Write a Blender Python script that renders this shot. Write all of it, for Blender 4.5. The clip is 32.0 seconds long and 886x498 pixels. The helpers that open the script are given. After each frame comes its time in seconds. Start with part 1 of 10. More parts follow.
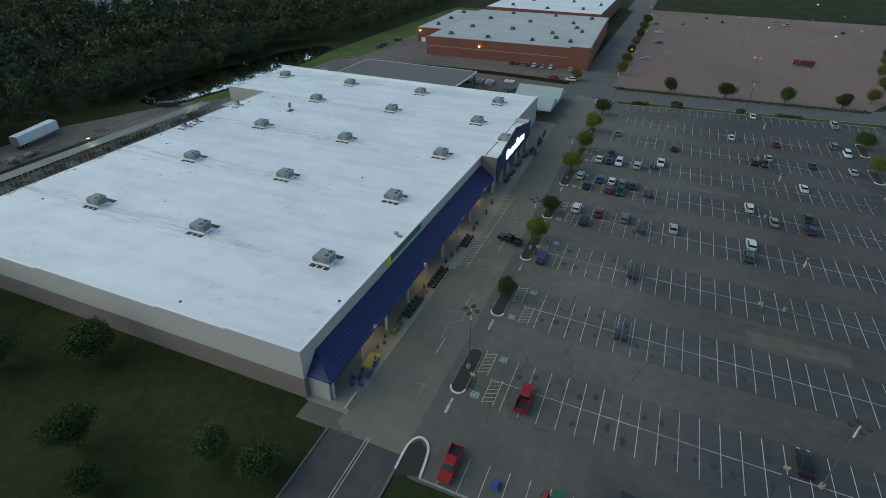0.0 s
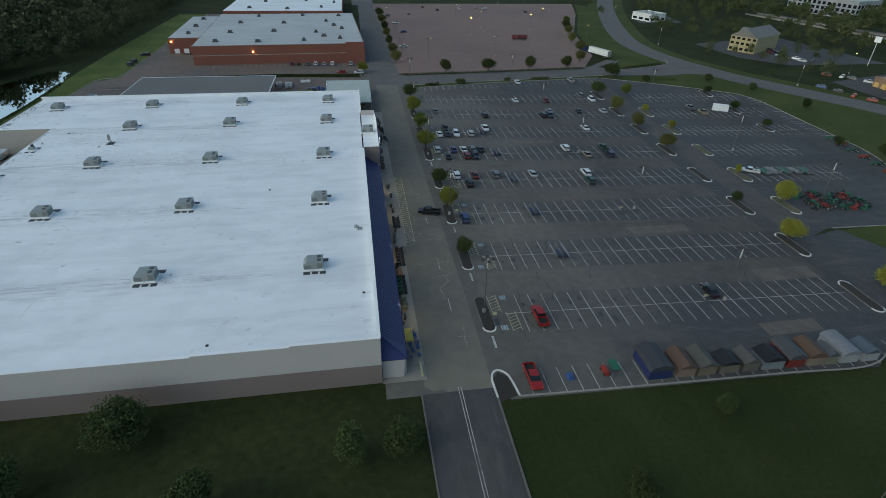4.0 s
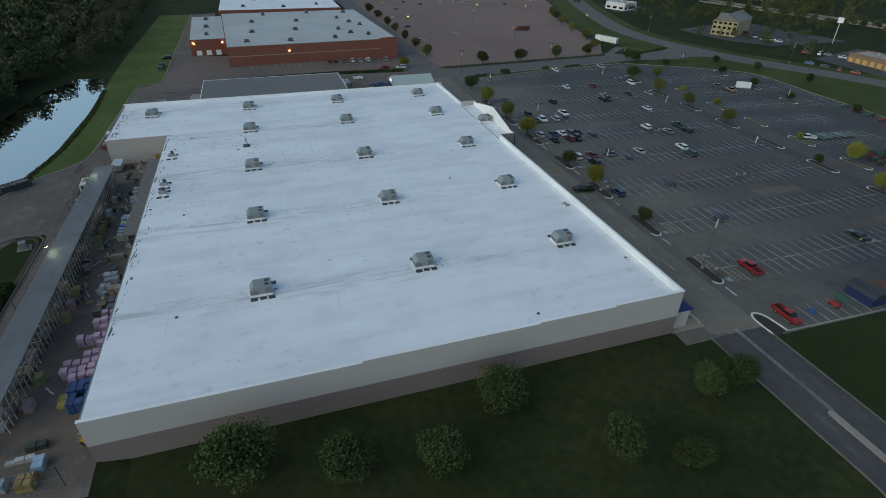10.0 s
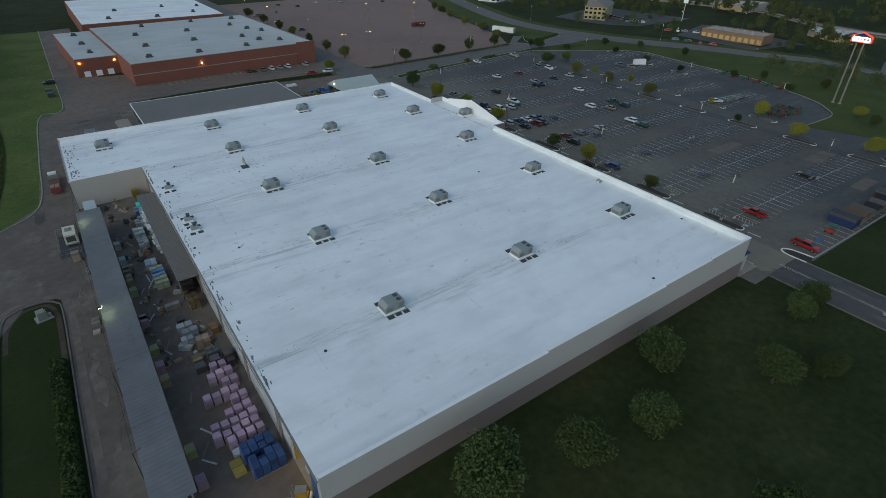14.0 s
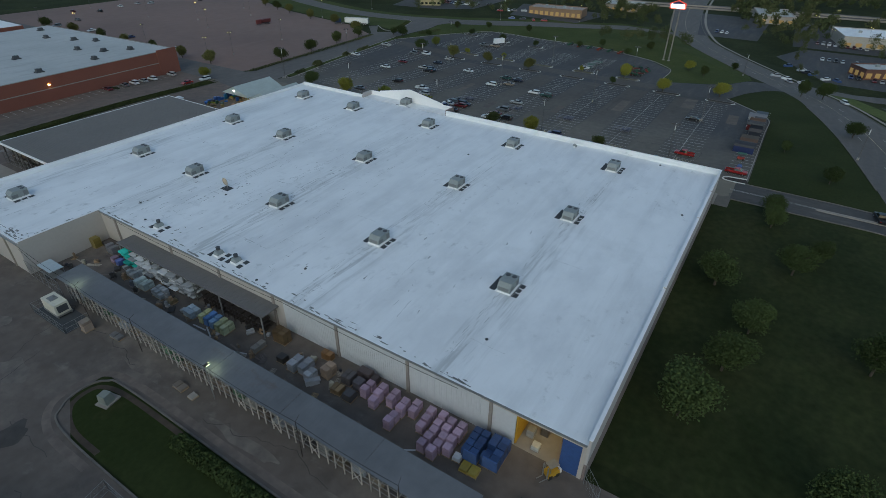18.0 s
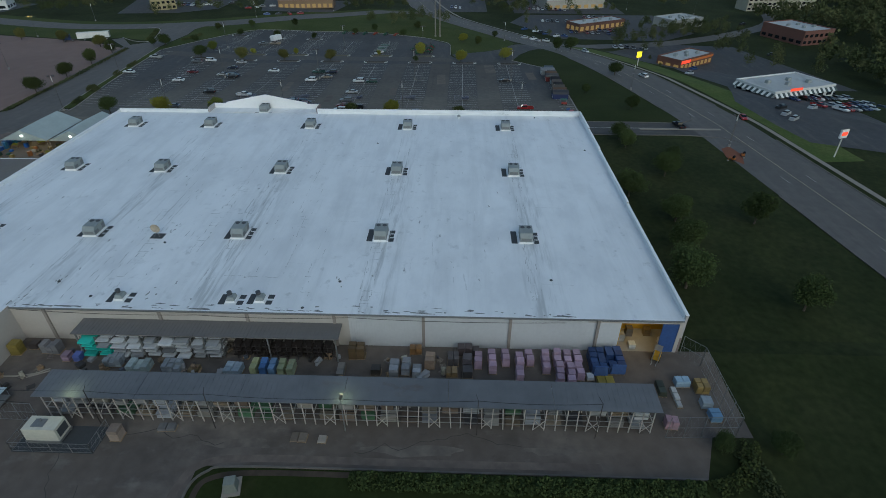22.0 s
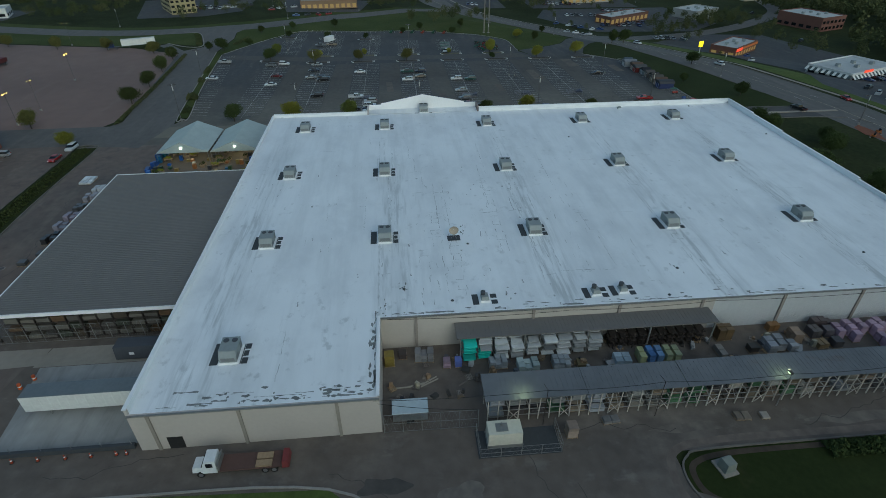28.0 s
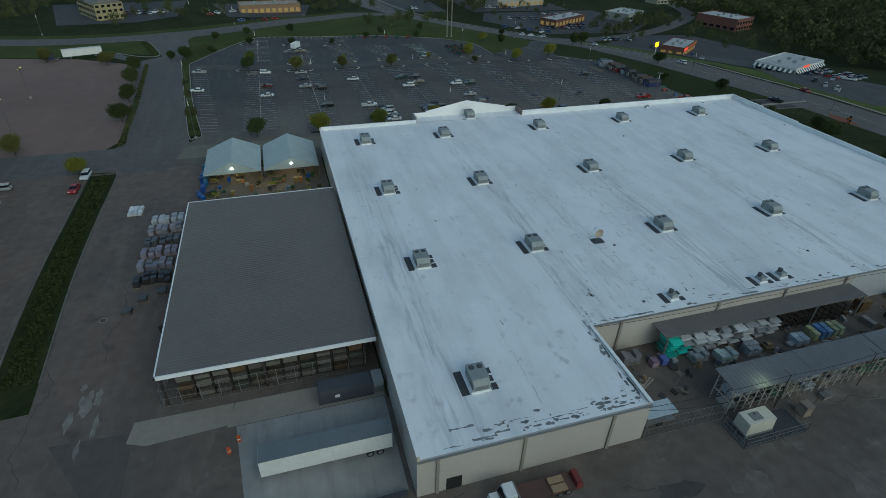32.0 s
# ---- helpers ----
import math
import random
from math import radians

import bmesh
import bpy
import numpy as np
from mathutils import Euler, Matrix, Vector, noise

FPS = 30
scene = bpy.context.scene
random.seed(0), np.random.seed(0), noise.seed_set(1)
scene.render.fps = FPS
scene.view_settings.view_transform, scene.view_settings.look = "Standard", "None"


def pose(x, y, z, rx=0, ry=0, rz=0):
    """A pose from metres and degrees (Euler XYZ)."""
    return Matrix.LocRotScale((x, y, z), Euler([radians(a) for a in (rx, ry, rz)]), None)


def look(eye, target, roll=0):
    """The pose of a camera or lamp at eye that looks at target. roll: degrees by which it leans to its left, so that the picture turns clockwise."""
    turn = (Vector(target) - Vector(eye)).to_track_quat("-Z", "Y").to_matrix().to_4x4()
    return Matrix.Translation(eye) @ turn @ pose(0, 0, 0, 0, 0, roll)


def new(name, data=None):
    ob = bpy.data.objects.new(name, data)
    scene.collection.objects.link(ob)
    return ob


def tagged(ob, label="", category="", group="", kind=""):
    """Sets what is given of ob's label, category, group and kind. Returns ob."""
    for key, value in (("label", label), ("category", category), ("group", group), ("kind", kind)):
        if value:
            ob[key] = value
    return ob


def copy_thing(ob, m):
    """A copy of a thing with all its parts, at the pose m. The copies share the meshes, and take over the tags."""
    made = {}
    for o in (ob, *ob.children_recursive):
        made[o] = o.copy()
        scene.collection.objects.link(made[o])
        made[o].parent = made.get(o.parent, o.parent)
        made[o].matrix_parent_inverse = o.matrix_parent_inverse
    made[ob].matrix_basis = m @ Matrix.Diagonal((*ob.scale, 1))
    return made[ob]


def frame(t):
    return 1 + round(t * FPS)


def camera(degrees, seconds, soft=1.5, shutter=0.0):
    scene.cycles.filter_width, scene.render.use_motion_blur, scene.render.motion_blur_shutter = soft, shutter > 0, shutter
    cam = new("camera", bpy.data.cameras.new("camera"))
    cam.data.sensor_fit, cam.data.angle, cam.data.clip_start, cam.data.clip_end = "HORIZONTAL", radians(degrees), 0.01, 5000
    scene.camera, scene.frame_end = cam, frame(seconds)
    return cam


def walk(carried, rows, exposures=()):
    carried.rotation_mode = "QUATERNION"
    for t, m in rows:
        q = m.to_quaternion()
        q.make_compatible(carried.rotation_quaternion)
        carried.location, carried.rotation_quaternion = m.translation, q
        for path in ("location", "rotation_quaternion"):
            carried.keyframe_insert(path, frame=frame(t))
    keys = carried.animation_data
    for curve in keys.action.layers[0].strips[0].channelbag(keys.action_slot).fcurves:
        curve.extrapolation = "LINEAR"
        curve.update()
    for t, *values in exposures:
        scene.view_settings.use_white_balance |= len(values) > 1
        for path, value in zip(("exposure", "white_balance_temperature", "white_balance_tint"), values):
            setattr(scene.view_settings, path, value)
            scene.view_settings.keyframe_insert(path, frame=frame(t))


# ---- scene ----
cam = camera(79.6, 32.0, 0.8)
PATH = [
    (0, (1.661, -0.055, 60.612), (1.027, 1.514, 59.546), 0.9),
    (0.5, (-2.598, -3.311, 60.635), (-3.062, -1.683, 59.57), 1.0),
    (1, (-6.951, -6.583, 60.632), (-7.233, -4.911, 59.572), 0.9),
    (1.5, (-11.95, -9.61, 60.804), (-12.016, -7.911, 59.75), 1.1),
    (2, (-17.124, -12.111, 60.965), (-17.038, -10.413, 59.913), 1.1),
    (2.5, (-22.448, -13.897, 61.145), (-22.256, -12.206, 60.094), 1.1),
    (4.5, (-44.199, -17.98, 61.909), (-43.907, -16.307, 60.852), 1.4),
    (5, (-49.751, -18.463, 61.91), (-49.453, -16.792, 60.852), 1.4),
    (5.5, (-55.086, -18.641, 61.892), (-54.789, -16.971, 60.833), 1.5),
    (6, (-60.152, -18.637, 61.876), (-59.863, -16.966, 60.816), 1.7),
    (6.5, (-64.989, -18.379, 61.871), (-64.712, -16.708, 60.808), 1.5),
    (7, (-69.831, -18.082, 61.874), (-69.564, -16.41, 60.811), 1.4),
    (7.5, (-74.595, -17.626, 61.826), (-74.267, -15.965, 60.761), 1.4),
    (8, (-79.651, -16.959, 61.767), (-79.164, -15.336, 60.704), 1.5),
    (8.5, (-84.903, -16.118, 61.701), (-84.364, -14.512, 60.638), 1.6),
    (9, (-90.138, -15.087, 61.645), (-89.588, -13.486, 60.58), 2.0),
    (9.5, (-94.986, -13.662, 61.622), (-94.435, -12.06, 60.559), 1.5),
    (10, (-99.772, -12.051, 61.589), (-99.225, -10.448, 60.524), 1.3),
    (10.5, (-104.466, -10.289, 61.505), (-103.924, -8.685, 60.441), 1.1),
    (11, (-109.305, -8.491, 61.414), (-108.742, -6.894, 60.35), 1.1),
    (11.5, (-114.215, -6.584, 61.317), (-113.591, -5.009, 60.253), 1.1),
    (12, (-119.14, -4.563, 61.24), (-118.493, -2.999, 60.175), 1.1),
    (12.5, (-123.999, -2.371, 61.174), (-123.329, -0.815, 60.11), 1.0),
    (13, (-128.835, 0.044, 61.123), (-128.05, 1.541, 60.055), 1.1),
    (13.5, (-133.709, 2.827, 61.154), (-132.799, 4.255, 60.089), 0.9),
    (15.5, (-152.3, 16.341, 61.086), (-151.182, 17.605, 60.012), 1.0),
    (16, (-156.752, 19.911, 61.093), (-155.565, 21.109, 60.018), 0.9),
    (16.5, (-160.948, 23.929, 61.036), (-159.7, 25.062, 59.959), 0.7),
    (17, (-164.922, 28.126, 60.975), (-163.624, 29.198, 59.896), 0.6),
    (17.5, (-168.652, 32.324, 60.897), (-167.305, 33.331, 59.815), 0.6),
    (18, (-172.236, 37.004, 60.804), (-170.814, 37.903, 59.722), 0.6),
    (18.5, (-175.587, 41.888, 60.737), (-174.113, 42.697, 59.654), 0.5),
    (19, (-178.589, 46.923, 60.683), (-177.084, 47.67, 59.598), 0.4),
    (19.5, (-181.359, 51.878, 60.753), (-179.825, 52.556, 59.663), 0.6),
    (20, (-183.892, 56.993, 60.802), (-182.319, 57.571, 59.711), 0.5),
    (20.5, (-186.225, 62.239, 60.844), (-184.615, 62.694, 59.748), 0.2),
    (21, (-188.264, 67.579, 60.871), (-186.623, 67.895, 59.774), 0.1),
    (21.5, (-190.061, 73.355, 60.756), (-188.399, 73.534, 59.657), -0.1),
    (22, (-191.417, 79.066, 60.653), (-189.747, 79.12, 59.554), -0.0),
    (22.5, (-192.342, 84.705, 60.559), (-190.673, 84.714, 59.458), 0.1),
    (23, (-192.897, 90.361, 60.481), (-191.23, 90.368, 59.375), -0.4),
    (23.5, (-193.325, 96.03, 60.478), (-191.657, 96.052, 59.374), -0.1),
    (24, (-193.548, 101.697, 60.51), (-191.882, 101.734, 59.405), -0.3),
    (24.5, (-193.622, 107.265, 60.558), (-191.958, 107.316, 59.45), -0.5),
    (25, (-193.582, 112.749, 60.621), (-191.919, 112.816, 59.513), -0.5),
    (25.5, (-193.463, 118.241, 60.597), (-191.798, 118.29, 59.49), -0.6),
    (27.5, (-192.001, 140.429, 60.656), (-190.341, 140.288, 59.548), -0.2),
    (28, (-191.194, 145.906, 60.564), (-189.533, 145.759, 59.459), -0.2),
    (28.5, (-190.309, 151.382, 60.533), (-188.646, 151.239, 59.43), 0.1),
    (29, (-189.282, 156.911, 60.524), (-187.619, 156.773, 59.423), 0.4),
    (29.5, (-188.15, 162.469, 60.536), (-186.488, 162.315, 59.434), 0.6),
    (30, (-187.002, 168.052, 60.565), (-185.346, 167.838, 59.464), 0.7),
    (30.5, (-185.724, 173.64, 60.589), (-184.081, 173.34, 59.489), 1.1),
    (31, (-184.164, 179.355, 60.613), (-182.54, 178.96, 59.515), 1.3),
    (31.5, (-182.422, 185.21, 60.586), (-180.818, 184.737, 59.49), 1.5),
    (32, (-180.455, 191.114, 60.559), (-178.861, 190.602, 59.465), 1.8),
]
walk(cam, [(t, look(eye, target, roll)) for t, eye, target, roll in PATH], [(0, 0.74, 6650, -5), (6, 0.58, 6450, -3), (13, 0.44, 6450, -2), (19, 0.29, 6150, -2), (25, 0.26, 6100, -6), (32, 0.18, 6150, -10)])

# ---------------------------------------------------------------- world and light
SUN_EL, SUN_AZ = 32.0, 250.0
world = bpy.data.worlds.new("dusk_sky")
scene.world = world
world.use_nodes = True
wn = world.node_tree.nodes
sky = wn.new("ShaderNodeTexSky")
sky.sky_type = 'NISHITA'
sky.sun_disc = False
sky.sun_elevation = radians(SUN_EL)
sky.sun_rotation = radians(SUN_AZ)
sky.air_density, sky.dust_density, sky.ozone_density = 1.0, 1.5, 2.0
wn["Background"].inputs["Strength"].default_value = 0.1
world.node_tree.links.new(sky.outputs["Color"], wn["Background"].inputs["Color"])
sun = new("sun", bpy.data.lights.new("sun", 'SUN'))
sun.data.energy, sun.data.angle, sun.data.color = 0.5, radians(90), (1.0, 0.97, 0.94)
sun.matrix_world = look((0, 0, 100), (math.sin(radians(SUN_AZ)) * -100, math.cos(radians(SUN_AZ)) * -100, 100 - 100 * math.tan(radians(SUN_EL))))
scene.view_settings.exposure = 0.0

# ---------------------------------------------------------------- materials
MATS = {}


def mat(name, col, rough=0.8, metal=0.0, var=0.25, scale=3.0, big=0.04, bigvar=0.2, bump=0.0, tint=None, emit=None, power=0.0, objcol=False, objrand=0.0, streak=None, stretch=None, spec=0.5, island=0.0):
    """A surface with grain and stains at two scales, in object or world metres."""
    m = bpy.data.materials.new(name)
    m.use_nodes = True
    nt = m.node_tree
    N, L = nt.nodes, nt.links
    b = N["Principled BSDF"]
    b.inputs["Roughness"].default_value = rough
    b.inputs["Metallic"].default_value = metal
    b.inputs["Specular IOR Level"].default_value = spec
    geo = N.new("ShaderNodeNewGeometry")
    src = geo.outputs["Position"]
    if stretch:
        mp = N.new("ShaderNodeMapping")
        mp.inputs["Scale"].default_value = stretch
        L.new(src, mp.inputs["Vector"])
        src = mp.outputs["Vector"]
    n1 = N.new("ShaderNodeTexNoise")
    n1.inputs["Scale"].default_value, n1.inputs["Detail"].default_value = scale, 6
    n2 = N.new("ShaderNodeTexNoise")
    n2.inputs["Scale"].default_value, n2.inputs["Detail"].default_value = big, 5
    L.new(src, n1.inputs["Vector"])
    L.new(geo.outputs["Position"], n2.inputs["Vector"])
    base = N.new("ShaderNodeRGB")
    base.outputs[0].default_value = (*col, 1)
    cur = base.outputs[0]
    if objcol or objrand:
        oi = N.new("ShaderNodeObjectInfo")
    if objcol:
        cur = oi.outputs["Color"]
    if tint:
        mx = N.new("ShaderNodeMix")
        mx.data_type = 'RGBA'
        mr = N.new("ShaderNodeMapRange")
        mr.inputs["From Min"].default_value, mr.inputs["From Max"].default_value = 0.42, 0.62
        L.new(n2.outputs["Fac"], mr.inputs["Value"])
        L.new(mr.outputs["Result"], mx.inputs["Factor"])
        L.new(cur, mx.inputs["A"])
        mx.inputs["B"].default_value = (*tint, 1)
        cur = mx.outputs["Result"]
    if streak:
        for scl, lo, hi, amount, col2 in streak:
            mp2 = N.new("ShaderNodeMapping")
            mp2.inputs["Scale"].default_value = scl
            L.new(geo.outputs["Position"], mp2.inputs["Vector"])
            n3 = N.new("ShaderNodeTexNoise")
            n3.inputs["Scale"].default_value, n3.inputs["Detail"].default_value, n3.inputs["Roughness"].default_value = 1.0, 7, 0.65
            L.new(mp2.outputs["Vector"], n3.inputs["Vector"])
            mr2 = N.new("ShaderNodeMapRange")
            mr2.inputs["From Min"].default_value, mr2.inputs["From Max"].default_value, mr2.inputs["To Max"].default_value = lo, hi, amount
            L.new(n3.outputs["Fac"], mr2.inputs["Value"])
            mx2 = N.new("ShaderNodeMix")
            mx2.data_type = 'RGBA'
            L.new(mr2.outputs["Result"], mx2.inputs["Factor"])
            L.new(cur, mx2.inputs["A"])
            mx2.inputs["B"].default_value = (*col2, 1)
            cur = mx2.outputs["Result"]
    hsv = N.new("ShaderNodeHueSaturation")
    L.new(cur, hsv.inputs["Color"])
    s = N.new("ShaderNodeMath")
    s.operation = 'MULTIPLY_ADD'
    L.new(n1.outputs["Fac"], s.inputs[0])
    s.inputs[1].default_value, s.inputs[2].default_value = 2 * var, 1 - var
    s2 = N.new("ShaderNodeMath")
    s2.operation = 'MULTIPLY_ADD'
    L.new(n2.outputs["Fac"], s2.inputs[0])
    s2.inputs[1].default_value, s2.inputs[2].default_value = 2 * bigvar, 1 - bigvar
    s3 = N.new("ShaderNodeMath")
    s3.operation = 'MULTIPLY'
    L.new(s.outputs[0], s3.inputs[0])
    L.new(s2.outputs[0], s3.inputs[1])
    val = s3.outputs[0]
    if objrand:
        s4 = N.new("ShaderNodeMath")
        s4.operation = 'MULTIPLY_ADD'
        L.new(oi.outputs["Random"], s4.inputs[0])
        s4.inputs[1].default_value, s4.inputs[2].default_value = 2 * objrand, 1 - objrand
        s5 = N.new("ShaderNodeMath")
        s5.operation = 'MULTIPLY'
        L.new(val, s5.inputs[0])
        L.new(s4.outputs[0], s5.inputs[1])
        val = s5.outputs[0]
    if island:
        s6 = N.new("ShaderNodeMath")
        s6.operation = 'MULTIPLY_ADD'
        L.new(geo.outputs["Random Per Island"], s6.inputs[0])
        s6.inputs[1].default_value, s6.inputs[2].default_value = 2 * island, 1 - island
        s7 = N.new("ShaderNodeMath")
        s7.operation = 'MULTIPLY'
        L.new(val, s7.inputs[0])
        L.new(s6.outputs[0], s7.inputs[1])
        val = s7.outputs[0]
    L.new(val, hsv.inputs["Value"])
    L.new(hsv.outputs["Color"], b.inputs["Base Color"])
    if bump:
        bp = N.new("ShaderNodeBump")
        bp.inputs["Strength"].default_value = bump
        bp.inputs["Distance"].default_value = 0.05
        L.new(n1.outputs["Fac"], bp.inputs["Height"])
        L.new(bp.outputs["Normal"], b.inputs["Normal"])
    if emit:
        b.inputs["Emission Color"].default_value = (*emit, 1)
        b.inputs["Emission Strength"].default_value = power
    MATS[name] = m
    return m


GRASS = mat("grass", (0.025, 0.033, 0.0115), 0.95, var=0.5, scale=0.8, big=0.05, bigvar=0.5, bump=0.7, tint=(0.029, 0.034, 0.013), spec=0.1, streak=[((0.35, 0.35, 1), 0.52, 0.66, 0.6, (0.020, 0.029, 0.009)), ((0.07, 0.1, 1), 0.48, 0.66, 0.6, (0.035, 0.042, 0.014)), ((0.16, 0.16, 1), 0.56, 0.68, 0.5, (0.022, 0.032, 0.011))])
LAWN = mat("mown_lawn", (0.026, 0.036, 0.0105), 0.95, var=0.3, scale=1.5, big=0.05, bigvar=0.3, bump=0.5, tint=(0.03, 0.038, 0.012), spec=0.1, streak=[((0.3, 0.02, 1), 0.5, 0.7, 0.4, (0.034, 0.046, 0.014)), ((0.15, 0.15, 1), 0.58, 0.75, 0.5, (0.052, 0.050, 0.022))])
EVERGE = mat("roadside_grass", (0.052, 0.068, 0.02), 0.95, var=0.35, scale=1.2, big=0.05, bigvar=0.3, bump=0.5, tint=(0.06, 0.072, 0.023), spec=0.1, streak=[((0.15, 0.15, 1), 0.58, 0.75, 0.5, (0.075, 0.08, 0.034))])
DRY = mat("dry_mulch", (0.12, 0.10, 0.06), 0.95, var=0.4, scale=2.0, big=0.2, bigvar=0.3, bump=0.4, tint=(0.07, 0.075, 0.03))
VERGE = mat("rough_verge", (0.076, 0.106, 0.03), 0.95, var=0.4, scale=1.2, big=0.06, bigvar=0.35, bump=0.6, tint=(0.088, 0.108, 0.034), spec=0.1, streak=[((0.2, 0.2, 1), 0.55, 0.72, 0.6, (0.050, 0.070, 0.020))])
ROOFM = mat("white_membrane", (0.75, 0.77, 0.78), 0.5, var=0.05, scale=0.6, big=0.05, bigvar=0.1, stretch=(0.3, 0.6, 1), streak=[((0.02, 0.22, 1), 0.48, 0.76, 0.5, (0.50, 0.52, 0.53)), ((0.08, 0.9, 1), 0.6, 0.78, 0.3, (0.45, 0.47, 0.48)), ((0.09, 0.1, 1), 0.52, 0.78, 0.5, (0.52, 0.54, 0.55)), ((0.7, 0.5, 1), 0.66, 0.76, 0.4, (0.42, 0.44, 0.45))])


def roof_dirt(m):
    """Soft grey water streaks trailing along the rows of roof units, and blotches between them."""
    nt = m.node_tree
    N, L = nt.nodes, nt.links
    hsv = next(n for n in N if n.type == 'HUE_SAT')
    cur = hsv.inputs["Color"].links[0].from_socket
    geo = next(n for n in N if n.type == 'NEW_GEOMETRY')
    sep = N.new("ShaderNodeSeparateXYZ")
    L.new(geo.outputs["Position"], sep.inputs[0])

    def calc(op, a, b):
        n = N.new("ShaderNodeMath")
        n.operation = op
        for k, v in enumerate((a, b)):
            if isinstance(v, float):
                n.inputs[k].default_value = v
            else:
                L.new(v, n.inputs[k])
        return n.outputs[0]

    def band(v, lo, hi, top):
        n = N.new("ShaderNodeMapRange")
        n.interpolation_type = 'SMOOTHSTEP'
        for k, q in (("From Min", lo), ("From Max", hi), ("To Max", top)):
            n.inputs[k].default_value = q
        L.new(v, n.inputs["Value"])
        return n.outputs["Result"]

    def noise(scl, off):
        mp = N.new("ShaderNodeMapping")
        mp.inputs["Scale"].default_value, mp.inputs["Location"].default_value = scl, (off, off, 0)
        L.new(geo.outputs["Position"], mp.inputs["Vector"])
        n = N.new("ShaderNodeTexNoise")
        n.inputs["Scale"].default_value, n.inputs["Detail"].default_value, n.inputs["Roughness"].default_value = 1.0, 5, 0.6
        L.new(mp.outputs["Vector"], n.inputs["Vector"])
        return n.outputs["Fac"]

    row = calc('PINGPONG', calc('SUBTRACT', sep.outputs["Y"], 64.8), 13.8)
    near = calc('SUBTRACT', 1.0, band(row, 0.6, 4.6, 1.0))
    west = calc('SUBTRACT', 1.0, band(sep.outputs["X"], -112.0, -40.0, 0.8))
    trail = calc('MULTIPLY', calc('MULTIPLY', near, west), band(noise((0.1, 1.1, 1), 3.0), 0.44, 0.68, 0.7))
    spots = calc('MULTIPLY', band(noise((0.42, 0.55, 1), 9.0), 0.58, 0.72, 0.55), band(noise((0.03, 0.04, 1), 5.0), 0.42, 0.6, 1.0))
    broad = band(noise((0.07, 0.12, 1), 17.0), 0.45, 0.7, 0.45)
    for f, c in ((broad, (0.56, 0.58, 0.60)), (trail, (0.38, 0.40, 0.405)), (spots, (0.40, 0.42, 0.425))):
        mx = N.new("ShaderNodeMix")
        mx.data_type = 'RGBA'
        L.new(f, mx.inputs["Factor"])
        L.new(cur, mx.inputs["A"])
        mx.inputs["B"].default_value = (*c, 1)
        cur = mx.outputs["Result"]
    L.new(cur, hsv.inputs["Color"])


roof_dirt(ROOFM)
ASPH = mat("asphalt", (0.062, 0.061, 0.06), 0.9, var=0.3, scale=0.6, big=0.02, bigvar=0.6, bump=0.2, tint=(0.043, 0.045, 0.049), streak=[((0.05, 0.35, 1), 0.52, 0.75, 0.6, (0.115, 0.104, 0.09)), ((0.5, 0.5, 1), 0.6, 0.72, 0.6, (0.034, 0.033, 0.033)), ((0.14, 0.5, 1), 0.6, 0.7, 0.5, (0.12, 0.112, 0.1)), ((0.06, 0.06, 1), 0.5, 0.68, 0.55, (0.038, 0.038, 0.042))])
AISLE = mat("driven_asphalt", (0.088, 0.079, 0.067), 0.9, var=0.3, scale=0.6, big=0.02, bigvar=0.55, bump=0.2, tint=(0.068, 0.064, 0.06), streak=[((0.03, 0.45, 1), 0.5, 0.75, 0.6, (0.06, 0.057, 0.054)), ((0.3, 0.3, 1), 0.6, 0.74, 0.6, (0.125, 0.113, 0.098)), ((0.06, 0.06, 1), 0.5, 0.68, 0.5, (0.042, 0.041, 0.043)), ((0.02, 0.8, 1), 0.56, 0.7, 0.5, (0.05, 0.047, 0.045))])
ASPHOLD = mat("worn_asphalt", (0.128, 0.104, 0.085), 0.9, var=0.35, scale=0.5, big=0.03, bigvar=0.45, bump=0.2, tint=(0.088, 0.075, 0.064), streak=[((0.1, 0.06, 1), 0.5, 0.7, 0.7, (0.175, 0.15, 0.128)), ((0.35, 0.22, 1), 0.58, 0.72, 0.55, (0.185, 0.165, 0.145)), ((0.16, 0.1, 1), 0.56, 0.7, 0.6, (0.062, 0.055, 0.05)), ((0.9, 0.7, 1), 0.62, 0.74, 0.5, (0.06, 0.054, 0.05))])


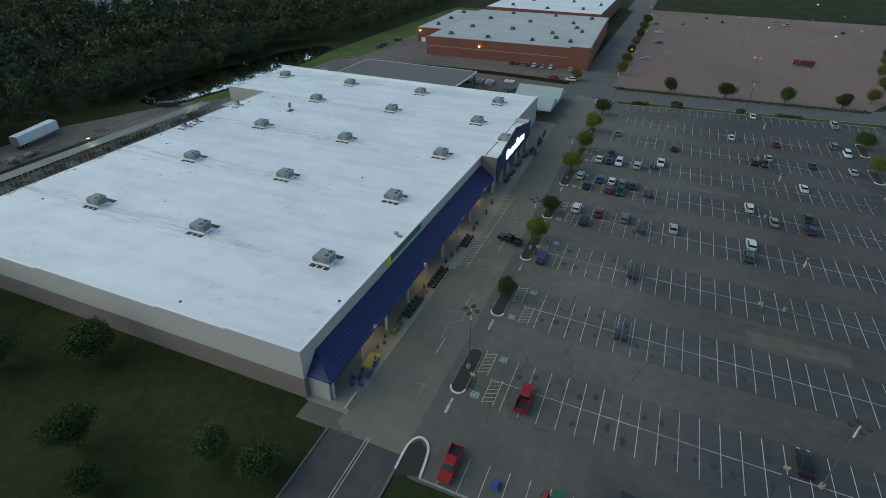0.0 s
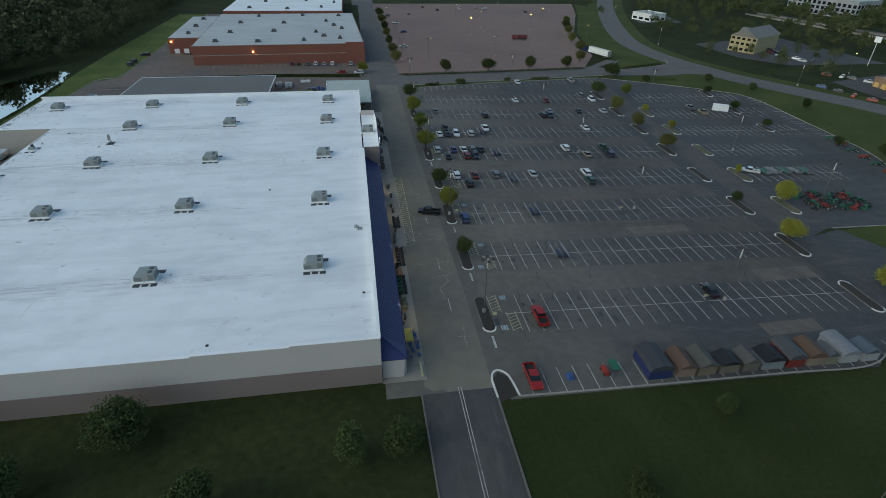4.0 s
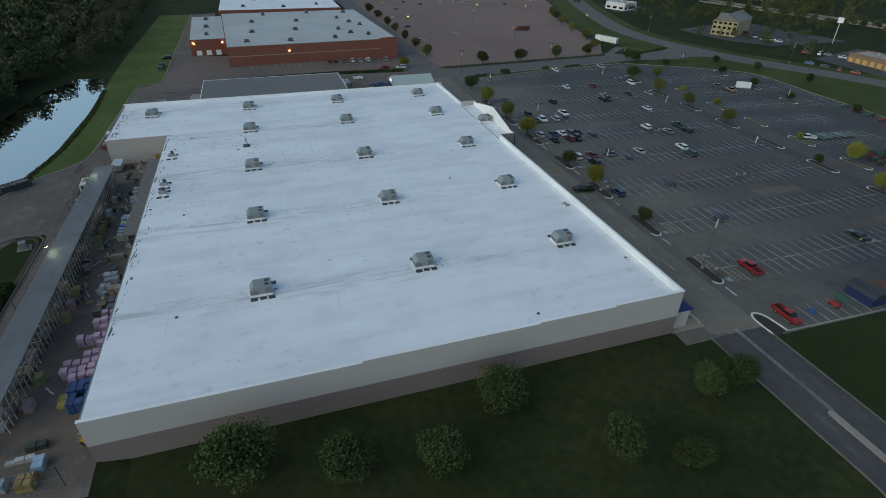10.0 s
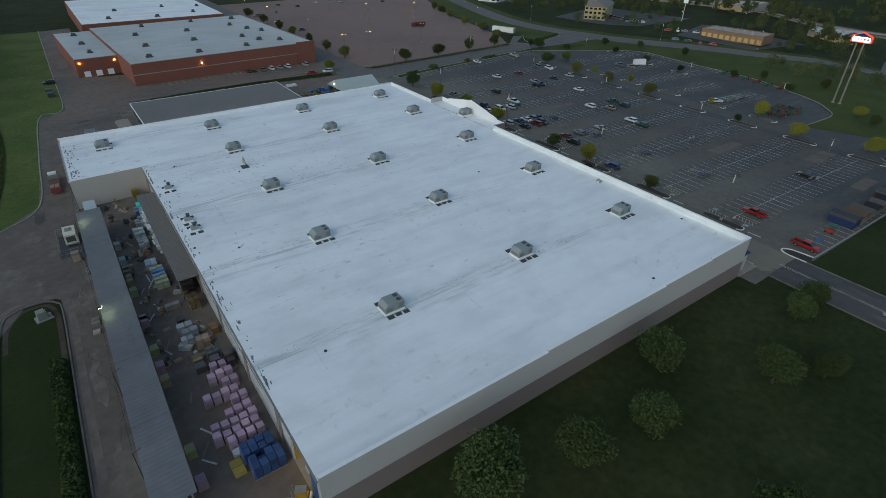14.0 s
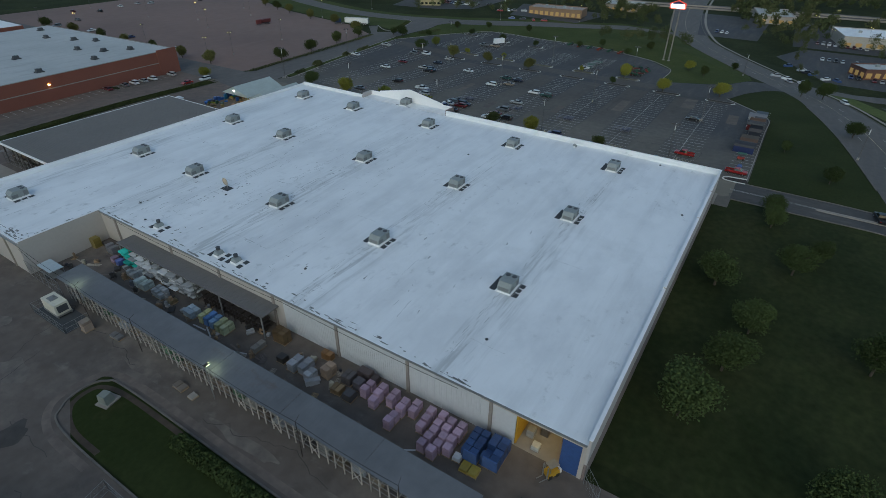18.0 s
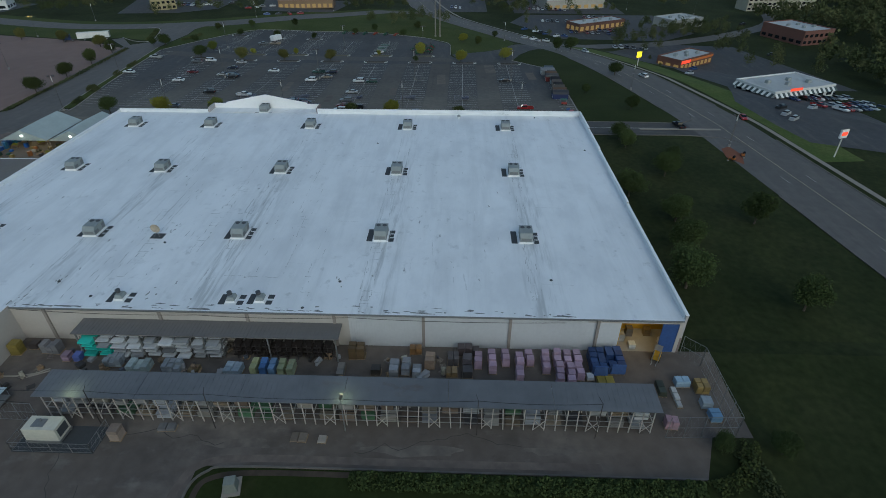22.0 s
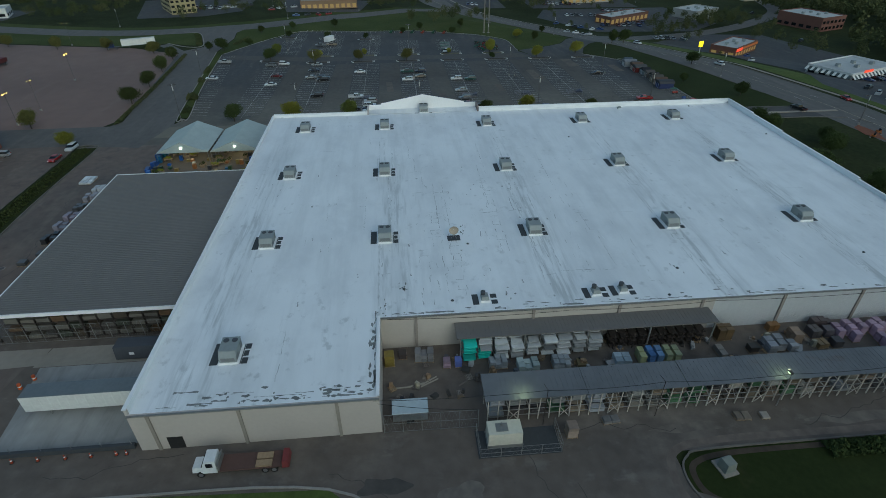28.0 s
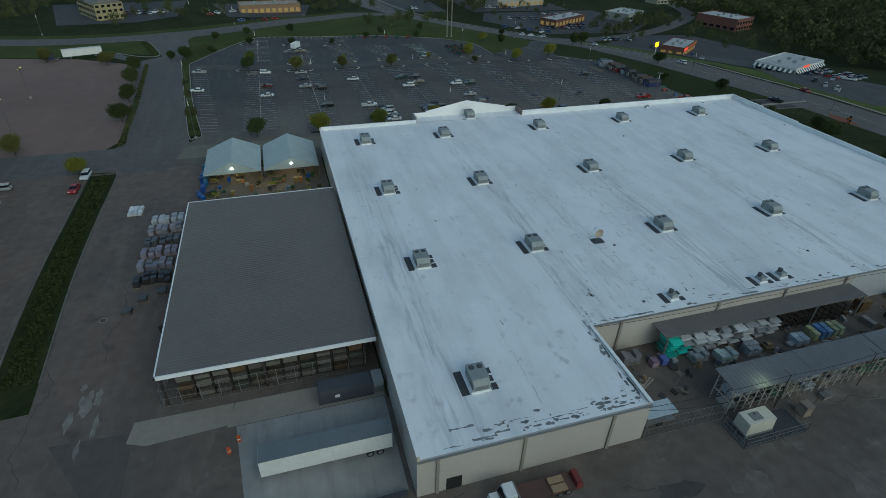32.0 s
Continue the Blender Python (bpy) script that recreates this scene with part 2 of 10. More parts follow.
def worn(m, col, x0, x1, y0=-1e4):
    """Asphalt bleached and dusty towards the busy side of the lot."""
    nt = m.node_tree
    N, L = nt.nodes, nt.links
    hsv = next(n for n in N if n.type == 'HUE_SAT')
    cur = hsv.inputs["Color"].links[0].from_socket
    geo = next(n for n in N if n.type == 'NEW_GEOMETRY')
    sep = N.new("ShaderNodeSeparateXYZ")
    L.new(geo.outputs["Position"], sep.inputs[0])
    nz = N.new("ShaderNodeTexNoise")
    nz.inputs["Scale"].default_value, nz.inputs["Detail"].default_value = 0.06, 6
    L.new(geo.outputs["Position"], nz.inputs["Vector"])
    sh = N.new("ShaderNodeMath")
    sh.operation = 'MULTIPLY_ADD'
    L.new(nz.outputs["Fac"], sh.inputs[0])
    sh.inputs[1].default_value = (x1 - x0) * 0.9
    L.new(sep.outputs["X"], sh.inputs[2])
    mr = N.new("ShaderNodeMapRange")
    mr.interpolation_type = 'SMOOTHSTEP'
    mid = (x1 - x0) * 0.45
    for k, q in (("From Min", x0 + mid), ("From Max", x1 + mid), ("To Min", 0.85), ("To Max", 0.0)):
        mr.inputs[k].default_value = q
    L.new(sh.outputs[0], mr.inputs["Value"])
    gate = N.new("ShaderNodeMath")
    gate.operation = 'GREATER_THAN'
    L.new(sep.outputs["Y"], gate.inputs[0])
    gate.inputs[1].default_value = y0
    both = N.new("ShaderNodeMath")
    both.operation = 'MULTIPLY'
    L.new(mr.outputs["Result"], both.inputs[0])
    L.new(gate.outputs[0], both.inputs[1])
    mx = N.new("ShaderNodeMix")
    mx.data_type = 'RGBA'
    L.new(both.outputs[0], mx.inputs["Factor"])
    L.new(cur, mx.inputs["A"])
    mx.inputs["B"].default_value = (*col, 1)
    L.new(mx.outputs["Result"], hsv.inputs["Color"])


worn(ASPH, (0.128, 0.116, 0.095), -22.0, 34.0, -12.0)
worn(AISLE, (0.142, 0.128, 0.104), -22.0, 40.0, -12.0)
REDASPH = mat("reddish_asphalt", (0.19, 0.128, 0.107), 0.9, var=0.15, scale=0.2, big=0.01, bigvar=0.3, tint=(0.14, 0.095, 0.08), streak=[((0.03, 0.2, 1), 0.55, 0.75, 0.5, (0.2, 0.15, 0.125))])
BROWNASPH = mat("brown_asphalt", (0.146, 0.110, 0.090), 0.9, var=0.35, scale=0.5, big=0.03, bigvar=0.45, bump=0.2, tint=(0.09, 0.075, 0.065), streak=[((0.05, 0.22, 1), 0.5, 0.7, 0.65, (0.155, 0.128, 0.108)), ((0.25, 0.4, 1), 0.6, 0.72, 0.5, (0.18, 0.158, 0.14)), ((0.2, 0.2, 1), 0.58, 0.72, 0.6, (0.055, 0.048, 0.044))])
ROADM = mat("road_asphalt", (0.103, 0.097, 0.091), 0.88, var=0.25, scale=0.5, big=0.03, bigvar=0.35, tint=(0.095, 0.088, 0.082), streak=[((0.03, 0.35, 1), 0.5, 0.7, 0.5, (0.15, 0.136, 0.122)), ((0.05, 0.5, 1), 0.58, 0.72, 0.5, (0.065, 0.06, 0.057))])
DRIVEM = mat("dark_drive_asphalt", (0.072, 0.068, 0.062), 0.9, var=0.3, scale=0.5, big=0.06, bigvar=0.5, bump=0.2, tint=(0.05, 0.049, 0.048), streak=[((0.4, 0.04, 1), 0.5, 0.7, 0.6, (0.038, 0.038, 0.039)), ((0.3, 0.06, 1), 0.58, 0.7, 0.5, (0.12, 0.112, 0.1))])
CONC = mat("concrete", (0.25, 0.225, 0.19), 0.85, var=0.15, scale=1.0, big=0.08, bigvar=0.25, bump=0.1)
KERB = mat("kerb_concrete", (0.26, 0.245, 0.22), 0.85, var=0.25, scale=1.0, big=0.1, bigvar=0.2)
KERBD = mat("dirty_kerb", (0.135, 0.122, 0.106), 0.9, var=0.4, scale=0.8, big=0.15, bigvar=0.4)
PAINT = mat("white_line_paint", (0.43, 0.42, 0.39), 0.85, var=0.6, scale=1.2, big=0.05, bigvar=0.5, streak=[((0.12, 0.2, 1), 0.5, 0.66, 0.75, (0.13, 0.125, 0.115))])
YPAINT = mat("yellow_line_paint", (0.42, 0.38, 0.24), 0.85, var=0.5, scale=1.5, big=0.06, bigvar=0.3)
BPAINT = mat("blue_sign_paint", (0.12, 0.22, 0.27), 0.8, var=0.3, scale=2)
WALLU = mat("painted_block_upper", (0.42, 0.395, 0.375), 0.85, var=0.06, scale=2.5, big=0.1, bigvar=0.1, bump=0.1)
WALLL = mat("painted_block_lower", (0.20, 0.160, 0.145), 0.85, var=0.08, scale=2.5, big=0.1, bigvar=0.12, bump=0.1)
WALLR = mat("tan_metal_wall", (0.42, 0.385, 0.345), 0.7, var=0.06, scale=2, big=0.1, bigvar=0.12)
WALLG = mat("grey_metal_wall", (0.52, 0.53, 0.54), 0.6, metal=0.1, var=0.08, scale=2, big=0.1, bigvar=0.12)
COPING = mat("white_metal_coping", (0.75, 0.75, 0.75), 0.45, var=0.06, scale=2)
NAVY = mat("navy_metal_roof", (0.018, 0.024, 0.105), 0.5, metal=0.1, var=0.12, scale=2, big=0.2, bigvar=0.15)
NAVYW = mat("navy_wall", (0.018, 0.024, 0.09), 0.6, var=0.1)
GREYROOF = mat("grey_metal_roof", (0.155, 0.145, 0.133), 0.7, metal=0.05, var=0.12, scale=0.8, big=0.08, bigvar=0.15, streak=[((0.4, 0.04, 1), 0.55, 0.75, 0.4, (0.16, 0.155, 0.15))])
RACKROOF = mat("galvanised_roof", (0.16, 0.162, 0.165), 0.55, metal=0.3, var=0.2, scale=0.6, big=0.12, bigvar=0.3, streak=[((0.3, 0.12, 1), 0.6, 0.75, 0.6, (0.13, 0.08, 0.05))])
UNITM = mat("unit_housing", (0.25, 0.275, 0.27), 0.6, metal=0.1, var=0.12, scale=2, big=0.3, bigvar=0.15)
UNITD = mat("unit_grille", (0.06, 0.065, 0.07), 0.7, var=0.2)
PATCH = mat("dark_pad", (0.05, 0.055, 0.06), 0.85, var=0.2, scale=2)
STEEL = mat("weathered_steel", (0.25, 0.25, 0.24), 0.55, metal=0.5, var=0.2, scale=3)
POLE = mat("bronze_pole", (0.06, 0.05, 0.045), 0.5, metal=0.4, var=0.15)
BRICK = mat("red_brick", (0.19, 0.068, 0.046), 0.85, var=0.15, scale=4, big=0.1, bigvar=0.15, bump=0.2)
BRICKD = mat("dark_brick_band", (0.17, 0.055, 0.04), 0.85, var=0.15, scale=4)
ROOFG = mat("grey_white_membrane", (0.40, 0.41, 0.40), 0.6, var=0.1, scale=0.5, big=0.04, bigvar=0.25, streak=[((0.06, 0.3, 1), 0.52, 0.72, 0.5, (0.25, 0.26, 0.255))])
GLASS = mat("dark_glass", (0.012, 0.015, 0.018), 0.08, var=0.1)
DARK = mat("dark_void", (0.015, 0.014, 0.013), 0.9, var=0.2)
RUBBER = mat("rubber", (0.02, 0.02, 0.02), 0.8, var=0.2)
RIM = mat("alloy_rim", (0.35, 0.35, 0.36), 0.35, metal=0.8, var=0.1)
CARP = mat("car_paint", (0.3, 0.3, 0.3), 0.3, metal=0.2, var=0.03, bigvar=0.03, objcol=True)
HEADL = mat("headlight_lens", (0.6, 0.62, 0.65), 0.15, var=0.05)
TAILL = mat("tail_light_lens", (0.28, 0.015, 0.015), 0.25, var=0.05)
ANYC = mat("painted_thing", (0.5, 0.5, 0.5), 0.7, var=0.15, scale=2, big=0.4, bigvar=0.15, objcol=True)
WRAP = mat("plastic_wrap", (0.5, 0.5, 0.5), 0.35, var=0.2, scale=2.5, big=0.5, bigvar=0.2, objcol=True)
GOODS = mat("stacked_goods", (0.5, 0.5, 0.5), 0.75, var=0.25, scale=2, big=0.4, bigvar=0.2, objcol=True, island=0.4)
GOODSW = mat("wrapped_goods", (0.5, 0.5, 0.5), 0.35, var=0.25, scale=2.5, big=0.5, bigvar=0.2, objcol=True, island=0.25)
WOOD = mat("pale_lumber", (0.28, 0.20, 0.12), 0.85, var=0.25, scale=3, big=0.4, bigvar=0.2)
BARK = mat("bark", (0.07, 0.055, 0.04), 0.95, var=0.3, scale=4, bump=0.5)
LEAF = mat("leaves", (0.056, 0.070, 0.024), 1.0, var=0.35, scale=1.0, big=0.1, bigvar=0.25, objrand=0.2, spec=0.1)
LEAFD = mat("dark_leaves", (0.064, 0.08, 0.034), 1.0, var=0.4, scale=0.5, big=0.09, bigvar=0.5, tint=(0.084, 0.090, 0.040), spec=0.1)
LEAFF = mat("field_leaves", (0.049, 0.068, 0.024), 1.0, var=0.3, scale=1.0, big=0.1, bigvar=0.3, objrand=0.25, spec=0.1)
LEAFW = mat("wood_leaves", (0.060, 0.073, 0.040), 1.0, var=0.25, scale=0.3, big=0.07, bigvar=0.6, tint=(0.076, 0.082, 0.044), spec=0.1)
LEAFY = mat("yellowing_leaves", (0.2, 0.2, 0.036), 1.0, var=0.3, scale=1.2, big=0.15, bigvar=0.2, objrand=0.2, spec=0.1)
LEAFL = mat("lime_leaves", (0.125, 0.145, 0.034), 1.0, var=0.3, scale=1.2, big=0.15, bigvar=0.2, objrand=0.2, spec=0.1)
LEAFB = mat("browning_leaves", (0.12, 0.12, 0.04), 1.0, var=0.35, scale=1.2, big=0.15, bigvar=0.2, objrand=0.2, spec=0.1)
MULCH = mat("dark_mulch", (0.035, 0.028, 0.022), 0.95, var=0.35, scale=2.5, bump=0.4)
# full metal strengthens the sky reflection, and the warm base colour whitens it
WATER = mat("pond_water", (0.95, 0.88, 0.78), 0.02, metal=1.0, var=0.03, bigvar=0.03)
AMBER = mat("amber_lamp_glow", (0.8, 0.5, 0.2), 0.5, emit=(1.0, 0.47, 0.10), power=26.0)
WHITEGLOW = mat("white_lamp_glow", (0.9, 0.9, 0.85), 0.5, emit=(1.0, 0.96, 0.85), power=9.0)
SIGNGLOW = mat("lit_sign_face", (0.8, 0.8, 0.8), 0.5, emit=(0.95, 1.0, 1.0), power=1.1)
YELLOWGLOW = mat("lit_yellow_sign", (0.8, 0.6, 0.02), 0.5, emit=(1.0, 0.75, 0.02), power=1.3)
REDGLOW = mat("lit_red_sign", (0.7, 0.06, 0.04), 0.5, emit=(1.0, 0.08, 0.03), power=0.7)
WARMGLOW = mat("lit_window", (0.3, 0.2, 0.08), 0.5, emit=(1.0, 0.58, 0.16), power=0.12)
TENT = mat("translucent_canopy", (0.36, 0.41, 0.39), 0.45, var=0.1, scale=1.5, big=0.3, bigvar=0.15)

# ---------------------------------------------------------------- mesh helpers
BREAKS = (-136.0, -128.0, -124.0, -70.0, -37.0, -22.0, 120.0)
# fold lines of the ground, as y = a + k * (x + 22)
FOLDS = ((215.0, -0.352), (215.0, 0.19), (165.0, 0.0), (242.0, 0.0), (44.0, 0.0), (60.0, 0.0), (-60.0, 0.845), (-120.0, 0.845))


def ramp(v):
    return min(max(v, 0.0), 1.0)


def gz(x, y):
    """Height of the ground: lower in front of the store and in the field, falling east across the lot and south to the road."""
    z = -max(0.4 * ramp((-128 - x) / 8), 0.8 * max(ramp((x + 70) / 33), min(ramp((60 - y) / 16), ramp((x + 128) / 4))))
    if x > -22:
        u = min(x, 120.0) + 22
        low, high = 215 - 0.352 * u, 215 + 0.19 * u
        z -= 0.027 * u * (1 - ramp((y - low) / (high - low + 1e-6)))
        z -= 0.08 * min(max(-60 + 0.845 * (x + 22) - y, 0.0), 60.0)
    return z


def lay(bm, dz):
    """Cut a flat outline along the breaks and folds and lay it on the ground."""
    cuts = [((x, 0, 0), (1, 0, 0)) for x in BREAKS] + [((-22, c, 0), (-k, 1, 0)) for c, k in FOLDS]
    for co, no in cuts:
        bmesh.ops.bisect_plane(bm, geom=bm.verts[:] + bm.edges[:] + bm.faces[:], plane_co=co, plane_no=no)
    bmesh.ops.triangulate(bm, faces=bm.faces[:])
    for v in bm.verts:
        v.co.z = gz(v.co.x, v.co.y) + dz


def rest(x, y, dz=0.0, turn=0.0, half=2.4):
    """The pose of a thing that stands on the sloping ground."""
    c, s = math.cos(radians(turn)), math.sin(radians(turn))
    dx = (gz(x + c * half, y + s * half) - gz(x - c * half, y - s * half)) / (2 * half)
    dy = (gz(x - s * half, y + c * half) - gz(x + s * half, y - c * half)) / (2 * half)
    z = 0.5 * (gz(x - s * half, y + c * half) + gz(x + s * half, y - c * half))
    return pose(x, y, z + dz, 0, 0, turn) @ pose(0, 0, 0, math.degrees(math.atan(dy)), -math.degrees(math.atan(dx)), 0)


def mesh_of(name, verts, faces, material, smooth=False):
    me = bpy.data.meshes.new(name)
    me.from_pydata(verts, [], faces)
    me.materials.append(material)
    if smooth:
        me.polygons.foreach_set("use_smooth", [True] * len(me.polygons))
    me.update()
    return me


class Geo:
    """Collects plain pieces of one mesh."""

    def __init__(self):
        self.v, self.f = [], []

    def box(self, x0, x1, y0, y1, z0, z1, taper=0.0):
        n, t = len(self.v), taper
        self.v += [(x0, y0, z0), (x1, y0, z0), (x1, y1, z0), (x0, y1, z0), (x0 + t, y0 + t, z1), (x1 - t, y0 + t, z1), (x1 - t, y1 - t, z1), (x0 + t, y1 - t, z1)]
        self.f += [(n + 3, n + 2, n + 1, n), (n + 4, n + 5, n + 6, n + 7), (n, n + 1, n + 5, n + 4), (n + 1, n + 2, n + 6, n + 5), (n + 2, n + 3, n + 7, n + 6), (n + 3, n, n + 4, n + 7)]
        return self

    def bar(self, p, q, w, h=None):
        """A square bar from p to q."""
        p, q = Vector(p), Vector(q)
        d = (q - p).normalized()
        s = d.cross(Vector((0, 0, 1)))
        s = Vector((1, 0, 0)) if s.length < 1e-3 else s.normalized()
        u = s.cross(d)
        s, u = s * w / 2, u * (h or w) / 2
        n = len(self.v)
        for c in (p, q):
            self.v += [tuple(c - s - u), tuple(c + s - u), tuple(c + s + u), tuple(c - s + u)]
        self.f += [(n + 3, n + 2, n + 1, n), (n + 4, n + 5, n + 6, n + 7)] + [(n + i, n + (i + 1) % 4, n + 4 + (i + 1) % 4, n + 4 + i) for i in range(4)]
        return self

    def tube(self, x, y, z0, z1, r0, r1=None, seg=10):
        r1 = r0 if r1 is None else r1
        n = len(self.v)
        for z, r in ((z0, r0), (z1, r1)):
            self.v += [(x + r * math.cos(2 * math.pi * i / seg), y + r * math.sin(2 * math.pi * i / seg), z) for i in range(seg)]
        self.f += [tuple(n + seg - 1 - i for i in range(seg)), tuple(n + seg + i for i in range(seg))]
        self.f += [(n + i, n + (i + 1) % seg, n + seg + (i + 1) % seg, n + seg + i) for i in range(seg)]
        return self

    def quad(self, a, b, c, d):
        n = len(self.v)
        self.v += [a, b, c, d]
        self.f += [(n, n + 1, n + 2, n + 3)]
        return self

    def prism(self, poly, z0, z1):
        """An upright slab over a convex or gently concave outline, counter-clockwise."""
        n, k = len(self.v), len(poly)
        self.v += [(x, y, z0) for x, y in poly] + [(x, y, z1) for x, y in poly]
        self.f += [tuple(n + k - 1 - i for i in range(k)), tuple(n + k + i for i in range(k))]
        self.f += [(n + i, n + (i + 1) % k, n + k + (i + 1) % k, n + k + i) for i in range(k)]
        return self

    def extrude_x(self, prof, x0, x1):
        """A bar along x of a profile of (y, z), counter-clockwise seen from +x."""
        n, k = len(self.v), len(prof)
        self.v += [(x0, y, z) for y, z in prof] + [(x1, y, z) for y, z in prof]
        self.f += [tuple(n + k - 1 - i for i in range(k)), tuple(n + k + i for i in range(k))]
        self.f += [(n + i, n + (i + 1) % k, n + k + (i + 1) % k, n + k + i) for i in range(k)]
        return self

    def mesh(self, name, material, smooth=False):
        return mesh_of(name, self.v, self.f, material, smooth)


def part(name, geo, material, parent, label=""):
    """One mesh object under a thing or under a part."""
    ob = new(name, geo.mesh(name, material) if isinstance(geo, Geo) else geo)
    ob.parent = parent
    return tagged(ob, label) if label else ob


def thing(name, at, label, category, group="", kind="", turn=0.0):
    ob = new(name)
    ob.empty_display_size = 0.3
    ob.matrix_basis = pose(*at, 0, 0, turn)
    return tagged(ob, label, category, group, kind)


def single(name, geo, material, label, category, kind="", at=None):
    ob = new(name, geo.mesh(name, material))
    if at:
        ob.matrix_basis = at
    return tagged(ob, label, category, "", kind)


def sheet(name, poly, material, dz, label, category, kind="structure", parent=None):
    """A thin sheet that follows the fall of the ground."""
    bm = bmesh.new()
    f = bm.faces.new([bm.verts.new((x, y, 0)) for x, y in poly])
    if f.normal.z < 0 or sum(poly[i - 1][0] * p[1] - p[0] * poly[i - 1][1] for i, p in enumerate(poly)) < 0:
        f.normal_flip()
    lay(bm, dz)
    me = bpy.data.meshes.new(name)
    bm.to_mesh(me)
    bm.free()
    me.materials.append(material)
    ob = new(name, me)
    ob.parent = parent
    return tagged(ob, label, category, "", kind)


def ribbon(line, width):
    """The outline of a road along a centre line (two or more points), smoothed."""
    pts = [Vector(p) for p in line]
    fine = []
    for i in range(len(pts) - 1):
        p0, p1, p2, p3 = pts[max(i - 1, 0)], pts[i], pts[i + 1], pts[min(i + 2, len(pts) - 1)]
        for k in range(6):
            t = k / 6
            fine.append(0.5 * ((2 * p1) + (p2 - p0) * t + (2 * p0 - 5 * p1 + 4 * p2 - p3) * t * t + (3 * p1 - p0 - 3 * p2 + p3) * t ** 3))
    fine.append(pts[-1])
    left, right = [], []
    for i, p in enumerate(fine):
        d = (fine[min(i + 1, len(fine) - 1)] - fine[max(i - 1, 0)]).normalized()
        n = Vector((-d.y, d.x))
        left.append(tuple(p + n * width / 2))
        right.append(tuple(p - n * width / 2))
    return left, right


def strip(name, line, width, material, dz, label, category, kind="structure", height=0.0, parent=None):
    """A road, line or kerb along a smoothed centre line."""
    left, right = ribbon(line, width)
    g = Geo()
    for a, b in zip(left, right):
        g.v += [(*a, gz(*a) + dz), (*b, gz(*b) + dz)]
        if height:
            g.v += [(*a, gz(*a) + dz + height), (*b, gz(*b) + dz + height)]
    k = 4 if height else 2
    for i in range(len(left) - 1):
        n = i * k
        if height:
            g.f += [(n + 2, n + 3, n + 7, n + 6), (n, n + 2, n + 6, n + 4), (n + 3, n + 1, n + 5, n + 7)]
        else:
            g.f += [(n, n + 1, n + 3, n + 2)]
    if height:
        g.f += [(0, 1, 3, 2), (len(g.v) - 4, len(g.v) - 2, len(g.v) - 1, len(g.v) - 3)]
    me = g.mesh(name, material)
    if not height:
        bm = bmesh.new()
        bm.from_mesh(me)
        for v in bm.verts:
            v.co.z = 0
        lay(bm, dz)
        bm.to_mesh(me)
        bm.free()
    ob = new(name, me)
    ob.parent = parent
    if parent is None:
        tagged(ob, label, category, "", kind)
    return ob


def stadium(cx, cy, wx, wy, seg=6):
    """Outline of a round-ended island, long in y."""
    r = wx / 2
    pts = []
    for i in range(seg + 1):
        a = math.pi * i / seg
        pts.append((cx + r * math.cos(a), cy + wy / 2 - r + r * math.sin(a)))
    for i in range(seg + 1):
        a = math.pi + math.pi * i / seg
        pts.append((cx + r * math.cos(a), cy - wy / 2 + r + r * math.sin(a)))
    return pts

# ---------------------------------------------------------------- ground, roads, lots
xs = [-2400, -1200, -600, -300, -200, -136, -128, -80, -22, 40, 120, 200, 320, 500, 800, 1400, 2400]
ys = [-2400, -1200, -600, -300, -150, -60, 0, 60, 120, 180, 240, 320, 420, 600, 900, 1500, 2400]
w = len(xs)
bm = bmesh.new()
vs = [bm.verts.new((x, y, 0)) for y in ys for x in xs]
for j in range(len(ys) - 1):
    for i in range(w - 1):
        bm.faces.new((vs[j * w + i], vs[j * w + i + 1], vs[(j + 1) * w + i + 1], vs[(j + 1) * w + i]))
lay(bm, 0.0)
me = bpy.data.meshes.new("ground")
bm.to_mesh(me)
bm.free()
me.materials.append(GRASS)
tagged(new("ground", me), "dark green mown grass and meadow at dusk", "grass", "", "structure")

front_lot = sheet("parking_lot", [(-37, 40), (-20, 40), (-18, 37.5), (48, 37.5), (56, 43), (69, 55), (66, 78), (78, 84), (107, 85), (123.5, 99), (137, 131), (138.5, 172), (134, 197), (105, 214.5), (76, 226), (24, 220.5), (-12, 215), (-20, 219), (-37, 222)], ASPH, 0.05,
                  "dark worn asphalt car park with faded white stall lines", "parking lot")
sheet("rear_yard_paving", [(-144, 38.5), (-128, 38.5), (-128, 182), (-35, 182), (-35, 240), (-124.5, 240), (-124.5, 420), (-140.5, 420), (-140.5, 294), (-140, 239), (-148.4, 233.8), (-150.3, 191), (-151.8, 156.7), (-161.2, 145.2), (-170.5, 126.7), (-178, 110), (-178, 20), (-160, 20), (-160, 104), (-156, 112), (-150.5, 112), (-150.5, 47), (-144, 44)], ASPHOLD, 0.06,
      "patched grey-brown asphalt of the service yard", "pavement")
sheet("entrance_drive", [(-31.5, -4), (-37, -8), (-14, -8), (-20, -2), (-20, 40.2), (-31.5, 40.2)], DRIVEM, 0.07, "asphalt access drive with a centre line", "road")
sheet("north_service_road", [(-37, 222), (-18, 218), (-12, 219), (80, 230), (112, 229), (126, 231), (139, 228), (133, 262), (124.5, 249.3), (91, 238.5), (84, 246), (100, 258), (96, 262), (80, 247), (-14, 235.5), (-18, 238), (-20, 480), (-32, 480), (-34, 240)], ROADM, 0.07, "grey asphalt road between two car parks", "road")
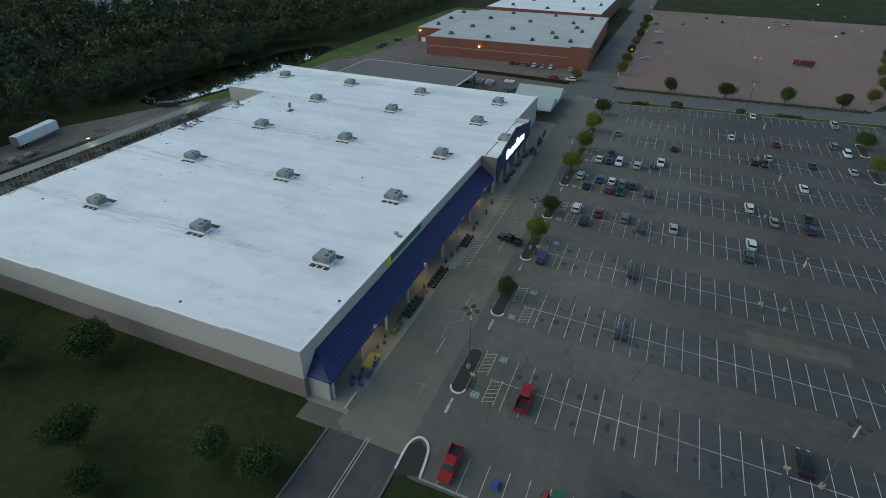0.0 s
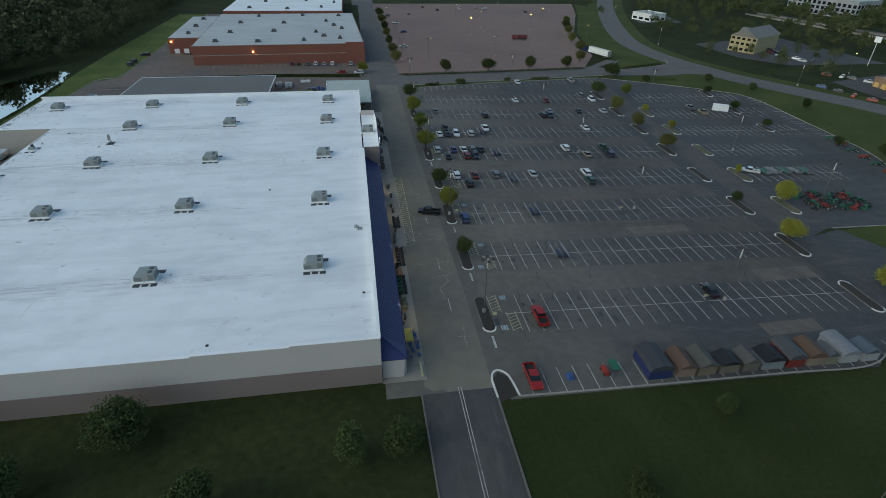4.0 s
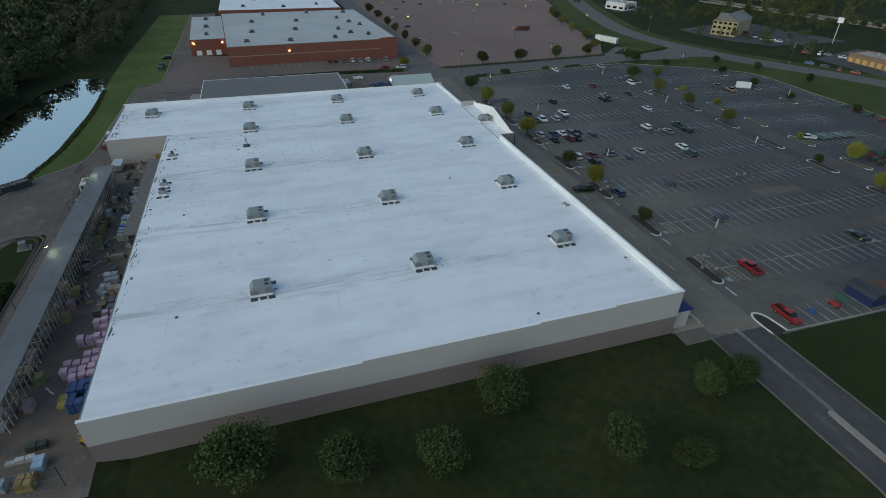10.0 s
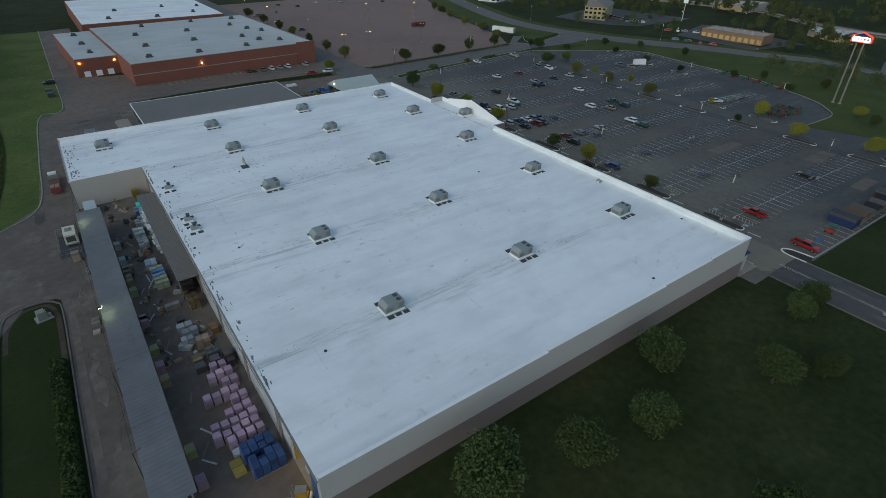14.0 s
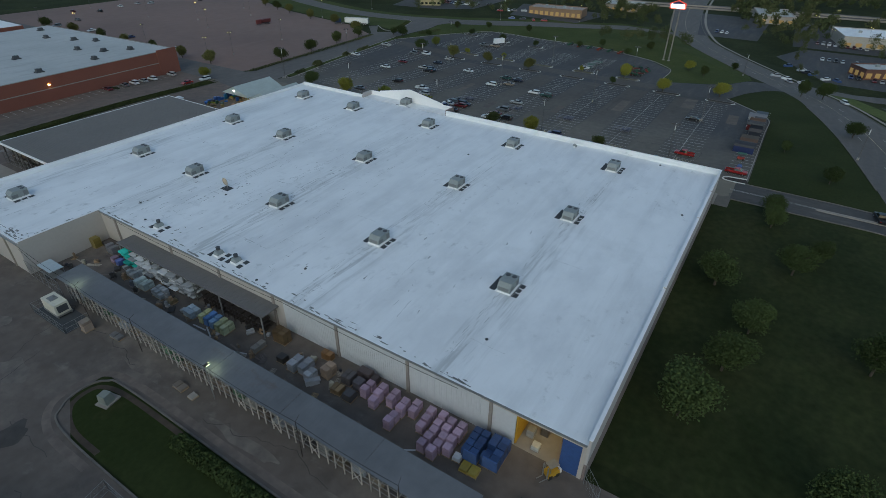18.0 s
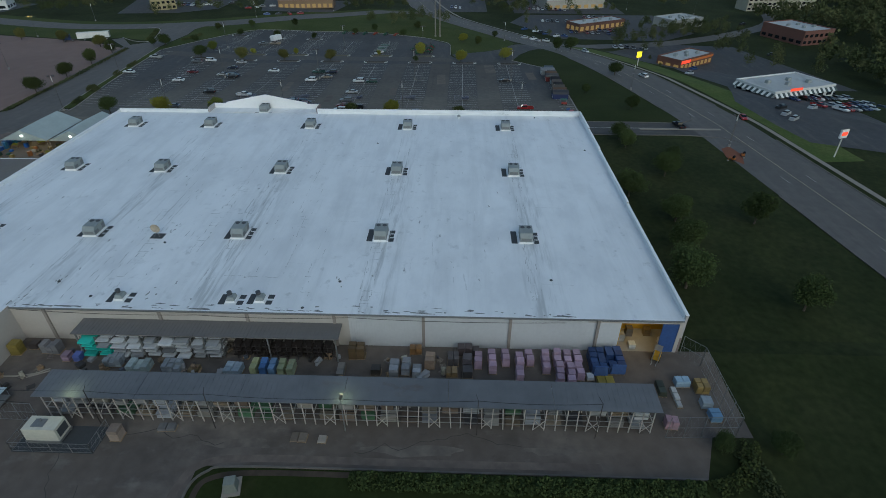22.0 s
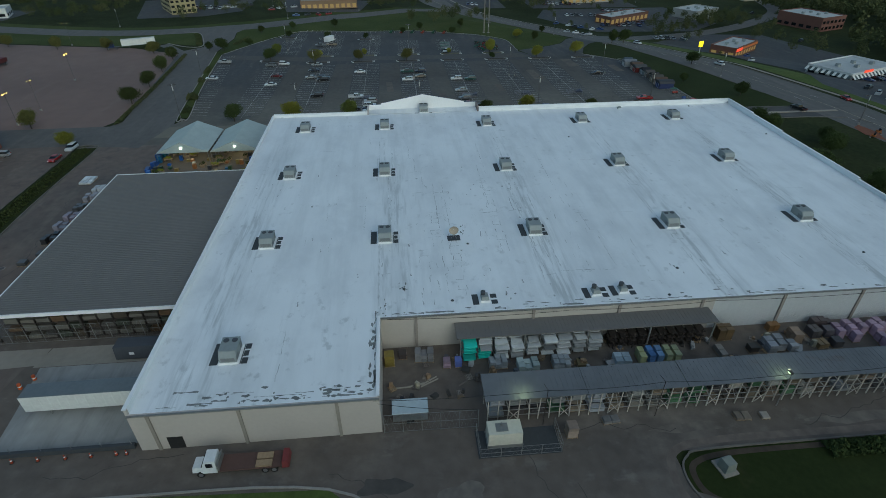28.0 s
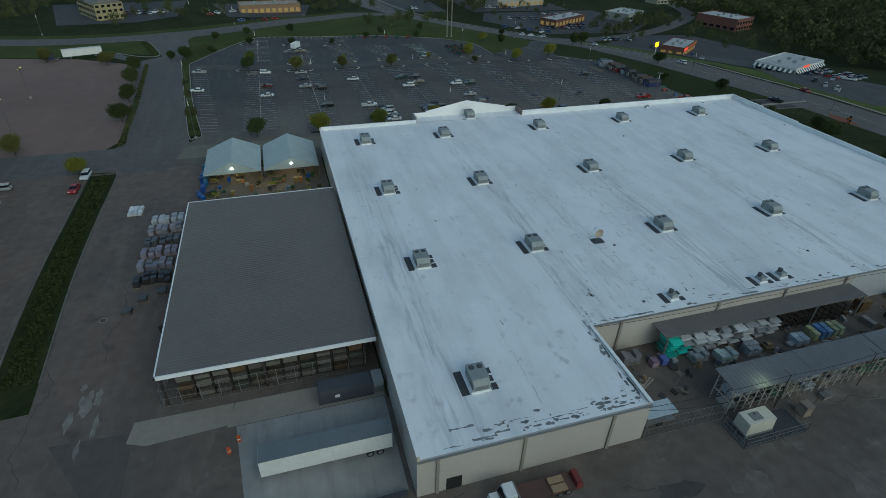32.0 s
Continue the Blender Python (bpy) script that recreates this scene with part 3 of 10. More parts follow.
sheet("neighbour_lot", [(-19.8, 241), (-13, 237.5), (76, 244), (92, 272), (98, 300), (107, 340), (139, 420), (158, 480), (-19.8, 480)], REDASPH, 0.05, "almost empty reddish brown car park", "parking lot")
brick_yard = sheet("neighbour_yard", [(-124, 238), (-34, 240.3), (-31, 268), (-134, 285), (-134, 262)], BROWNASPH, 0.065, "asphalt strip with a few parked cars", "pavement")
main_road = [(-420, -78), (-200, -34), (-150, -23), (-136, -20.2), (-128, -18.6), (-119, -16.9), (-110, -15.4), (-50, -8.6), (-10, -3.6), (40, 6), (74, 15.5), (101, 26), (135, 48), (180, 77), (225, 98), (300, 116), (420, 130), (700, 150)]
strip("main_road", main_road, 21, ROADM, 0.08, "wide grey multi-lane road", "road")
CURVE = [(222, 98), (203, 140), (186, 174), (169, 195.5), (147, 222), (136, 242), (131, 260), (128.5, 290), (135, 329), (160, 405), (193, 487), (240, 590), (300, 700)]
strip("road_verge", CURVE, 30, EVERGE, 0.02, "green verges of the curving road", "grass")
strip("curving_road", CURVE, 14, ROADM, 0.09, "curving two-lane road", "road")
sheet("rear_road", [(-37, 470), (-19, 470), (-19, 900), (-37, 900)], ROADM, 0.05, "narrow asphalt lane", "road")

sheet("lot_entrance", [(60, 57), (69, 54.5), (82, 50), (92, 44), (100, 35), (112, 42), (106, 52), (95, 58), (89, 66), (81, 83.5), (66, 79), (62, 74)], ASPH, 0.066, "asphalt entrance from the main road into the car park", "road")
sheet("lawn", [(-19.7, -4), (-10, 3), (40, 8), (66, 22), (90, 33), (97, 37), (90, 44), (80, 50.5), (69.5, 54), (56, 42.4), (48, 37.0), (-18, 37.0), (-19.7, 39)], LAWN, 0.03, "mown green lawn between the car park and the road", "grass")
sheet("road_verge", [(81, 83), (89.5, 66.5), (95.5, 58.5), (110, 50), (128, 54), (176, 86), (210, 98), (192, 146), (163, 193), (138, 228), (126, 230.6), (112, 228.6), (80, 229.6), (76.5, 226.2), (105.5, 214.8), (134.4, 197.2), (138.8, 172), (137.3, 131), (123.8, 98.7), (107, 84.6), (90, 84.2)], EVERGE, 0.035, "grass verge between the car park and the roads", "grass")
sheet("pond_bank", [(-161.0, 143), (-151.8, 156.7), (-150.3, 191), (-148.4, 233.8), (-140, 239), (-140.5, 294), (-140.5, 420), (-160, 420), (-162, 300), (-161.5, 252), (-160.8, 235), (-160.0, 200), (-161.3, 165), (-163.6, 149)], VERGE, 0.04, "rough bright grass bank beside the pond", "grass")
sheet("north_verge", [(-12, 215.4), (24, 220.8), (76, 226.3), (80, 229.6), (-12, 218.8)], EVERGE, 0.045, "grass verge along the service road", "grass")
sheet("north_yard", [(-127, 205), (-121.5, 212.4), (-36, 212.4), (-36, 233.6), (-60, 233), (-112, 230), (-124.5, 238), (-124.5, 262), (-139.8, 262), (-139.8, 240), (-146, 232), (-146, 210)], BROWNASPH, 0.0635, "brownish worn asphalt yard beside the canopy", "pavement")
sheet("yard_lawn", [(-150.7, 47), (-150.7, 106), (-151.6, 110.4), (-154, 111.8), (-157.5, 110.8), (-159.6, 106), (-159.8, 47)], LAWN, 0.035, "grass strip inside a kerb", "grass")
sheet("lot_lane", [(65.8, 80), (74.3, 85), (75.4, 221.5), (67.4, 221.5)], AISLE, 0.0585, "paler lane between two columns of islands", "road")
# worn tan drive; its colour also holds the warm light along the front
sheet("front_drive", [(-31, 41.8), (-29.6, 40.6), (-28.2, 40.9), (-27.0, 39.8), (-25.2, 40.4), (-23.6, 39.2), (-21.8, 39.9), (-20.2, 39.6), (-20.0, 64), (-20.6, 120), (-20.6, 222), (-29.6, 222), (-29.6, 84.5), (-31, 84)], mat("tan_worn_asphalt", (0.178, 0.160, 0.123), 0.9, var=0.2, scale=0.4, big=0.04, bigvar=0.3, tint=(0.125, 0.115, 0.095), streak=[((0.3, 0.06, 1), 0.58, 0.74, 0.6, (0.19, 0.17, 0.14))]), 0.058, "worn tan asphalt drive along the store front, warm light in its colour", "road")
sheet("road_triangle", [(93, 240), (124, 250), (127.6, 262), (123, 272), (121, 290), (126.5, 320), (140, 366), (170, 444), (160, 480), (140, 418), (108.5, 338), (99.5, 298), (94, 272), (101, 259)], EVERGE, 0.04, "grass verge between the neighbouring lot and the curving road", "grass")
strip("triangle_kerb", [(101, 259), (92, 247), (93, 240), (108, 243.5), (124, 250), (128, 259)], 0.3, KERB, 0.0, "pale kerb round the grass triangle", "kerb", height=0.2)

# pond
pond = sheet("pond", [(-168.5, 138), (-164, 148), (-161.5, 165), (-160.2, 200), (-161, 235), (-165, 252), (-174, 253), (-182, 236), (-185, 212), (-188, 180), (-186, 152), (-178, 139)], WATER, 0.03, "still pond that mirrors the pale sky", "water")

# ---------------------------------------------------------------- the store
XE, XW, XN = -37.4, -128.2, -143.9
YS, YN, YW = 43.6, 181.7, 150.1


def roofz(x):
    return 7.15 + (x + 37.4) * 0.0055


store = thing("store_building", (0, 0, 0), "big-box home improvement store with a white membrane roof", "building")
STEPS = [(XE, -50.7, 8.45), (-50.7, -64.5, 8.2), (-64.5, -92.4, 7.95), (-92.4, XW, 7.6)]
for i, (a, b, z) in enumerate(STEPS):
    part("wall_panel", Geo().box(b, a, YS, YS + 0.35, 3.1, z), WALLU, store, "light grey-beige painted block wall")
    part("wall_base", Geo().box(b, a, YS - 0.03, YS + 0.32, -1.2, 3.098), WALLL, store, "brown painted lower wall")
    part("coping", Geo().box(b - 0.02, a + 0.04, YS - 0.08, YS + 0.42, z, z + 0.1), COPING, store, "white metal coping")
part("wall_panel", Geo().box(XE - 0.35, XE, YS + 0.35, 121.5, 3.1, 8.45), WALLU, store)
part("wall_base", Geo().box(XE - 0.33, XE + 0.02, YS + 0.32, 121.5, -1.2, 3.098), WALLL, store)
part("wall_panel", Geo().box(XE - 0.35, XE, 154.5, YN, -1.2, 8.0), WALLU, store)
part("coping", Geo().box(XE - 0.42, XE + 0.08, YS + 0.42, 121.5, 8.45, 8.55), COPING, store)
part("coping", Geo().box(XE - 0.42, XE + 0.08, 154.5, YN - 0.36, 8.0, 8.1), COPING, store)
part("wall_panel", Geo().box(XN, XE, YN - 0.35, YN, -0.4, 7.6), WALLR, store, "tan metal side wall")
part("coping", Geo().box(XN - 0.1, XE + 0.08, YN - 0.42, YN + 0.1, 7.6, 7.72), COPING, store)
part("wall_panel", Geo().box(XN, XN + 0.35, YW, YN - 0.35, -0.6, 6.55), WALLR, store)
part("wall_panel", Geo().box(XN + 0.35, XW, YW, YW + 0.35, -0.6, 6.9), WALLR, store)
part("wall_panel", Geo().box(XW, XW + 0.35, 96, YW, -0.2, 6.6), WALLR, store)
part("wall_panel", Geo().box(XW, XW + 0.35, 58.6, 96, -0.2, 6.6), WALLG, store, "pale grey ribbed metal wall")
g = Geo()
for x0, x1, y0, y1 in ((XW, XE - 0.35, YS + 0.35, YN - 0.35), (XN + 0.2, XW, YW + 0.2, YN - 0.35)):
    n = len(g.v)
    for z in (-0.5, 0):
        g.v += [(x0, y0, roofz(x0) + z), (x1, y0, roofz(x1) + z), (x1, y1, roofz(x1) + z), (x0, y1, roofz(x0) + z)]
    g.f += [(n + 3, n + 2, n + 1, n), (n + 4, n + 5, n + 6, n + 7), (n, n + 1, n + 5, n + 4), (n + 1, n + 2, n + 6, n + 5), (n + 2, n + 3, n + 7, n + 6), (n + 3, n, n + 4, n + 7)]
for i, (a, b, z) in enumerate(STEPS):
    part("parapet_liner", Geo().box(b + 0.5 * (i == 3), a - 0.42 * (i == 0), YS + 0.352, YS + 0.4, 6.4, z - 0.01), ROOFM, store)
part("parapet_liner", Geo().box(XE - 0.4, XE - 0.352, YS + 0.42, 121.5, 6.6, 8.44), ROOFM, store)
part("parapet_liner", Geo().box(XE - 0.4, XE - 0.352, 154.5, YN - 0.42, 6.6, 7.99), ROOFM, store)
part("parapet_liner", Geo().box(XN + 0.36, XE - 0.42, YN - 0.4, YN - 0.352, 6.0, 7.59), ROOFM, store)
part("roof", g, ROOFM, store, "white roof membrane with grey water stains")
# brick neighbour
NBM = pose(-33, 262.6, -1.0, 0, 0, 2.7) @ pose(33, -248, 0)
nb = thing("brick_store", (0, 0, 0), "red brick store with a pale flat roof", "building")
nb.matrix_basis = NBM
part("wall", Geo().box(-113.5, -33, 248, 346, -1, 9.6), BRICK, nb)
part("roof", Geo().box(-113.2, -33.3, 248.4, 345.8, 9.2, 9.65), ROOFG, nb)
part("wall", Geo().box(-130, -113.5, 276, 346, -1, 8.4), BRICK, nb)
part("roof", Geo().box(-129.8, -113.6, 276.3, 345.8, 8.2, 8.45), ROOFG, nb)
nb2 = thing("white_roof_store", (0, 0, 0), "long store with a white flat roof", "building")
part("wall", Geo().box(-120, -44, 372, 480, -1, 8.4), BRICK, nb2)
part("roof", Geo().box(-119.7, -44.3, 372.4, 479.8, 8.2, 8.5), ROOFM, nb2)
# garden centre
gc = thing("garden_canopy", (0, 0, 0), "low grey metal canopy beside the store", "building")
part("roof", Geo().box(-121.4, -70.5, 182.2, 212.3, 5.6, 6.0), GREYROOF, gc)

# ---------------------------------------------------------------- store: front, roof fittings
# sign portico
part("portico_wall", Geo().box(XE, -33.2, 121.5, 121.9, -1.0, 8.6), WALLL, store)
part("portico_wall", Geo().box(XE, -33.2, 154.1, 154.5, -1.0, 8.6), WALLU, store)
part("portico_roof", Geo().box(XE, -33.25, 121.9, 154.1, 7.0, 7.2), ROOFM, store)
part("sign_fascia", Geo().extrude_x([(121.5, 3.6), (154.5, 3.6), (154.5, 8.6), (150.5, 8.6), (150.5, 8.95), (138.0, 11.4), (125.5, 8.95), (125.5, 8.6), (121.5, 8.6)], -33.2, -32.9), NAVYW, store, "navy gabled sign fascia")
part("fascia_back", Geo().extrude_x([(121.9, 7.2), (154.1, 7.2), (154.1, 8.6), (150.5, 8.6), (150.5, 8.93), (138.0, 11.35), (125.5, 8.93), (125.5, 8.6), (121.9, 8.6)], -33.3, -33.204), COPING, store, "white metal back of the gable")
g = Geo()
for i, (y0, h) in enumerate(((129.5, 2.4), (132.0, 1.6), (134.2, 1.7), (136.8, 1.6), (139.0, 2.5), (141.0, 1.6), (143.2, 1.7), (145.2, 1.5))):
    part("sign_shape", Geo().box(-32.9, -32.65, y0, y0 + 1.5, 5.4, 5.4 + h), SIGNGLOW, store, "lit white sign shape")
for y in (121.6, 128, 134, 142, 148, 154.0):
    part("portico_column", Geo().box(-33.9, -33.25, y - 0.4, y + 0.4, -0.9, 3.6), WALLU, store)
for y0, y1 in ((122.6, 127.4), (128.6, 133.4), (142.6, 147.4)):
    part("entrance_glass", Geo().box(-37.3, -37.2, y0, y1, -0.6, 2.6), GLASS, store)
# awning along the front
AY0, AY1, AX0, AX1, AZ0, AZ1 = 44.3, 121.4, -37.38, -33.4, 6.1, 3.3
g = Geo()
hip = 2.8
g.v += [(AX0, AY0 + hip, AZ0), (AX0, AY1, AZ0), (AX1, AY1, AZ1), (AX1, AY0, AZ1), (AX0, AY0, AZ1)]
g.f += [(0, 3, 2, 1), (0, 4, 3)]
n = len(g.v)
g.v += [(x, y, z - 0.25) for x, y, z in g.v[:5]]
g.f += [(n, n + 1, n + 2, n + 3), (n, n + 3, n + 4), (3, 4, n + 4, n + 3), (2, 3, n + 3, n + 2), (1, 2, n + 2, n + 1)]
awning = part("awning_roof", g, NAVY, store, "navy standing-seam metal awning")
g = Geo()
y = AY0 + hip + 0.4
while y < AY1:
    g.bar((AX0 + 0.02, y, AZ0 + 0.03), (AX1 - 0.02, y, AZ1 + 0.03), 0.07, 0.09)
    y += 0.75
for i in range(4):
    f = (i + 0.5) / 4
    g.bar((AX0 + f * 0.02, AY0 + hip * f, AZ1 + (AZ0 - AZ1) * f + 0.03), (AX1 + (AX0 - AX1) * f, AY0 + hip * f, AZ1 + (AZ0 - AZ1) * f + 0.03), 0.05, 0.05)
seams = part("seams", g, NAVY, awning)
part("ridge_cap", Geo().bar((AX0, AY0 + hip, AZ0 + 0.03), (AX1, AY0, AZ1 + 0.05), 0.2, 0.12), NAVY, awning)
part("gutter", Geo().box(AX1 - 0.02, AX1 + 0.14, AY0, AY1, AZ1 - 0.28, AZ1 - 0.02), NAVYW, awning)
for i in range(10):
    y = 45.0 + i * 8.4
    part("awning_post", Geo().box(AX1 - 0.45, AX1 - 0.05, y - 0.2, y + 0.2, -0.75, 3.1), WALLU, store)
part("side_screen", Geo().box(-37.3, -33.8, 44.4, 44.6, -0.8, 3.05), WALLU, store)
# DARK bays are flat boxes, the unlit depth behind them painted near-black
for y0, y1, m in ((52, 58, DARK), (62, 70, GLASS), (74, 79, DARK), (86, 94, GLASS), (100, 108, GLASS), (112, 118, DARK)):
    part("storefront_opening", Geo().box(XE - 0.02, XE + 0.07, y0, y1, -0.64, 2.3), m, store)
part("wall_sign", Geo().box(XE + 0.002, XE + 0.12, 71.5, 84.5, 7.0, 8.1), mat("green_sign", (0.03, 0.16, 0.12), 0.6), store, "long green wall sign")
part("wall_sign_mark", Geo().box(XE + 0.002, XE + 0.14, 69.6, 71.2, 6.9, 8.2), mat("yellow_sign", (0.6, 0.55, 0.03), 0.6), store, "yellow sign mark")
sheet("front_walk", [(-37.38, 43.2), (-30.6, 43.2), (-30.6, 84), (-29.6, 84), (-29.6, 181.6), (-37.38, 181.6)], CONC, 0.15, "concrete walk along the store front", "pavement")
strip("walk_kerb", [(-30.5, 43.2), (-30.5, 64), (-30.5, 84)], 0.2, KERB, 0.0, "concrete kerb", "kerb", height=0.17)
# rear of the store
PILAST = mat("brown_grey_pilaster", (0.24, 0.21, 0.185), 0.8, var=0.15)
for y in (57.0, 70.6, 84.2, 98.2, 112, 126, 144.6):
    part("wall_pilaster", Geo().box(XW - 0.28, XW - 0.002, y - 0.22, y + 0.22, -0.3, 6.4), PILAST, store)
g = Geo()
y = 58.8
while y < 95.8:
    g.box(XW - 0.05, XW - 0.003, y, y + 0.12, -0.2, 6.4)
    y += 0.4
part("wall_ribs", g, WALLG, store, "pale ribs of the metal wall")
for y in (155.6, 168.0, 179.2):
    part("wall_pilaster", Geo().box(XN - 0.22, XN - 0.002, y - 0.2, y + 0.2, -0.6, 6.3), CONC, store)
part("gutter", Geo().box(XW - 0.25, XW - 0.004, YS + 0.4, YW - 0.01, 6.42, 6.6), STEEL, store)
part("gutter", Geo().box(XN - 0.25, XN - 0.004, YW + 0.02, YN - 0.02, 6.35, 6.55), STEEL, store)
part("coping", Geo().box(XN - 0.02, XW - 0.02, YW - 0.08, YW + 0.4, 6.9, 7.0), COPING, store)
part("dock_door", Geo().box(XN - 0.05, XN + 0.02, 176.0, 178.0, -0.5, 1.9), DARK, store)
part("dock_canopy", Geo().box(-132, -128.3, 97, 138.6, 4.55, 4.7), GREYROOF, store, "grey corrugated lean-to roof")
for y in (97.5, 108, 118, 128, 138):
    part("canopy_post", Geo().box(-131.9, -131.7, y - 0.1, y + 0.1, -0.4, 4.55), STEEL, store)
g = Geo()
y = 97.3
while y < 138.6:
    g.box(-132.02, -128.32, y, y + 0.1, 4.7, 4.75)
    y += 0.6
part("canopy_ribs", g, GREYROOF, store)
# yellow-lined doorway at the south-west corner
part("door_back_wall", Geo().box(XW + 5.5, XW + 5.7, YS + 0.4, 58.6, -0.2, 6.0), mat("yellow_wall", (0.40, 0.235, 0.015), 0.7, var=0.15, scale=1.5, big=0.3, bigvar=0.2), store, "yellow painted inner wall")
part("door_side_wall", Geo().box(XW + 0.36, XW + 5.5, 53.2, 53.4, -0.2, 6.0), MATS["yellow_wall"], store)
part("door_header", Geo().box(XW, XW + 0.35, YS + 0.4, 58.58, 5.9, 6.6), WALLR, store)
part("door_floor", Geo().box(XW + 0.02, XW + 5.5, YS + 0.36, 58.5, -0.1, 0.06), CONC, store)
part("door_jamb", Geo().box(XW - 0.05, XW + 0.3, YS + 0.36, YS + 0.9, -0.3, 6.5), WALLR, store)
part("blue_door_leaf", Geo().box(XW + 0.05, XW + 0.2, 44.5, 47.0, 0.0, 5.8), mat("blue_door", (0.03, 0.07, 0.20), 0.6), store, "blue metal door leaf")
part("roll_door", Geo().box(XW + 0.1, XW + 0.3, 53.4, 58.6, 0.0, 5.9), WALLG, store)
lamp = new("door_lamp", bpy.data.lights.new("door_lamp", 'AREA'))
lamp.data.size, lamp.data.energy, lamp.data.color = 2.0, 75, (1.0, 0.66, 0.2)
lamp.matrix_world = look((XW + 2.8, 49.5, 5.7), (XW + 2.8, 49.5, 0))

COIL = mat("coil_grille", (0.17, 0.18, 0.18), 0.7, metal=0.2, var=0.3, scale=6)
# rooftop units
def rooftop_unit(x, y, big=1.0, group="rooftop units"):
    z = roofz(x)
    u = thing("rooftop_unit", (x, y, z), "grey sheet-metal rooftop air handler on a white curb", "air conditioner", group)
    part("curb", Geo().box(-1.55, 1.55, -1.15, 1.15, 0, 0.3), COPING, u, "white curb")
    g = Geo()
    g.v += [(-1.45, -1.0, 0.3), (1.5, -1.0, 0.3), (1.5, 1.0, 0.3), (-1.45, 1.0, 0.3), (-0.95, -1.0, 1.75), (1.5, -1.0, 1.75), (1.5, 1.0, 1.75), (-0.95, 1.0, 1.75), (-1.45, -1.0, 1.15), (-1.45, 1.0, 1.15)]
    g.f += [(3, 2, 1, 0), (4, 5, 6, 7), (0, 1, 5, 4, 8), (1, 2, 6, 5), (2, 3, 9, 7, 6), (3, 0, 8, 9), (8, 4, 7, 9)]
    body = part("housing", g, UNITM, u)
    for yy in (-0.5, 0.5):
        part("fan", Geo().tube(0.95, yy, 1.8, 1.86, 0.36, seg=12), UNITD, u, "dark fan opening")
    part("panel", Geo().box(-0.2, 0.5, -1.02, -1.0, 0.5, 1.5), UNITM, u)
    part("lid", Geo().box(-0.9, 1.56, -1.06, 1.06, 1.752, 1.8), UNITM, u)
    for yy in (-1.02, 1.0):
        part("coil", Geo().box(-1.3, -0.3, yy, yy + 0.02, 0.45, 1.1), COIL, u, "dark coil grille")
    part("coil", Geo().box(-1.47, -1.45, -0.8, 0.8, 0.45, 1.05), COIL, u, "dark coil grille")
    part("louvre", Geo().box(0.65, 1.4, -1.02, -1.0, 0.5, 1.45), COIL, u)
    part("louvre", Geo().box(1.5, 1.52, -0.8, 0.8, 0.5, 1.4), COIL, u)
    for x0, x1, y0, y1 in ((-1.5, 2.2, 1.35, 2.3), (-1.5, -0.5, -2.1, -1.4), (-0.2, 0.7, -2.0, -1.4), (1.0, 1.9, -2.1, -1.4), (-1.5, 1.9, -1.36, -1.25)):
        part("walk_pad", Geo().box(x0, x1, y0, y1, 0.0, 0.03), PATCH, u)
    return u


unit0 = rooftop_unit(-48.3, 66.3)
for c in unit0.children:
    c.data.transform(Matrix.Diagonal((1.17, 1.17, 1.04, 1.0)))
GRID = [(-48.3, 93.6), (-48.3, 120.9), (-48.3, 149.4), (-48.4, 171.0), (-36.0, 137.8), (-77.0, 66.3), (-77.1, 93.6), (-77.2, 120.9), (-77.3, 149.4), (-77.0, 171.0), (-105.5, 66.2), (-105.6, 93.6), (-105.6, 120.8), (-105.7, 149.3), (-105.6, 171.0), (-134.4, 170.9)]
for x, y in GRID:
    copy_thing(unit0, pose(x, y, roofz(x)))


def roof_vent(x, y, dark=1.0):
    z = roofz(x)
    u = thing("roof_vent", (x, y, z), "squat grey exhaust vent on dark roof pads", "vent", "exhaust vents")
    part("base", Geo().box(-0.85, 0.85, -0.8, 0.8, 0, 0.35), COPING, u)
    part("cowl", Geo().box(-0.75, 0.75, -0.65, 0.65, 0.35, 0.95, 0.15), UNITM, u)
    part("outlet", Geo().tube(0.2, 0.3, 0.9, 1.5, 0.35, 0.4), UNITD, u)
    for x0, x1, y0, y1 in ((-1.2, 1.4, 1.0, 2.0), (-1.2, -0.2, -2.0, -1.0), (0.3, 1.3, -2.0, -1.0)):
        part("walk_pad", Geo().box(x0, x1, y0, y1, 0, 0.03), PATCH, u)
    return u


for x, y in ((-125.4, 133.4), (-125.4, 115.2), (-125.2, 110.6)):
    roof_vent(x, y)
dish = thing("satellite_dish", (-106.5, 136.4, roofz(-106.5)), "weathered beige satellite dish on a roof stand", "satellite dish")
part("ballast_pad", Geo().box(-1.2, 0.6, -1.2, 1.2, 0, 0.05), PATCH, dish)
part("mast", Geo().tube(0, 0, 0, 1.3, 0.06), STEEL, dish)
part("brace", Geo().bar((-0.8, -0.6, 0.05), (0, 0, 0.9), 0.06), STEEL, dish)
part("brace", Geo().bar((-0.8, 0.6, 0.05), (0, 0, 0.9), 0.06), STEEL, dish)
g = Geo()
for r, d in ((0.05, 0.0), (0.35, 0.06), (0.65, 0.2), (0.9, 0.38)):
    g.v += [(-d - 0.05, r * math.cos(a * math.pi / 8), 1.75 + r * math.sin(a * math.pi / 8)) for a in range(16)]
g.f = [(k * 16 + i, k * 16 + (i + 1) % 16, (k + 1) * 16 + (i + 1) % 16, (k + 1) * 16 + i) for k in range(3) for i in range(16)]
part("reflector", g, mat("beige_dish", (0.36, 0.31, 0.24), 0.6, var=0.2), dish)
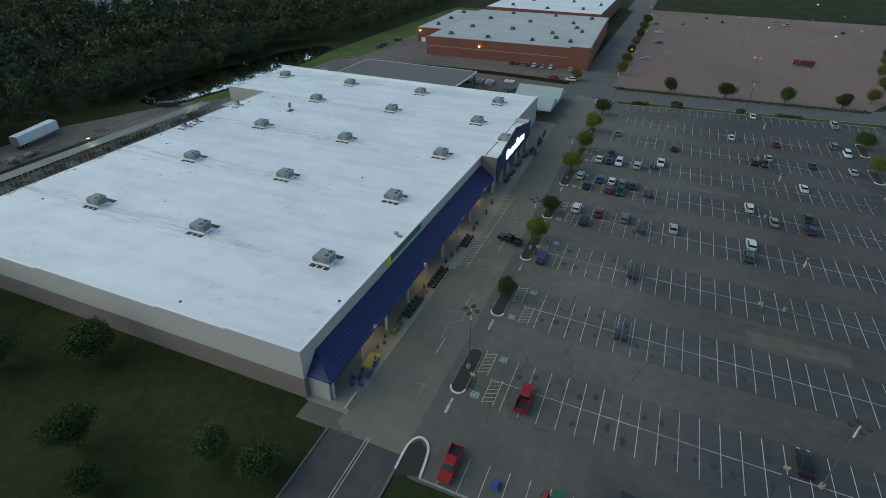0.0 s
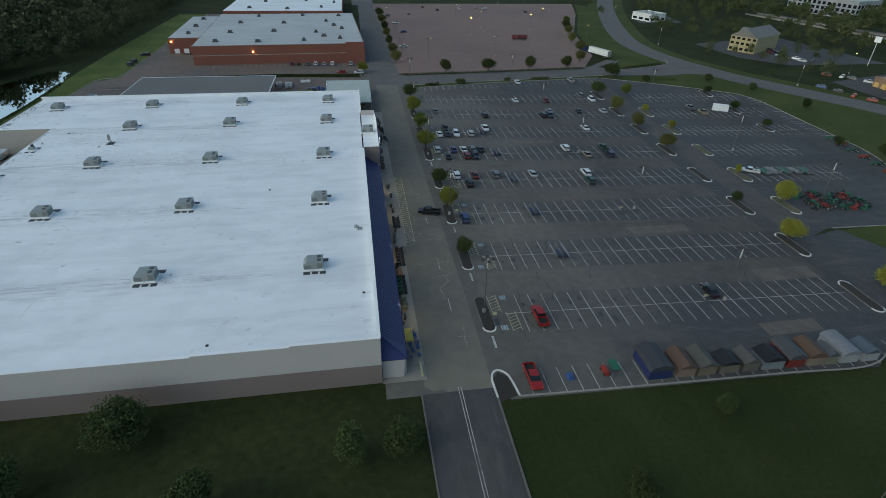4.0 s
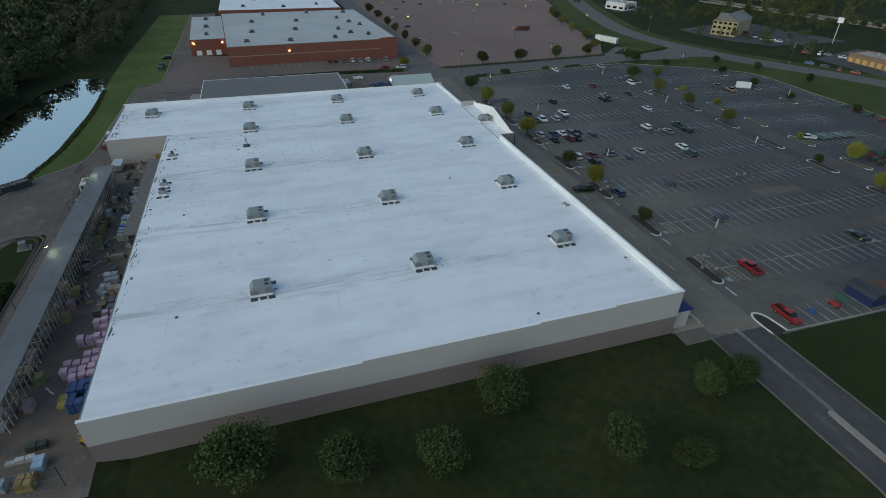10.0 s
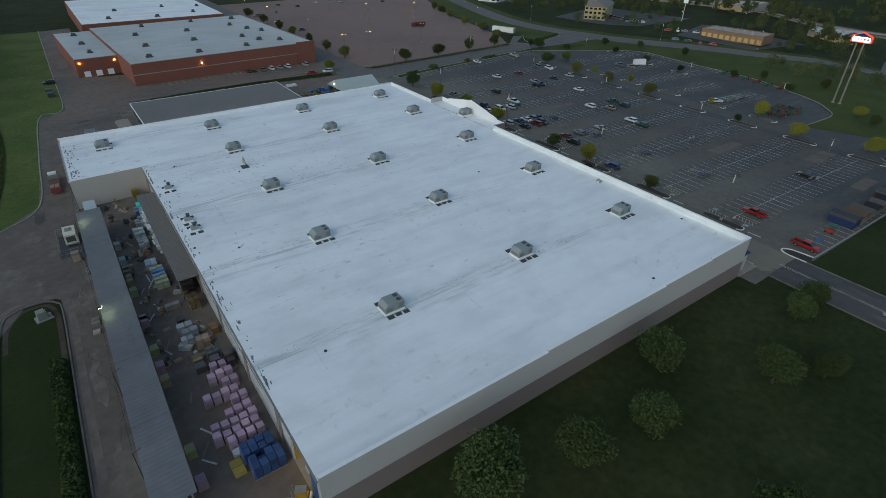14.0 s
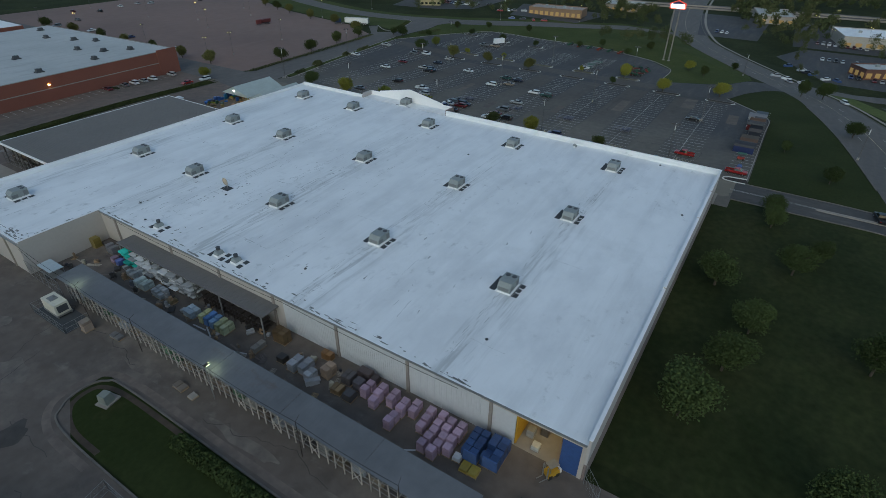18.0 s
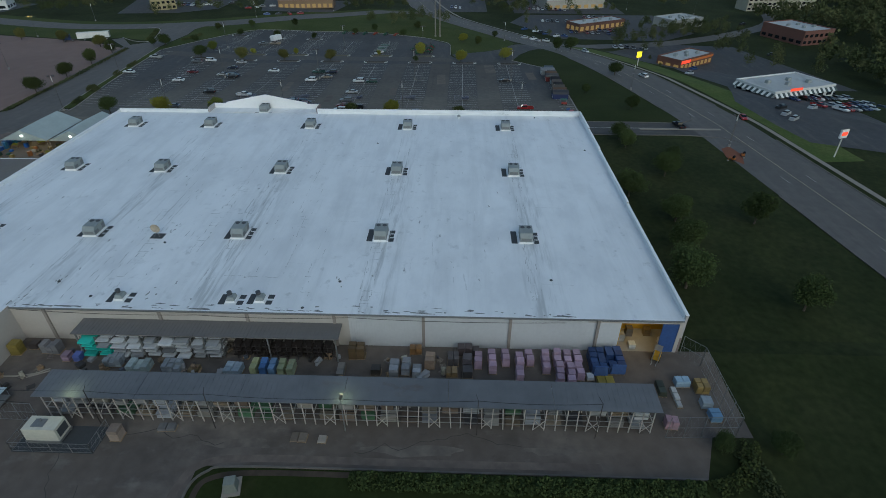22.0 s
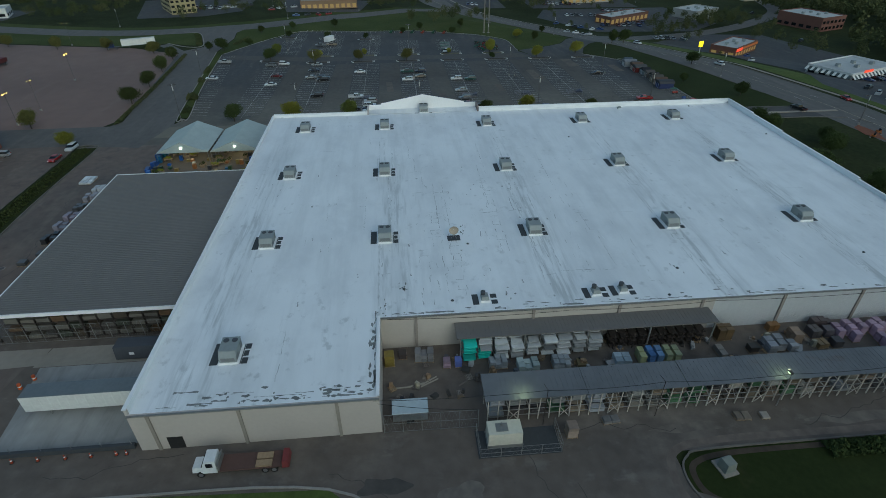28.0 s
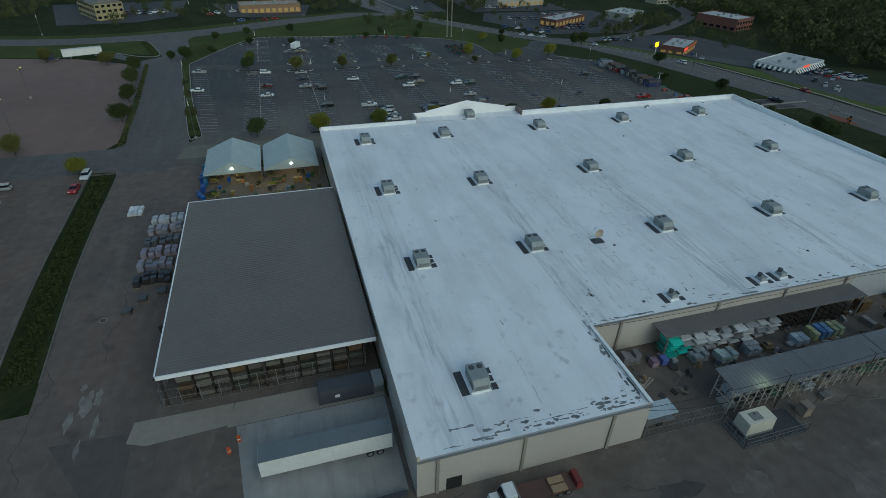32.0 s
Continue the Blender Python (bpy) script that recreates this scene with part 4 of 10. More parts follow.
part("feed_arm", Geo().bar((0, 0, 1.2), (-1.0, 0, 1.7), 0.05), STEEL, dish)
small = thing("roof_exhaust_fan", (-40.3, 79.3, roofz(-40.3)), "small white exhaust fan by the parapet", "vent")
part("stem", Geo().tube(0, 0, 0, 0.6, 0.25), COPING, small)
part("hood", Geo().tube(0, 0, 0.6, 1.0, 0.55, 0.3), UNITM, small)
part("side_duct", Geo().box(0.3, 1.2, -0.25, 0.25, 0, 0.4), UNITM, small)
for i, (x, y) in enumerate(((-39.5, 57.2), (-63.0, 47.0), (-120.0, 98.8), (-118.5, 63.1), (-109.0, 134.0), (-125.2, 138.6), (-121.5, 146.2), (-127.0, 103.4), (-60, 100.5))):
    v = thing("roof_drain", (x, y, roofz(x)), "small dark drain cover on the roof", "drain", "roof drains")
    part("collar", Geo().tube(0, 0, 0, 0.05, 0.27), PATCH, v)
    part("strainer", Geo().tube(0, 0, 0.05, 0.22, 0.16, 0.1), UNITD, v)

# dark ponding stains and seams on the membrane: thin patched laps
rs = random.Random(5)
SEAM = mat("dirty_lap_seam", (0.6, 0.62, 0.63), 0.7, var=0.5, scale=0.5, big=0.2, bigvar=0.5)
g = Geo()
def lap(x0, y0, x1, y1, w):
    p, q = Vector((x0, y0)), Vector((x1, y1))
    k = max(3, int((q - p).length / 0.5))
    d = (q - p).normalized()
    nrm = Vector((-d.y, d.x))
    n = len(g.v)
    for i in range(k + 1):
        c = p.lerp(q, i / k) + nrm * rs.uniform(-0.06, 0.06)
        h = w * rs.uniform(0.08, 1.15) / 2
        for s in (-1, 1):
            v = c + nrm * s * h
            g.v.append((v.x, v.y, roofz(v.x) + 0.012))
    g.f += [(n + 2 * i, n + 2 * i + 2, n + 2 * i + 3, n + 2 * i + 1) for i in range(k)]
for y in (65.8, 93.8, 121.2, 149.6):
    for k in range(9):
        yy = y + rs.uniform(-3.0, 1.5)
        xa = rs.uniform(-126, -70)
        lap(xa, yy, xa + rs.uniform(6, 22), yy + rs.uniform(-0.3, 0.3), rs.uniform(0.15, 0.35))
for k in range(22):
    x, y = rs.uniform(-127, -60), rs.uniform(50, 178)
    lap(x, y, x + rs.uniform(-6, 6), y + rs.uniform(-0.6, 0.6), rs.uniform(0.05, 0.22)) if rs.random() < 0.6 else lap(x, y, x + 0.2, y + rs.uniform(2, 6), 0.12)
tagged(part("lap_seam", g, SEAM, store, "dirty lap seams in the roof membrane"), kind="stuff")
g = Geo()
for k in range(30):
    y = rs.uniform(60, 149)
    lap(-127.85, y, -127.65, y + rs.uniform(0.6, 3.5), rs.uniform(0.1, 0.4))
    if k < 18:
        y, x = rs.uniform(152, 180), -143.3 + abs(rs.gauss(0, 1.3))
        lap(x, y, x + 0.1, y + rs.uniform(0.8, 3.5), rs.uniform(0.08, 0.45))
    if k < 12:
        x = rs.uniform(-143, -129)
        lap(x, 150.75, x + rs.uniform(0.6, 2.5), 150.75, rs.uniform(0.1, 0.4))


def blot(x, y, rx, ry):
    n = len(g.v)
    for q in range(9):
        a = q * math.tau / 9
        px, py = x + rx * math.cos(a) * rs.uniform(0.45, 1.2), y + ry * math.sin(a) * rs.uniform(0.45, 1.2)
        g.v.append((px, py, roofz(px) + 0.014))
    g.f.append(tuple(range(n, n + 9)))


for k in range(54):
    t = abs(rs.gauss(0, 1))
    blot(-143.2 + t * 1.1, 151.2 + rs.random() ** 1.6 * 22, rs.uniform(0.06, 0.3), rs.uniform(0.1, 0.7))
    if k < 26:
        blot(rs.uniform(-142.6, -129.2), 150.8 + abs(rs.gauss(0, 0.5)), rs.uniform(0.15, 0.8), rs.uniform(0.06, 0.25))
    if k < 40:
        blot(-127.6 + abs(rs.gauss(0, 0.5)), rs.uniform(58, 149), rs.uniform(0.05, 0.2), rs.uniform(0.15, 0.9))
for x, y, k in ((-121.5, 146.2, 9), (-120.0, 98.8, 5), (-124.6, 129.0, 7), (-104, 134.4, 8), (-101.0, 121.0, 6), (-75.4, 121.0, 6), (-103.8, 66.0, 5), (-73.6, 66.2, 5), (-126.4, 149.6, 8)):
    for q in range(k):
        blot(x + rs.gauss(0, 1.0), y + rs.gauss(0, 0.5), rs.uniform(0.1, 0.45), rs.uniform(0.06, 0.2))
tagged(part("roof_stain", g, mat("dark_ponding_dirt", (0.19, 0.20, 0.195), 0.8, var=0.6, scale=1.5, big=0.2, bigvar=0.6), store, "dark dirt along the edges of the membrane"), kind="stuff")
g = Geo()


def wander(x, y, n, w):
    """A cracked seam that steps along the roof with short cross pieces."""
    for q in range(n):
        d = rs.uniform(0.5, 2.4)
        if rs.random() < 0.75:
            lap(x, y, x + d, y + rs.uniform(-0.12, 0.12), w * rs.uniform(0.5, 1.3))
            x += d
        else:
            e = rs.uniform(-1.6, 1.6)
            lap(x, y, x + 0.05, y + e, w * rs.uniform(0.4, 1.0))
            y += e * rs.choice((0, 1))
        if rs.random() < 0.2:
            x += rs.uniform(0.5, 3)


for x, y, n, w in ((-122, 139, 26, 0.16), (-108, 137, 22, 0.16), (-84, 141, 16, 0.12), (-110, 122, 14, 0.2), (-100, 127.5, 16, 0.12), (-118, 109, 16, 0.12), (-96, 112, 12, 0.1), (-80, 126, 12, 0.1), (-122, 95, 14, 0.14), (-124, 67, 10, 0.1), (-140, 164, 8, 0.14), (-104, 152, 10, 0.1)):
    wander(x, y, n, w * 0.75)
for k in range(60):
    x, y = rs.uniform(-126, -70), rs.uniform(62, 178)
    lap(x, y, x + rs.uniform(0.3, 1.2), y + 0.1, rs.uniform(0.1, 0.5))
# broken double drip lines along the rows, and the rungs between them
for yc, xa, xb, dense in ((136.6, -124, -86, 0.75), (139.6, -123, -92, 0.5), (142.4, -126, -100, 0.4), (121.0, -124, -80, 0.65), (127.4, -112, -84, 0.6), (130.6, -110, -90, 0.4), (114.6, -120, -96, 0.35), (109.8, -116, -88, 0.35), (93.8, -127, -70, 0.5), (66.0, -127, -64, 0.5), (149.2, -118, -92, 0.25), (160.2, -112, -86, 0.2), (104.0, -126, -104, 0.25), (80.4, -125, -110, 0.2)):
    x = xa
    while x < xb:
        d = rs.uniform(0.4, 1.8)
        for e in (-0.75, 0.75):
            if rs.random() < dense * 0.6:
                y = yc + e + rs.uniform(-0.2, 0.2)
                lap(x, y, x + d, y + rs.uniform(-0.15, 0.15), rs.uniform(0.05, 0.17))
        if rs.random() < dense * 0.3:
            lap(x, yc - 0.8, x + rs.uniform(-0.1, 0.1), yc + 0.8, rs.uniform(0.05, 0.12))
        x += d
for xc, ya, yb in ((-88.0, 118, 143), (-97.5, 120, 141), (-104.0, 122, 140), (-119.0, 104, 122)):
    y = ya
    while y < yb:
        d = rs.uniform(0.6, 2.4)
        if rs.random() < 0.45:
            x = xc + rs.uniform(-0.3, 0.3)
            lap(x, y, x + rs.uniform(-0.1, 0.1), y + d, rs.uniform(0.05, 0.15))
        y += d
tagged(part("roof_crack", g, mat("grey_seam_dirt", (0.36, 0.38, 0.38), 0.8, var=0.6, scale=1.0, big=0.2, bigvar=0.6), store, "grey dirt in cracked seams of the membrane"), kind="stuff")

# warm strip lights under the awning
for y in (58, 78, 98, 114):
    sl = new("awning_light", bpy.data.lights.new("awning_light", 'AREA'))
    sl.data.shape, sl.data.size, sl.data.size_y, sl.data.energy, sl.data.color = 'RECTANGLE', 0.4, 12.0, 85, (1.0, 0.78, 0.42)
    sl.matrix_world = look((-34.6, y, 3.0), (-33.0, y, 0))

# ---------------------------------------------------------------- car park: islands, lines, lamps
def rowy(k):
    return 58.2 + 19.95 * k


NOSE = mat("white_painted_kerb", (0.62, 0.61, 0.57), 0.8, var=0.3, scale=1.0, big=0.2, bigvar=0.2)


def island(cx, cy, wx, wy, fill, label):
    u = thing("traffic_island", (0, 0, 0), label, "traffic island", "kerbed islands")
    out, inn = stadium(cx, cy, wx, wy), stadium(cx, cy, wx - 0.5, wy - 0.5)
    g = Geo()
    k = len(out)
    for a, b in zip(out, inn):
        for (x, y), z in ((a, 0.0), (a, 0.22), (b, 0.22), (b, 0.1)):
            g.v.append((x, y, gz(x, y) + z))
    for i in range(k):
        j = (i + 1) % k
        for s in range(3):
            g.f.append((4 * i + s, 4 * j + s, 4 * j + s + 1, 4 * i + s + 1))
    part("kerb", g, KERBD, u)
    for e in ((-1,) if cx < 0 else (-1, 1)):
        g = Geo()
        idx = [i for i in range(k) if (out[i][1] - cy) * e > wy / 2 - wx * 0.55]
        for i in idx:
            j = (i + 1) % k
            if j in idx:
                g.quad(*[(p[0], p[1], gz(*p) + 0.226) for p in (out[i], out[j], inn[j], inn[i])])
                g.quad(*[(out[a][0] + 0.004 * (out[a][0] - cx), out[a][1] + 0.02 * e, gz(*out[a]) + z) for a, z in ((i, 0.06), (j, 0.06), (j, 0.226), (i, 0.226))])
        part("kerb_nose", g, NOSE, u, "white painted kerb nose")
    g = Geo()
    g.v = [(x, y, gz(x, y) + 0.17) for x, y in inn]
    g.f = [tuple(range(k))]
    part("bed", g, fill, u, "dark mulch bed")
    return u


for k in range(7):
    island(-17.5, rowy(k) + 0.3, 2.6, 10.6, MULCH, "narrow mulched island with a concrete kerb")
for k in range(8):
    island(62.3 + 0.45 * k, 56.6 + 20.7 * k, 2.8, 11.0, MULCH, "mulched island with pale concrete kerb ends")
for k in range(2, 7):
    island(76.2 + 0.2 * k, 55.8 + 20.7 * k, 3.0, 10.8, DRY, "dry grassy island with pale concrete kerb ends")
for k in range(5, 8):
    island(117.4, 57.0 + 20.7 * k, 2.8, 9.0, MULCH, "mulched end island with a pale kerb")

# stall lines share two meshes
LINE = Geo().box(-0.06, 0.06, -5.45, 5.45, 0, 0.012).mesh("stall_line", PAINT)
HALF = Geo().box(-0.06, 0.06, -2.7, 2.7, 0, 0.012).mesh("stall_line", PAINT)
rs = random.Random(11)


def stall(me, x, y):
    ob = new("stall_line", me)
    ob.matrix_basis = rest(x, y, 0.06, 0, 5.4 if me is LINE else 2.7)
    ob.parent = front_lot


def divider(y, x0, x1):
    g = Geo()
    n = 12
    for i in range(n + 1):
        x = x0 + (x1 - x0) * i / n
        g.v += [(x, y - 0.06, gz(x, y) + 0.066), (x, y + 0.06, gz(x, y) + 0.066)]
    g.f = [(2 * i, 2 * i + 2, 2 * i + 3, 2 * i + 1) for i in range(n)]
    part("divider_line", g, PAINT, front_lot)


for k in range(8):
    y = rowy(k)
    x = -10.4
    while x < 59.5:
        stall(LINE, x, y)
        x += 2.75
    divider(y, -13.6, 60.5)
    if k < 7:
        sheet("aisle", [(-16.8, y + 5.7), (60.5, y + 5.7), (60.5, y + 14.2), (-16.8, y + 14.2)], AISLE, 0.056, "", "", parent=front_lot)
    if k >= 3:
        x = 81.0
        while x < (112 if k < 5 else 128):
            stall(LINE, x, y)
            x += 2.75
        divider(y, 80, 113 if k < 5 else 130)
for x0, x1, y in ((-14.2, 58, 40.9),):
    x = x0
    while x < x1:
        stall(HALF, x, y)
        x += 2.75
for i in range(31):
    stall(HALF, -9 + i * 2.75, 213.0 + i * 0.31)
for i in range(20):
    g = Geo().box(-2.6, 2.6, -0.06, 0.06, 0, 0.012)
    ob = part("stall_line", g, PAINT, front_lot)
    ob.matrix_basis = rest(135.6, 142 + i * 2.75, 0.062)
# hatched aisles and marked bays beside the near islands
for k in range(6):
    y0 = rowy(k)
    for yc, xa, xb, xs, sgn in ((y0 - 2.3, -13.3, -11.6, -14.7, -1), (y0 + 3.2, -15.9, -14.2, -12.9, 1)):
        g = Geo()
        z = gz((xa + xb) / 2, yc) + 0.085
        for i in range(6):
            y = yc - 2.5 + i * 0.85
            g.bar((xa, y, z), (xb, y + 0.7, z), 0.11, 0.01)
        for x in (xa, xb):
            g.bar((x, yc - 2.7, z), (x, yc + 2.7, z), 0.11, 0.01)
        part("hatching", g, YPAINT, front_lot)
        ys, zs = yc + sgn * 1.7, gz(xs, yc + sgn * 1.7) + 0.09
        part("bay_symbol", Geo().box(xs - 0.62, xs + 0.62, ys - 0.62, ys + 0.62, zs, zs + 0.008), PAINT, front_lot)
        part("bay_symbol_mark", Geo().box(xs - 0.5, xs + 0.5, ys - 0.5, ys + 0.5, zs + 0.008, zs + 0.016), BPAINT, front_lot)
        part("bay_symbol_mark", Geo().tube(xs - 0.05, ys - 0.12, zs + 0.016, zs + 0.024, 0.26, seg=10).box(xs - 0.08, xs + 0.04, ys - 0.1, ys + 0.38, zs + 0.016, zs + 0.026), PAINT, front_lot)
# striped crossing by the entrance walk
g = Geo()
for i in range(34):
    y = 86 + i * 1.05
    g.bar((-29.4, y, -0.725), (-27.6, y + 0.5, -0.725), 0.14, 0.01)
g.bar((-29.45, 85.5, -0.725), (-29.45, 122, -0.725), 0.12, 0.01)
g.bar((-27.55, 85.5, -0.725), (-27.55, 122, -0.725), 0.12, 0.01)
part("hatching", g, YPAINT, front_lot)
for y0, y1 in ((60, 64), (74, 79), (94, 99)):
    part("lane_line", Geo().box(-23.6, -23.48, y0, y1, -0.738, -0.73), PAINT, front_lot)
for k in range(7):
    part("stop_line", Geo().box(-17.7, -17.3, rowy(k) - 9.0, rowy(k) - 6.0, gz(-17.5, rowy(k)) + 0.07, gz(-17.5, rowy(k)) + 0.078), PAINT, front_lot)
# darker repair patches and oil-stained bays
for i, (x, y, sx, sy) in enumerate(((40, 49, 12, 4), (14, 105, 10, 3), (33, 87, 16, 4), (4, 128, 9, 3), (52, 66, 14, 5), (20, 148, 14, 3))):
    sheet("asphalt_patch", [(x - sx / 2, y - sy / 2), (x + sx / 2, y - sy / 2 + 0.6), (x + sx / 2, y + sy / 2), (x - sx / 2, y + sy / 2 - 0.4)], ASPHOLD, 0.0602, "paler repaired patch of asphalt", "", "", parent=front_lot)
# sealed and open cracks in the drive and the aisles
r8 = random.Random(6)
for pale in (True, False):
    g = Geo()
    for c in range(26 if pale else 40):
        x, y = (r8.uniform(-30, -21), r8.uniform(44, 112)) if pale else (r8.uniform(-16, 58), r8.uniform(42, 216))
        a = r8.choice((0.0, 1.57)) + r8.uniform(-0.4, 0.4)
        for i in range(r8.randint(5, 14)):
            b = a + r8.uniform(-0.6, 0.6)
            e = (x + math.cos(b) * 0.8, y + math.sin(b) * 0.8)
            if pale and not (-30.6 < e[0] < -20.6):
                break
            w = r8.uniform(0.03, 0.09 if pale else 0.06)
            nx, ny = -math.sin(b) * w, math.cos(b) * w
            z0, z1 = gz(x, y) + 0.0605, gz(*e) + 0.0605
            g.quad((x - nx, y - ny, z0), (e[0] - nx, e[1] - ny, z1), (e[0] + nx, e[1] + ny, z1), (x + nx, y + ny, z0))
            x, y = e
    tagged(part("crack", g, mat("pale_crack", (0.26, 0.235, 0.19), 0.9, var=0.5) if pale else mat("dark_crack", (0.028, 0.027, 0.027), 0.8, var=0.4), front_lot, "pale spalled cracks in the drive" if pale else "dark sealed cracks in the lot"), kind="stuff")
# oil stains in the stalls
r9 = random.Random(4)
g = Geo()
for k in range(8):
    for i in range(30):
        for sy in (-2.7, 2.7):
            if r9.random() < (0.75 if k < 2 or i < 8 else 0.45):
                x, y, s = -11.8 + i * 2.75 * 0.86, rowy(k) + sy + r9.uniform(-0.8, 0.8), r9.uniform(0.25, 0.6)
                n = len(g.v)
                g.v += [(x + s * math.cos(q * 0.9) * r9.uniform(0.6, 1.2), y + s * math.sin(q * 0.9) * r9.uniform(0.8, 1.8), 0) for q in range(7)]
                g.v[n:] = [(a, b, gz(a, b) + 0.0565) for a, b, c in g.v[n:]]
                g.f.append(tuple(range(n, n + 7)))
tagged(part("oil_stain", g, mat("oil_stain", (0.03, 0.03, 0.031), 0.6, var=0.4, scale=2), front_lot, "dark oil stains in the stalls"), kind="stuff")
# the drive: edge kerbs, centre line, raised divider
drive_marks = thing("drive_median", (-25.6, 14, gz(-25, 14)), "raised concrete median nose in the drive", "traffic island")
part("median", Geo().prism([(-0.6 + 0.6 * math.cos(a), 7 + 0.6 * math.sin(a)) for a in [math.pi * i / 6 for i in range(7)]] + [(-1.1, -18), (-0.1, -18)], 0.05, 0.25), CONC, drive_marks)
for dx in (-0.22, 0.22):
    strip("drive_line", [(-25.5 + dx, 21.5), (-25.5 + dx, 30), (-25.5 + dx, 41)], 0.12, PAINT, 0.085, "white centre line", "road marking")
strip("drive_kerb", [(-31.6, 40), (-31.5, 20), (-31.6, 8), (-34, -3), (-39, -7)], 0.25, KERBD, 0.0, "concrete kerb", "kerb", height=0.2)
strip("drive_kerb", [(-16.5, 38.1), (-17.2, 42.5), (-18.8, 43.8), (-20, 42.3), (-20, 38)], 0.3, NOSE, 0.0, "white painted kerb round the corner bed", "kerb", height=0.22)
strip("drive_kerb", [(-20, 37.98), (-20.0, 18), (-20.3, 8), (-17, 2), (-12, 0.5)], 0.3, KERBD, 0.0, "curving concrete kerb", "kerb", height=0.2)
strip("lot_kerb", [(-16.6, 38.0), (0, 37.9), (30, 37.9), (47, 38.0), (56, 43.2), (63, 49.4), (69, 55)], 0.25, KERB, 0.0, "concrete kerb at the lawn", "kerb", height=0.2)
strip("lot_kerb", [(80, 84.2), (90, 84.4), (107, 85.2), (117, 92), (123.6, 99.4), (131, 116), (137, 131), (138.6, 150), (138.5, 172), (134, 197), (120, 207), (105, 214.4), (90, 220.6), (77, 225.8)], 0.25, KERB, 0.0, "concrete kerb at the verge", "kerb", height=0.2)
strip("lot_kerb", [(76, 226.2), (24, 220.7), (-11, 215.3), (-13.4, 216.6), (-12, 218.8), (30, 223.9), (80, 229.8)], 0.25, KERB, 0.0, "concrete kerb round a grass strip", "kerb", height=0.2)
sheet("verge", [(-12, 215.6), (24, 221.0), (75, 226.4), (79, 229.4), (30, 223.7), (-12, 218.6)], EVERGE, 0.16, "narrow grass strip", "grass")
sheet("verge", [(-18.5, 37.6), (-16.8, 38.2), (-17.4, 42.3), (-18.8, 43.4), (-19.8, 42.0), (-19.8, 37)], MULCH, 0.12, "mulched corner bed", "garden bed")


# lamp posts
def street_lamp(x, y, h=11.5, heads=4, glow=None, label="tall car-park lamp with light painted on its pole top and four dark heads", turn=0):
    u = thing("street_lamp", (x, y, gz(x, y)), label, "street lamp", "car-park lamps", turn=turn)
    part("base", Geo().tube(0, 0, 0, 0.8, 0.35, seg=12), KERB, u, "concrete base")
    part("pole", Geo().tube(0, 0, 0.8, h * 0.84, 0.06 if glow else 0.1, 0.05 if glow else 0.085), POLEG, u)
    # pale colour paints lamp light on the pole top; glowing lamps keep it dark
    part("upper_pole", Geo().tube(0, 0, h * 0.84, h, 0.05 if glow else 0.13, 0.05 if glow else 0.12), POLE if glow else POLEL, u, "upper pole, with painted-on light where pale")
    arms = [(1, 0), (-1, 0), (0, 1), (0, -1)][:heads]
    for dx, dy in arms:
        part("arm", Geo().bar((0, 0, h - 0.1), (0.7 * dx, 0.7 * dy, h), 0.07), POLE, u)
        head = part("lamp_head", Geo().box(0.95 * dx - 0.32, 0.95 * dx + 0.32, 0.95 * dy - 0.32, 0.95 * dy + 0.32, h - 0.12, h + 0.1, 0.05), POLE, u)
        if glow:
            part("lens", Geo().box(0.95 * dx - 0.2, 0.95 * dx + 0.2, 0.95 * dy - 0.2, 0.95 * dy + 0.2, h - 0.2, h - 0.122), glow, head)
    return u


POLEG = mat("grey_brown_pole", (0.085, 0.08, 0.074), 0.6, var=0.15)
# pale tone: painted light on lamp pole tops, plain colour on sign poles
POLEL = mat("pale_pole", (0.62, 0.60, 0.55), 0.5, metal=0.2, var=0.1)
l0 = street_lamp(-17.5, rowy(0) + 0.8, 12.0)
for x, y in [(a, rowy(k)) for a in (-17.5, 32.0) for k in (2, 4, 6)] + [(32.0, rowy(0)), (32.0, 222.6), (-15, 216.5)] + [(88.0, rowy(k)) for k in (2, 4, 7)]:
    copy_thing(l0, pose(x, y, gz(x, y)))
la = street_lamp(0, 268, 10.5, 2, AMBER, "tall lamp with glowing amber heads over the neighbouring lot")
for x, y in ((-14, 268), (49, 362), (37, 274), (36, 335), (96, 375), (101, 305), (124, 442), (37, 396), (35, 461), (-14, 381), (79, 348), (98, 430), (91, 484), (-17, 417), (-12, 320)):
    copy_thing(la, pose(x, y, gz(x, y), 0, 0, 90 if y > 300 else 0))
for x, y in ((170, 210), (146, 300), (160, 395), (120, 55), (20, 12), (-40, -1)):
    street_lamp(x, y, 9.5, 1, None, "roadside lamp on a slim pole", turn=60)


# ---------------------------------------------------------------- vehicles
def frustum(g, y0, y1, w0, z0, c0, c1, w1, z1):
    n = len(g.v)
    g.v += [(-w0, y0, z0), (w0, y0, z0), (w0, y1, z0), (-w0, y1, z0), (-w1, c0, z1), (w1, c0, z1), (w1, c1, z1), (-w1, c1, z1)]
    g.f += [(n + 3, n + 2, n + 1, n), (n + 4, n + 5, n + 6, n + 7), (n, n + 1, n + 5, n + 4), (n + 1, n + 2, n + 6, n + 5), (n + 2, n + 3, n + 7, n + 6), (n + 3, n, n + 4, n + 7)]
    return g


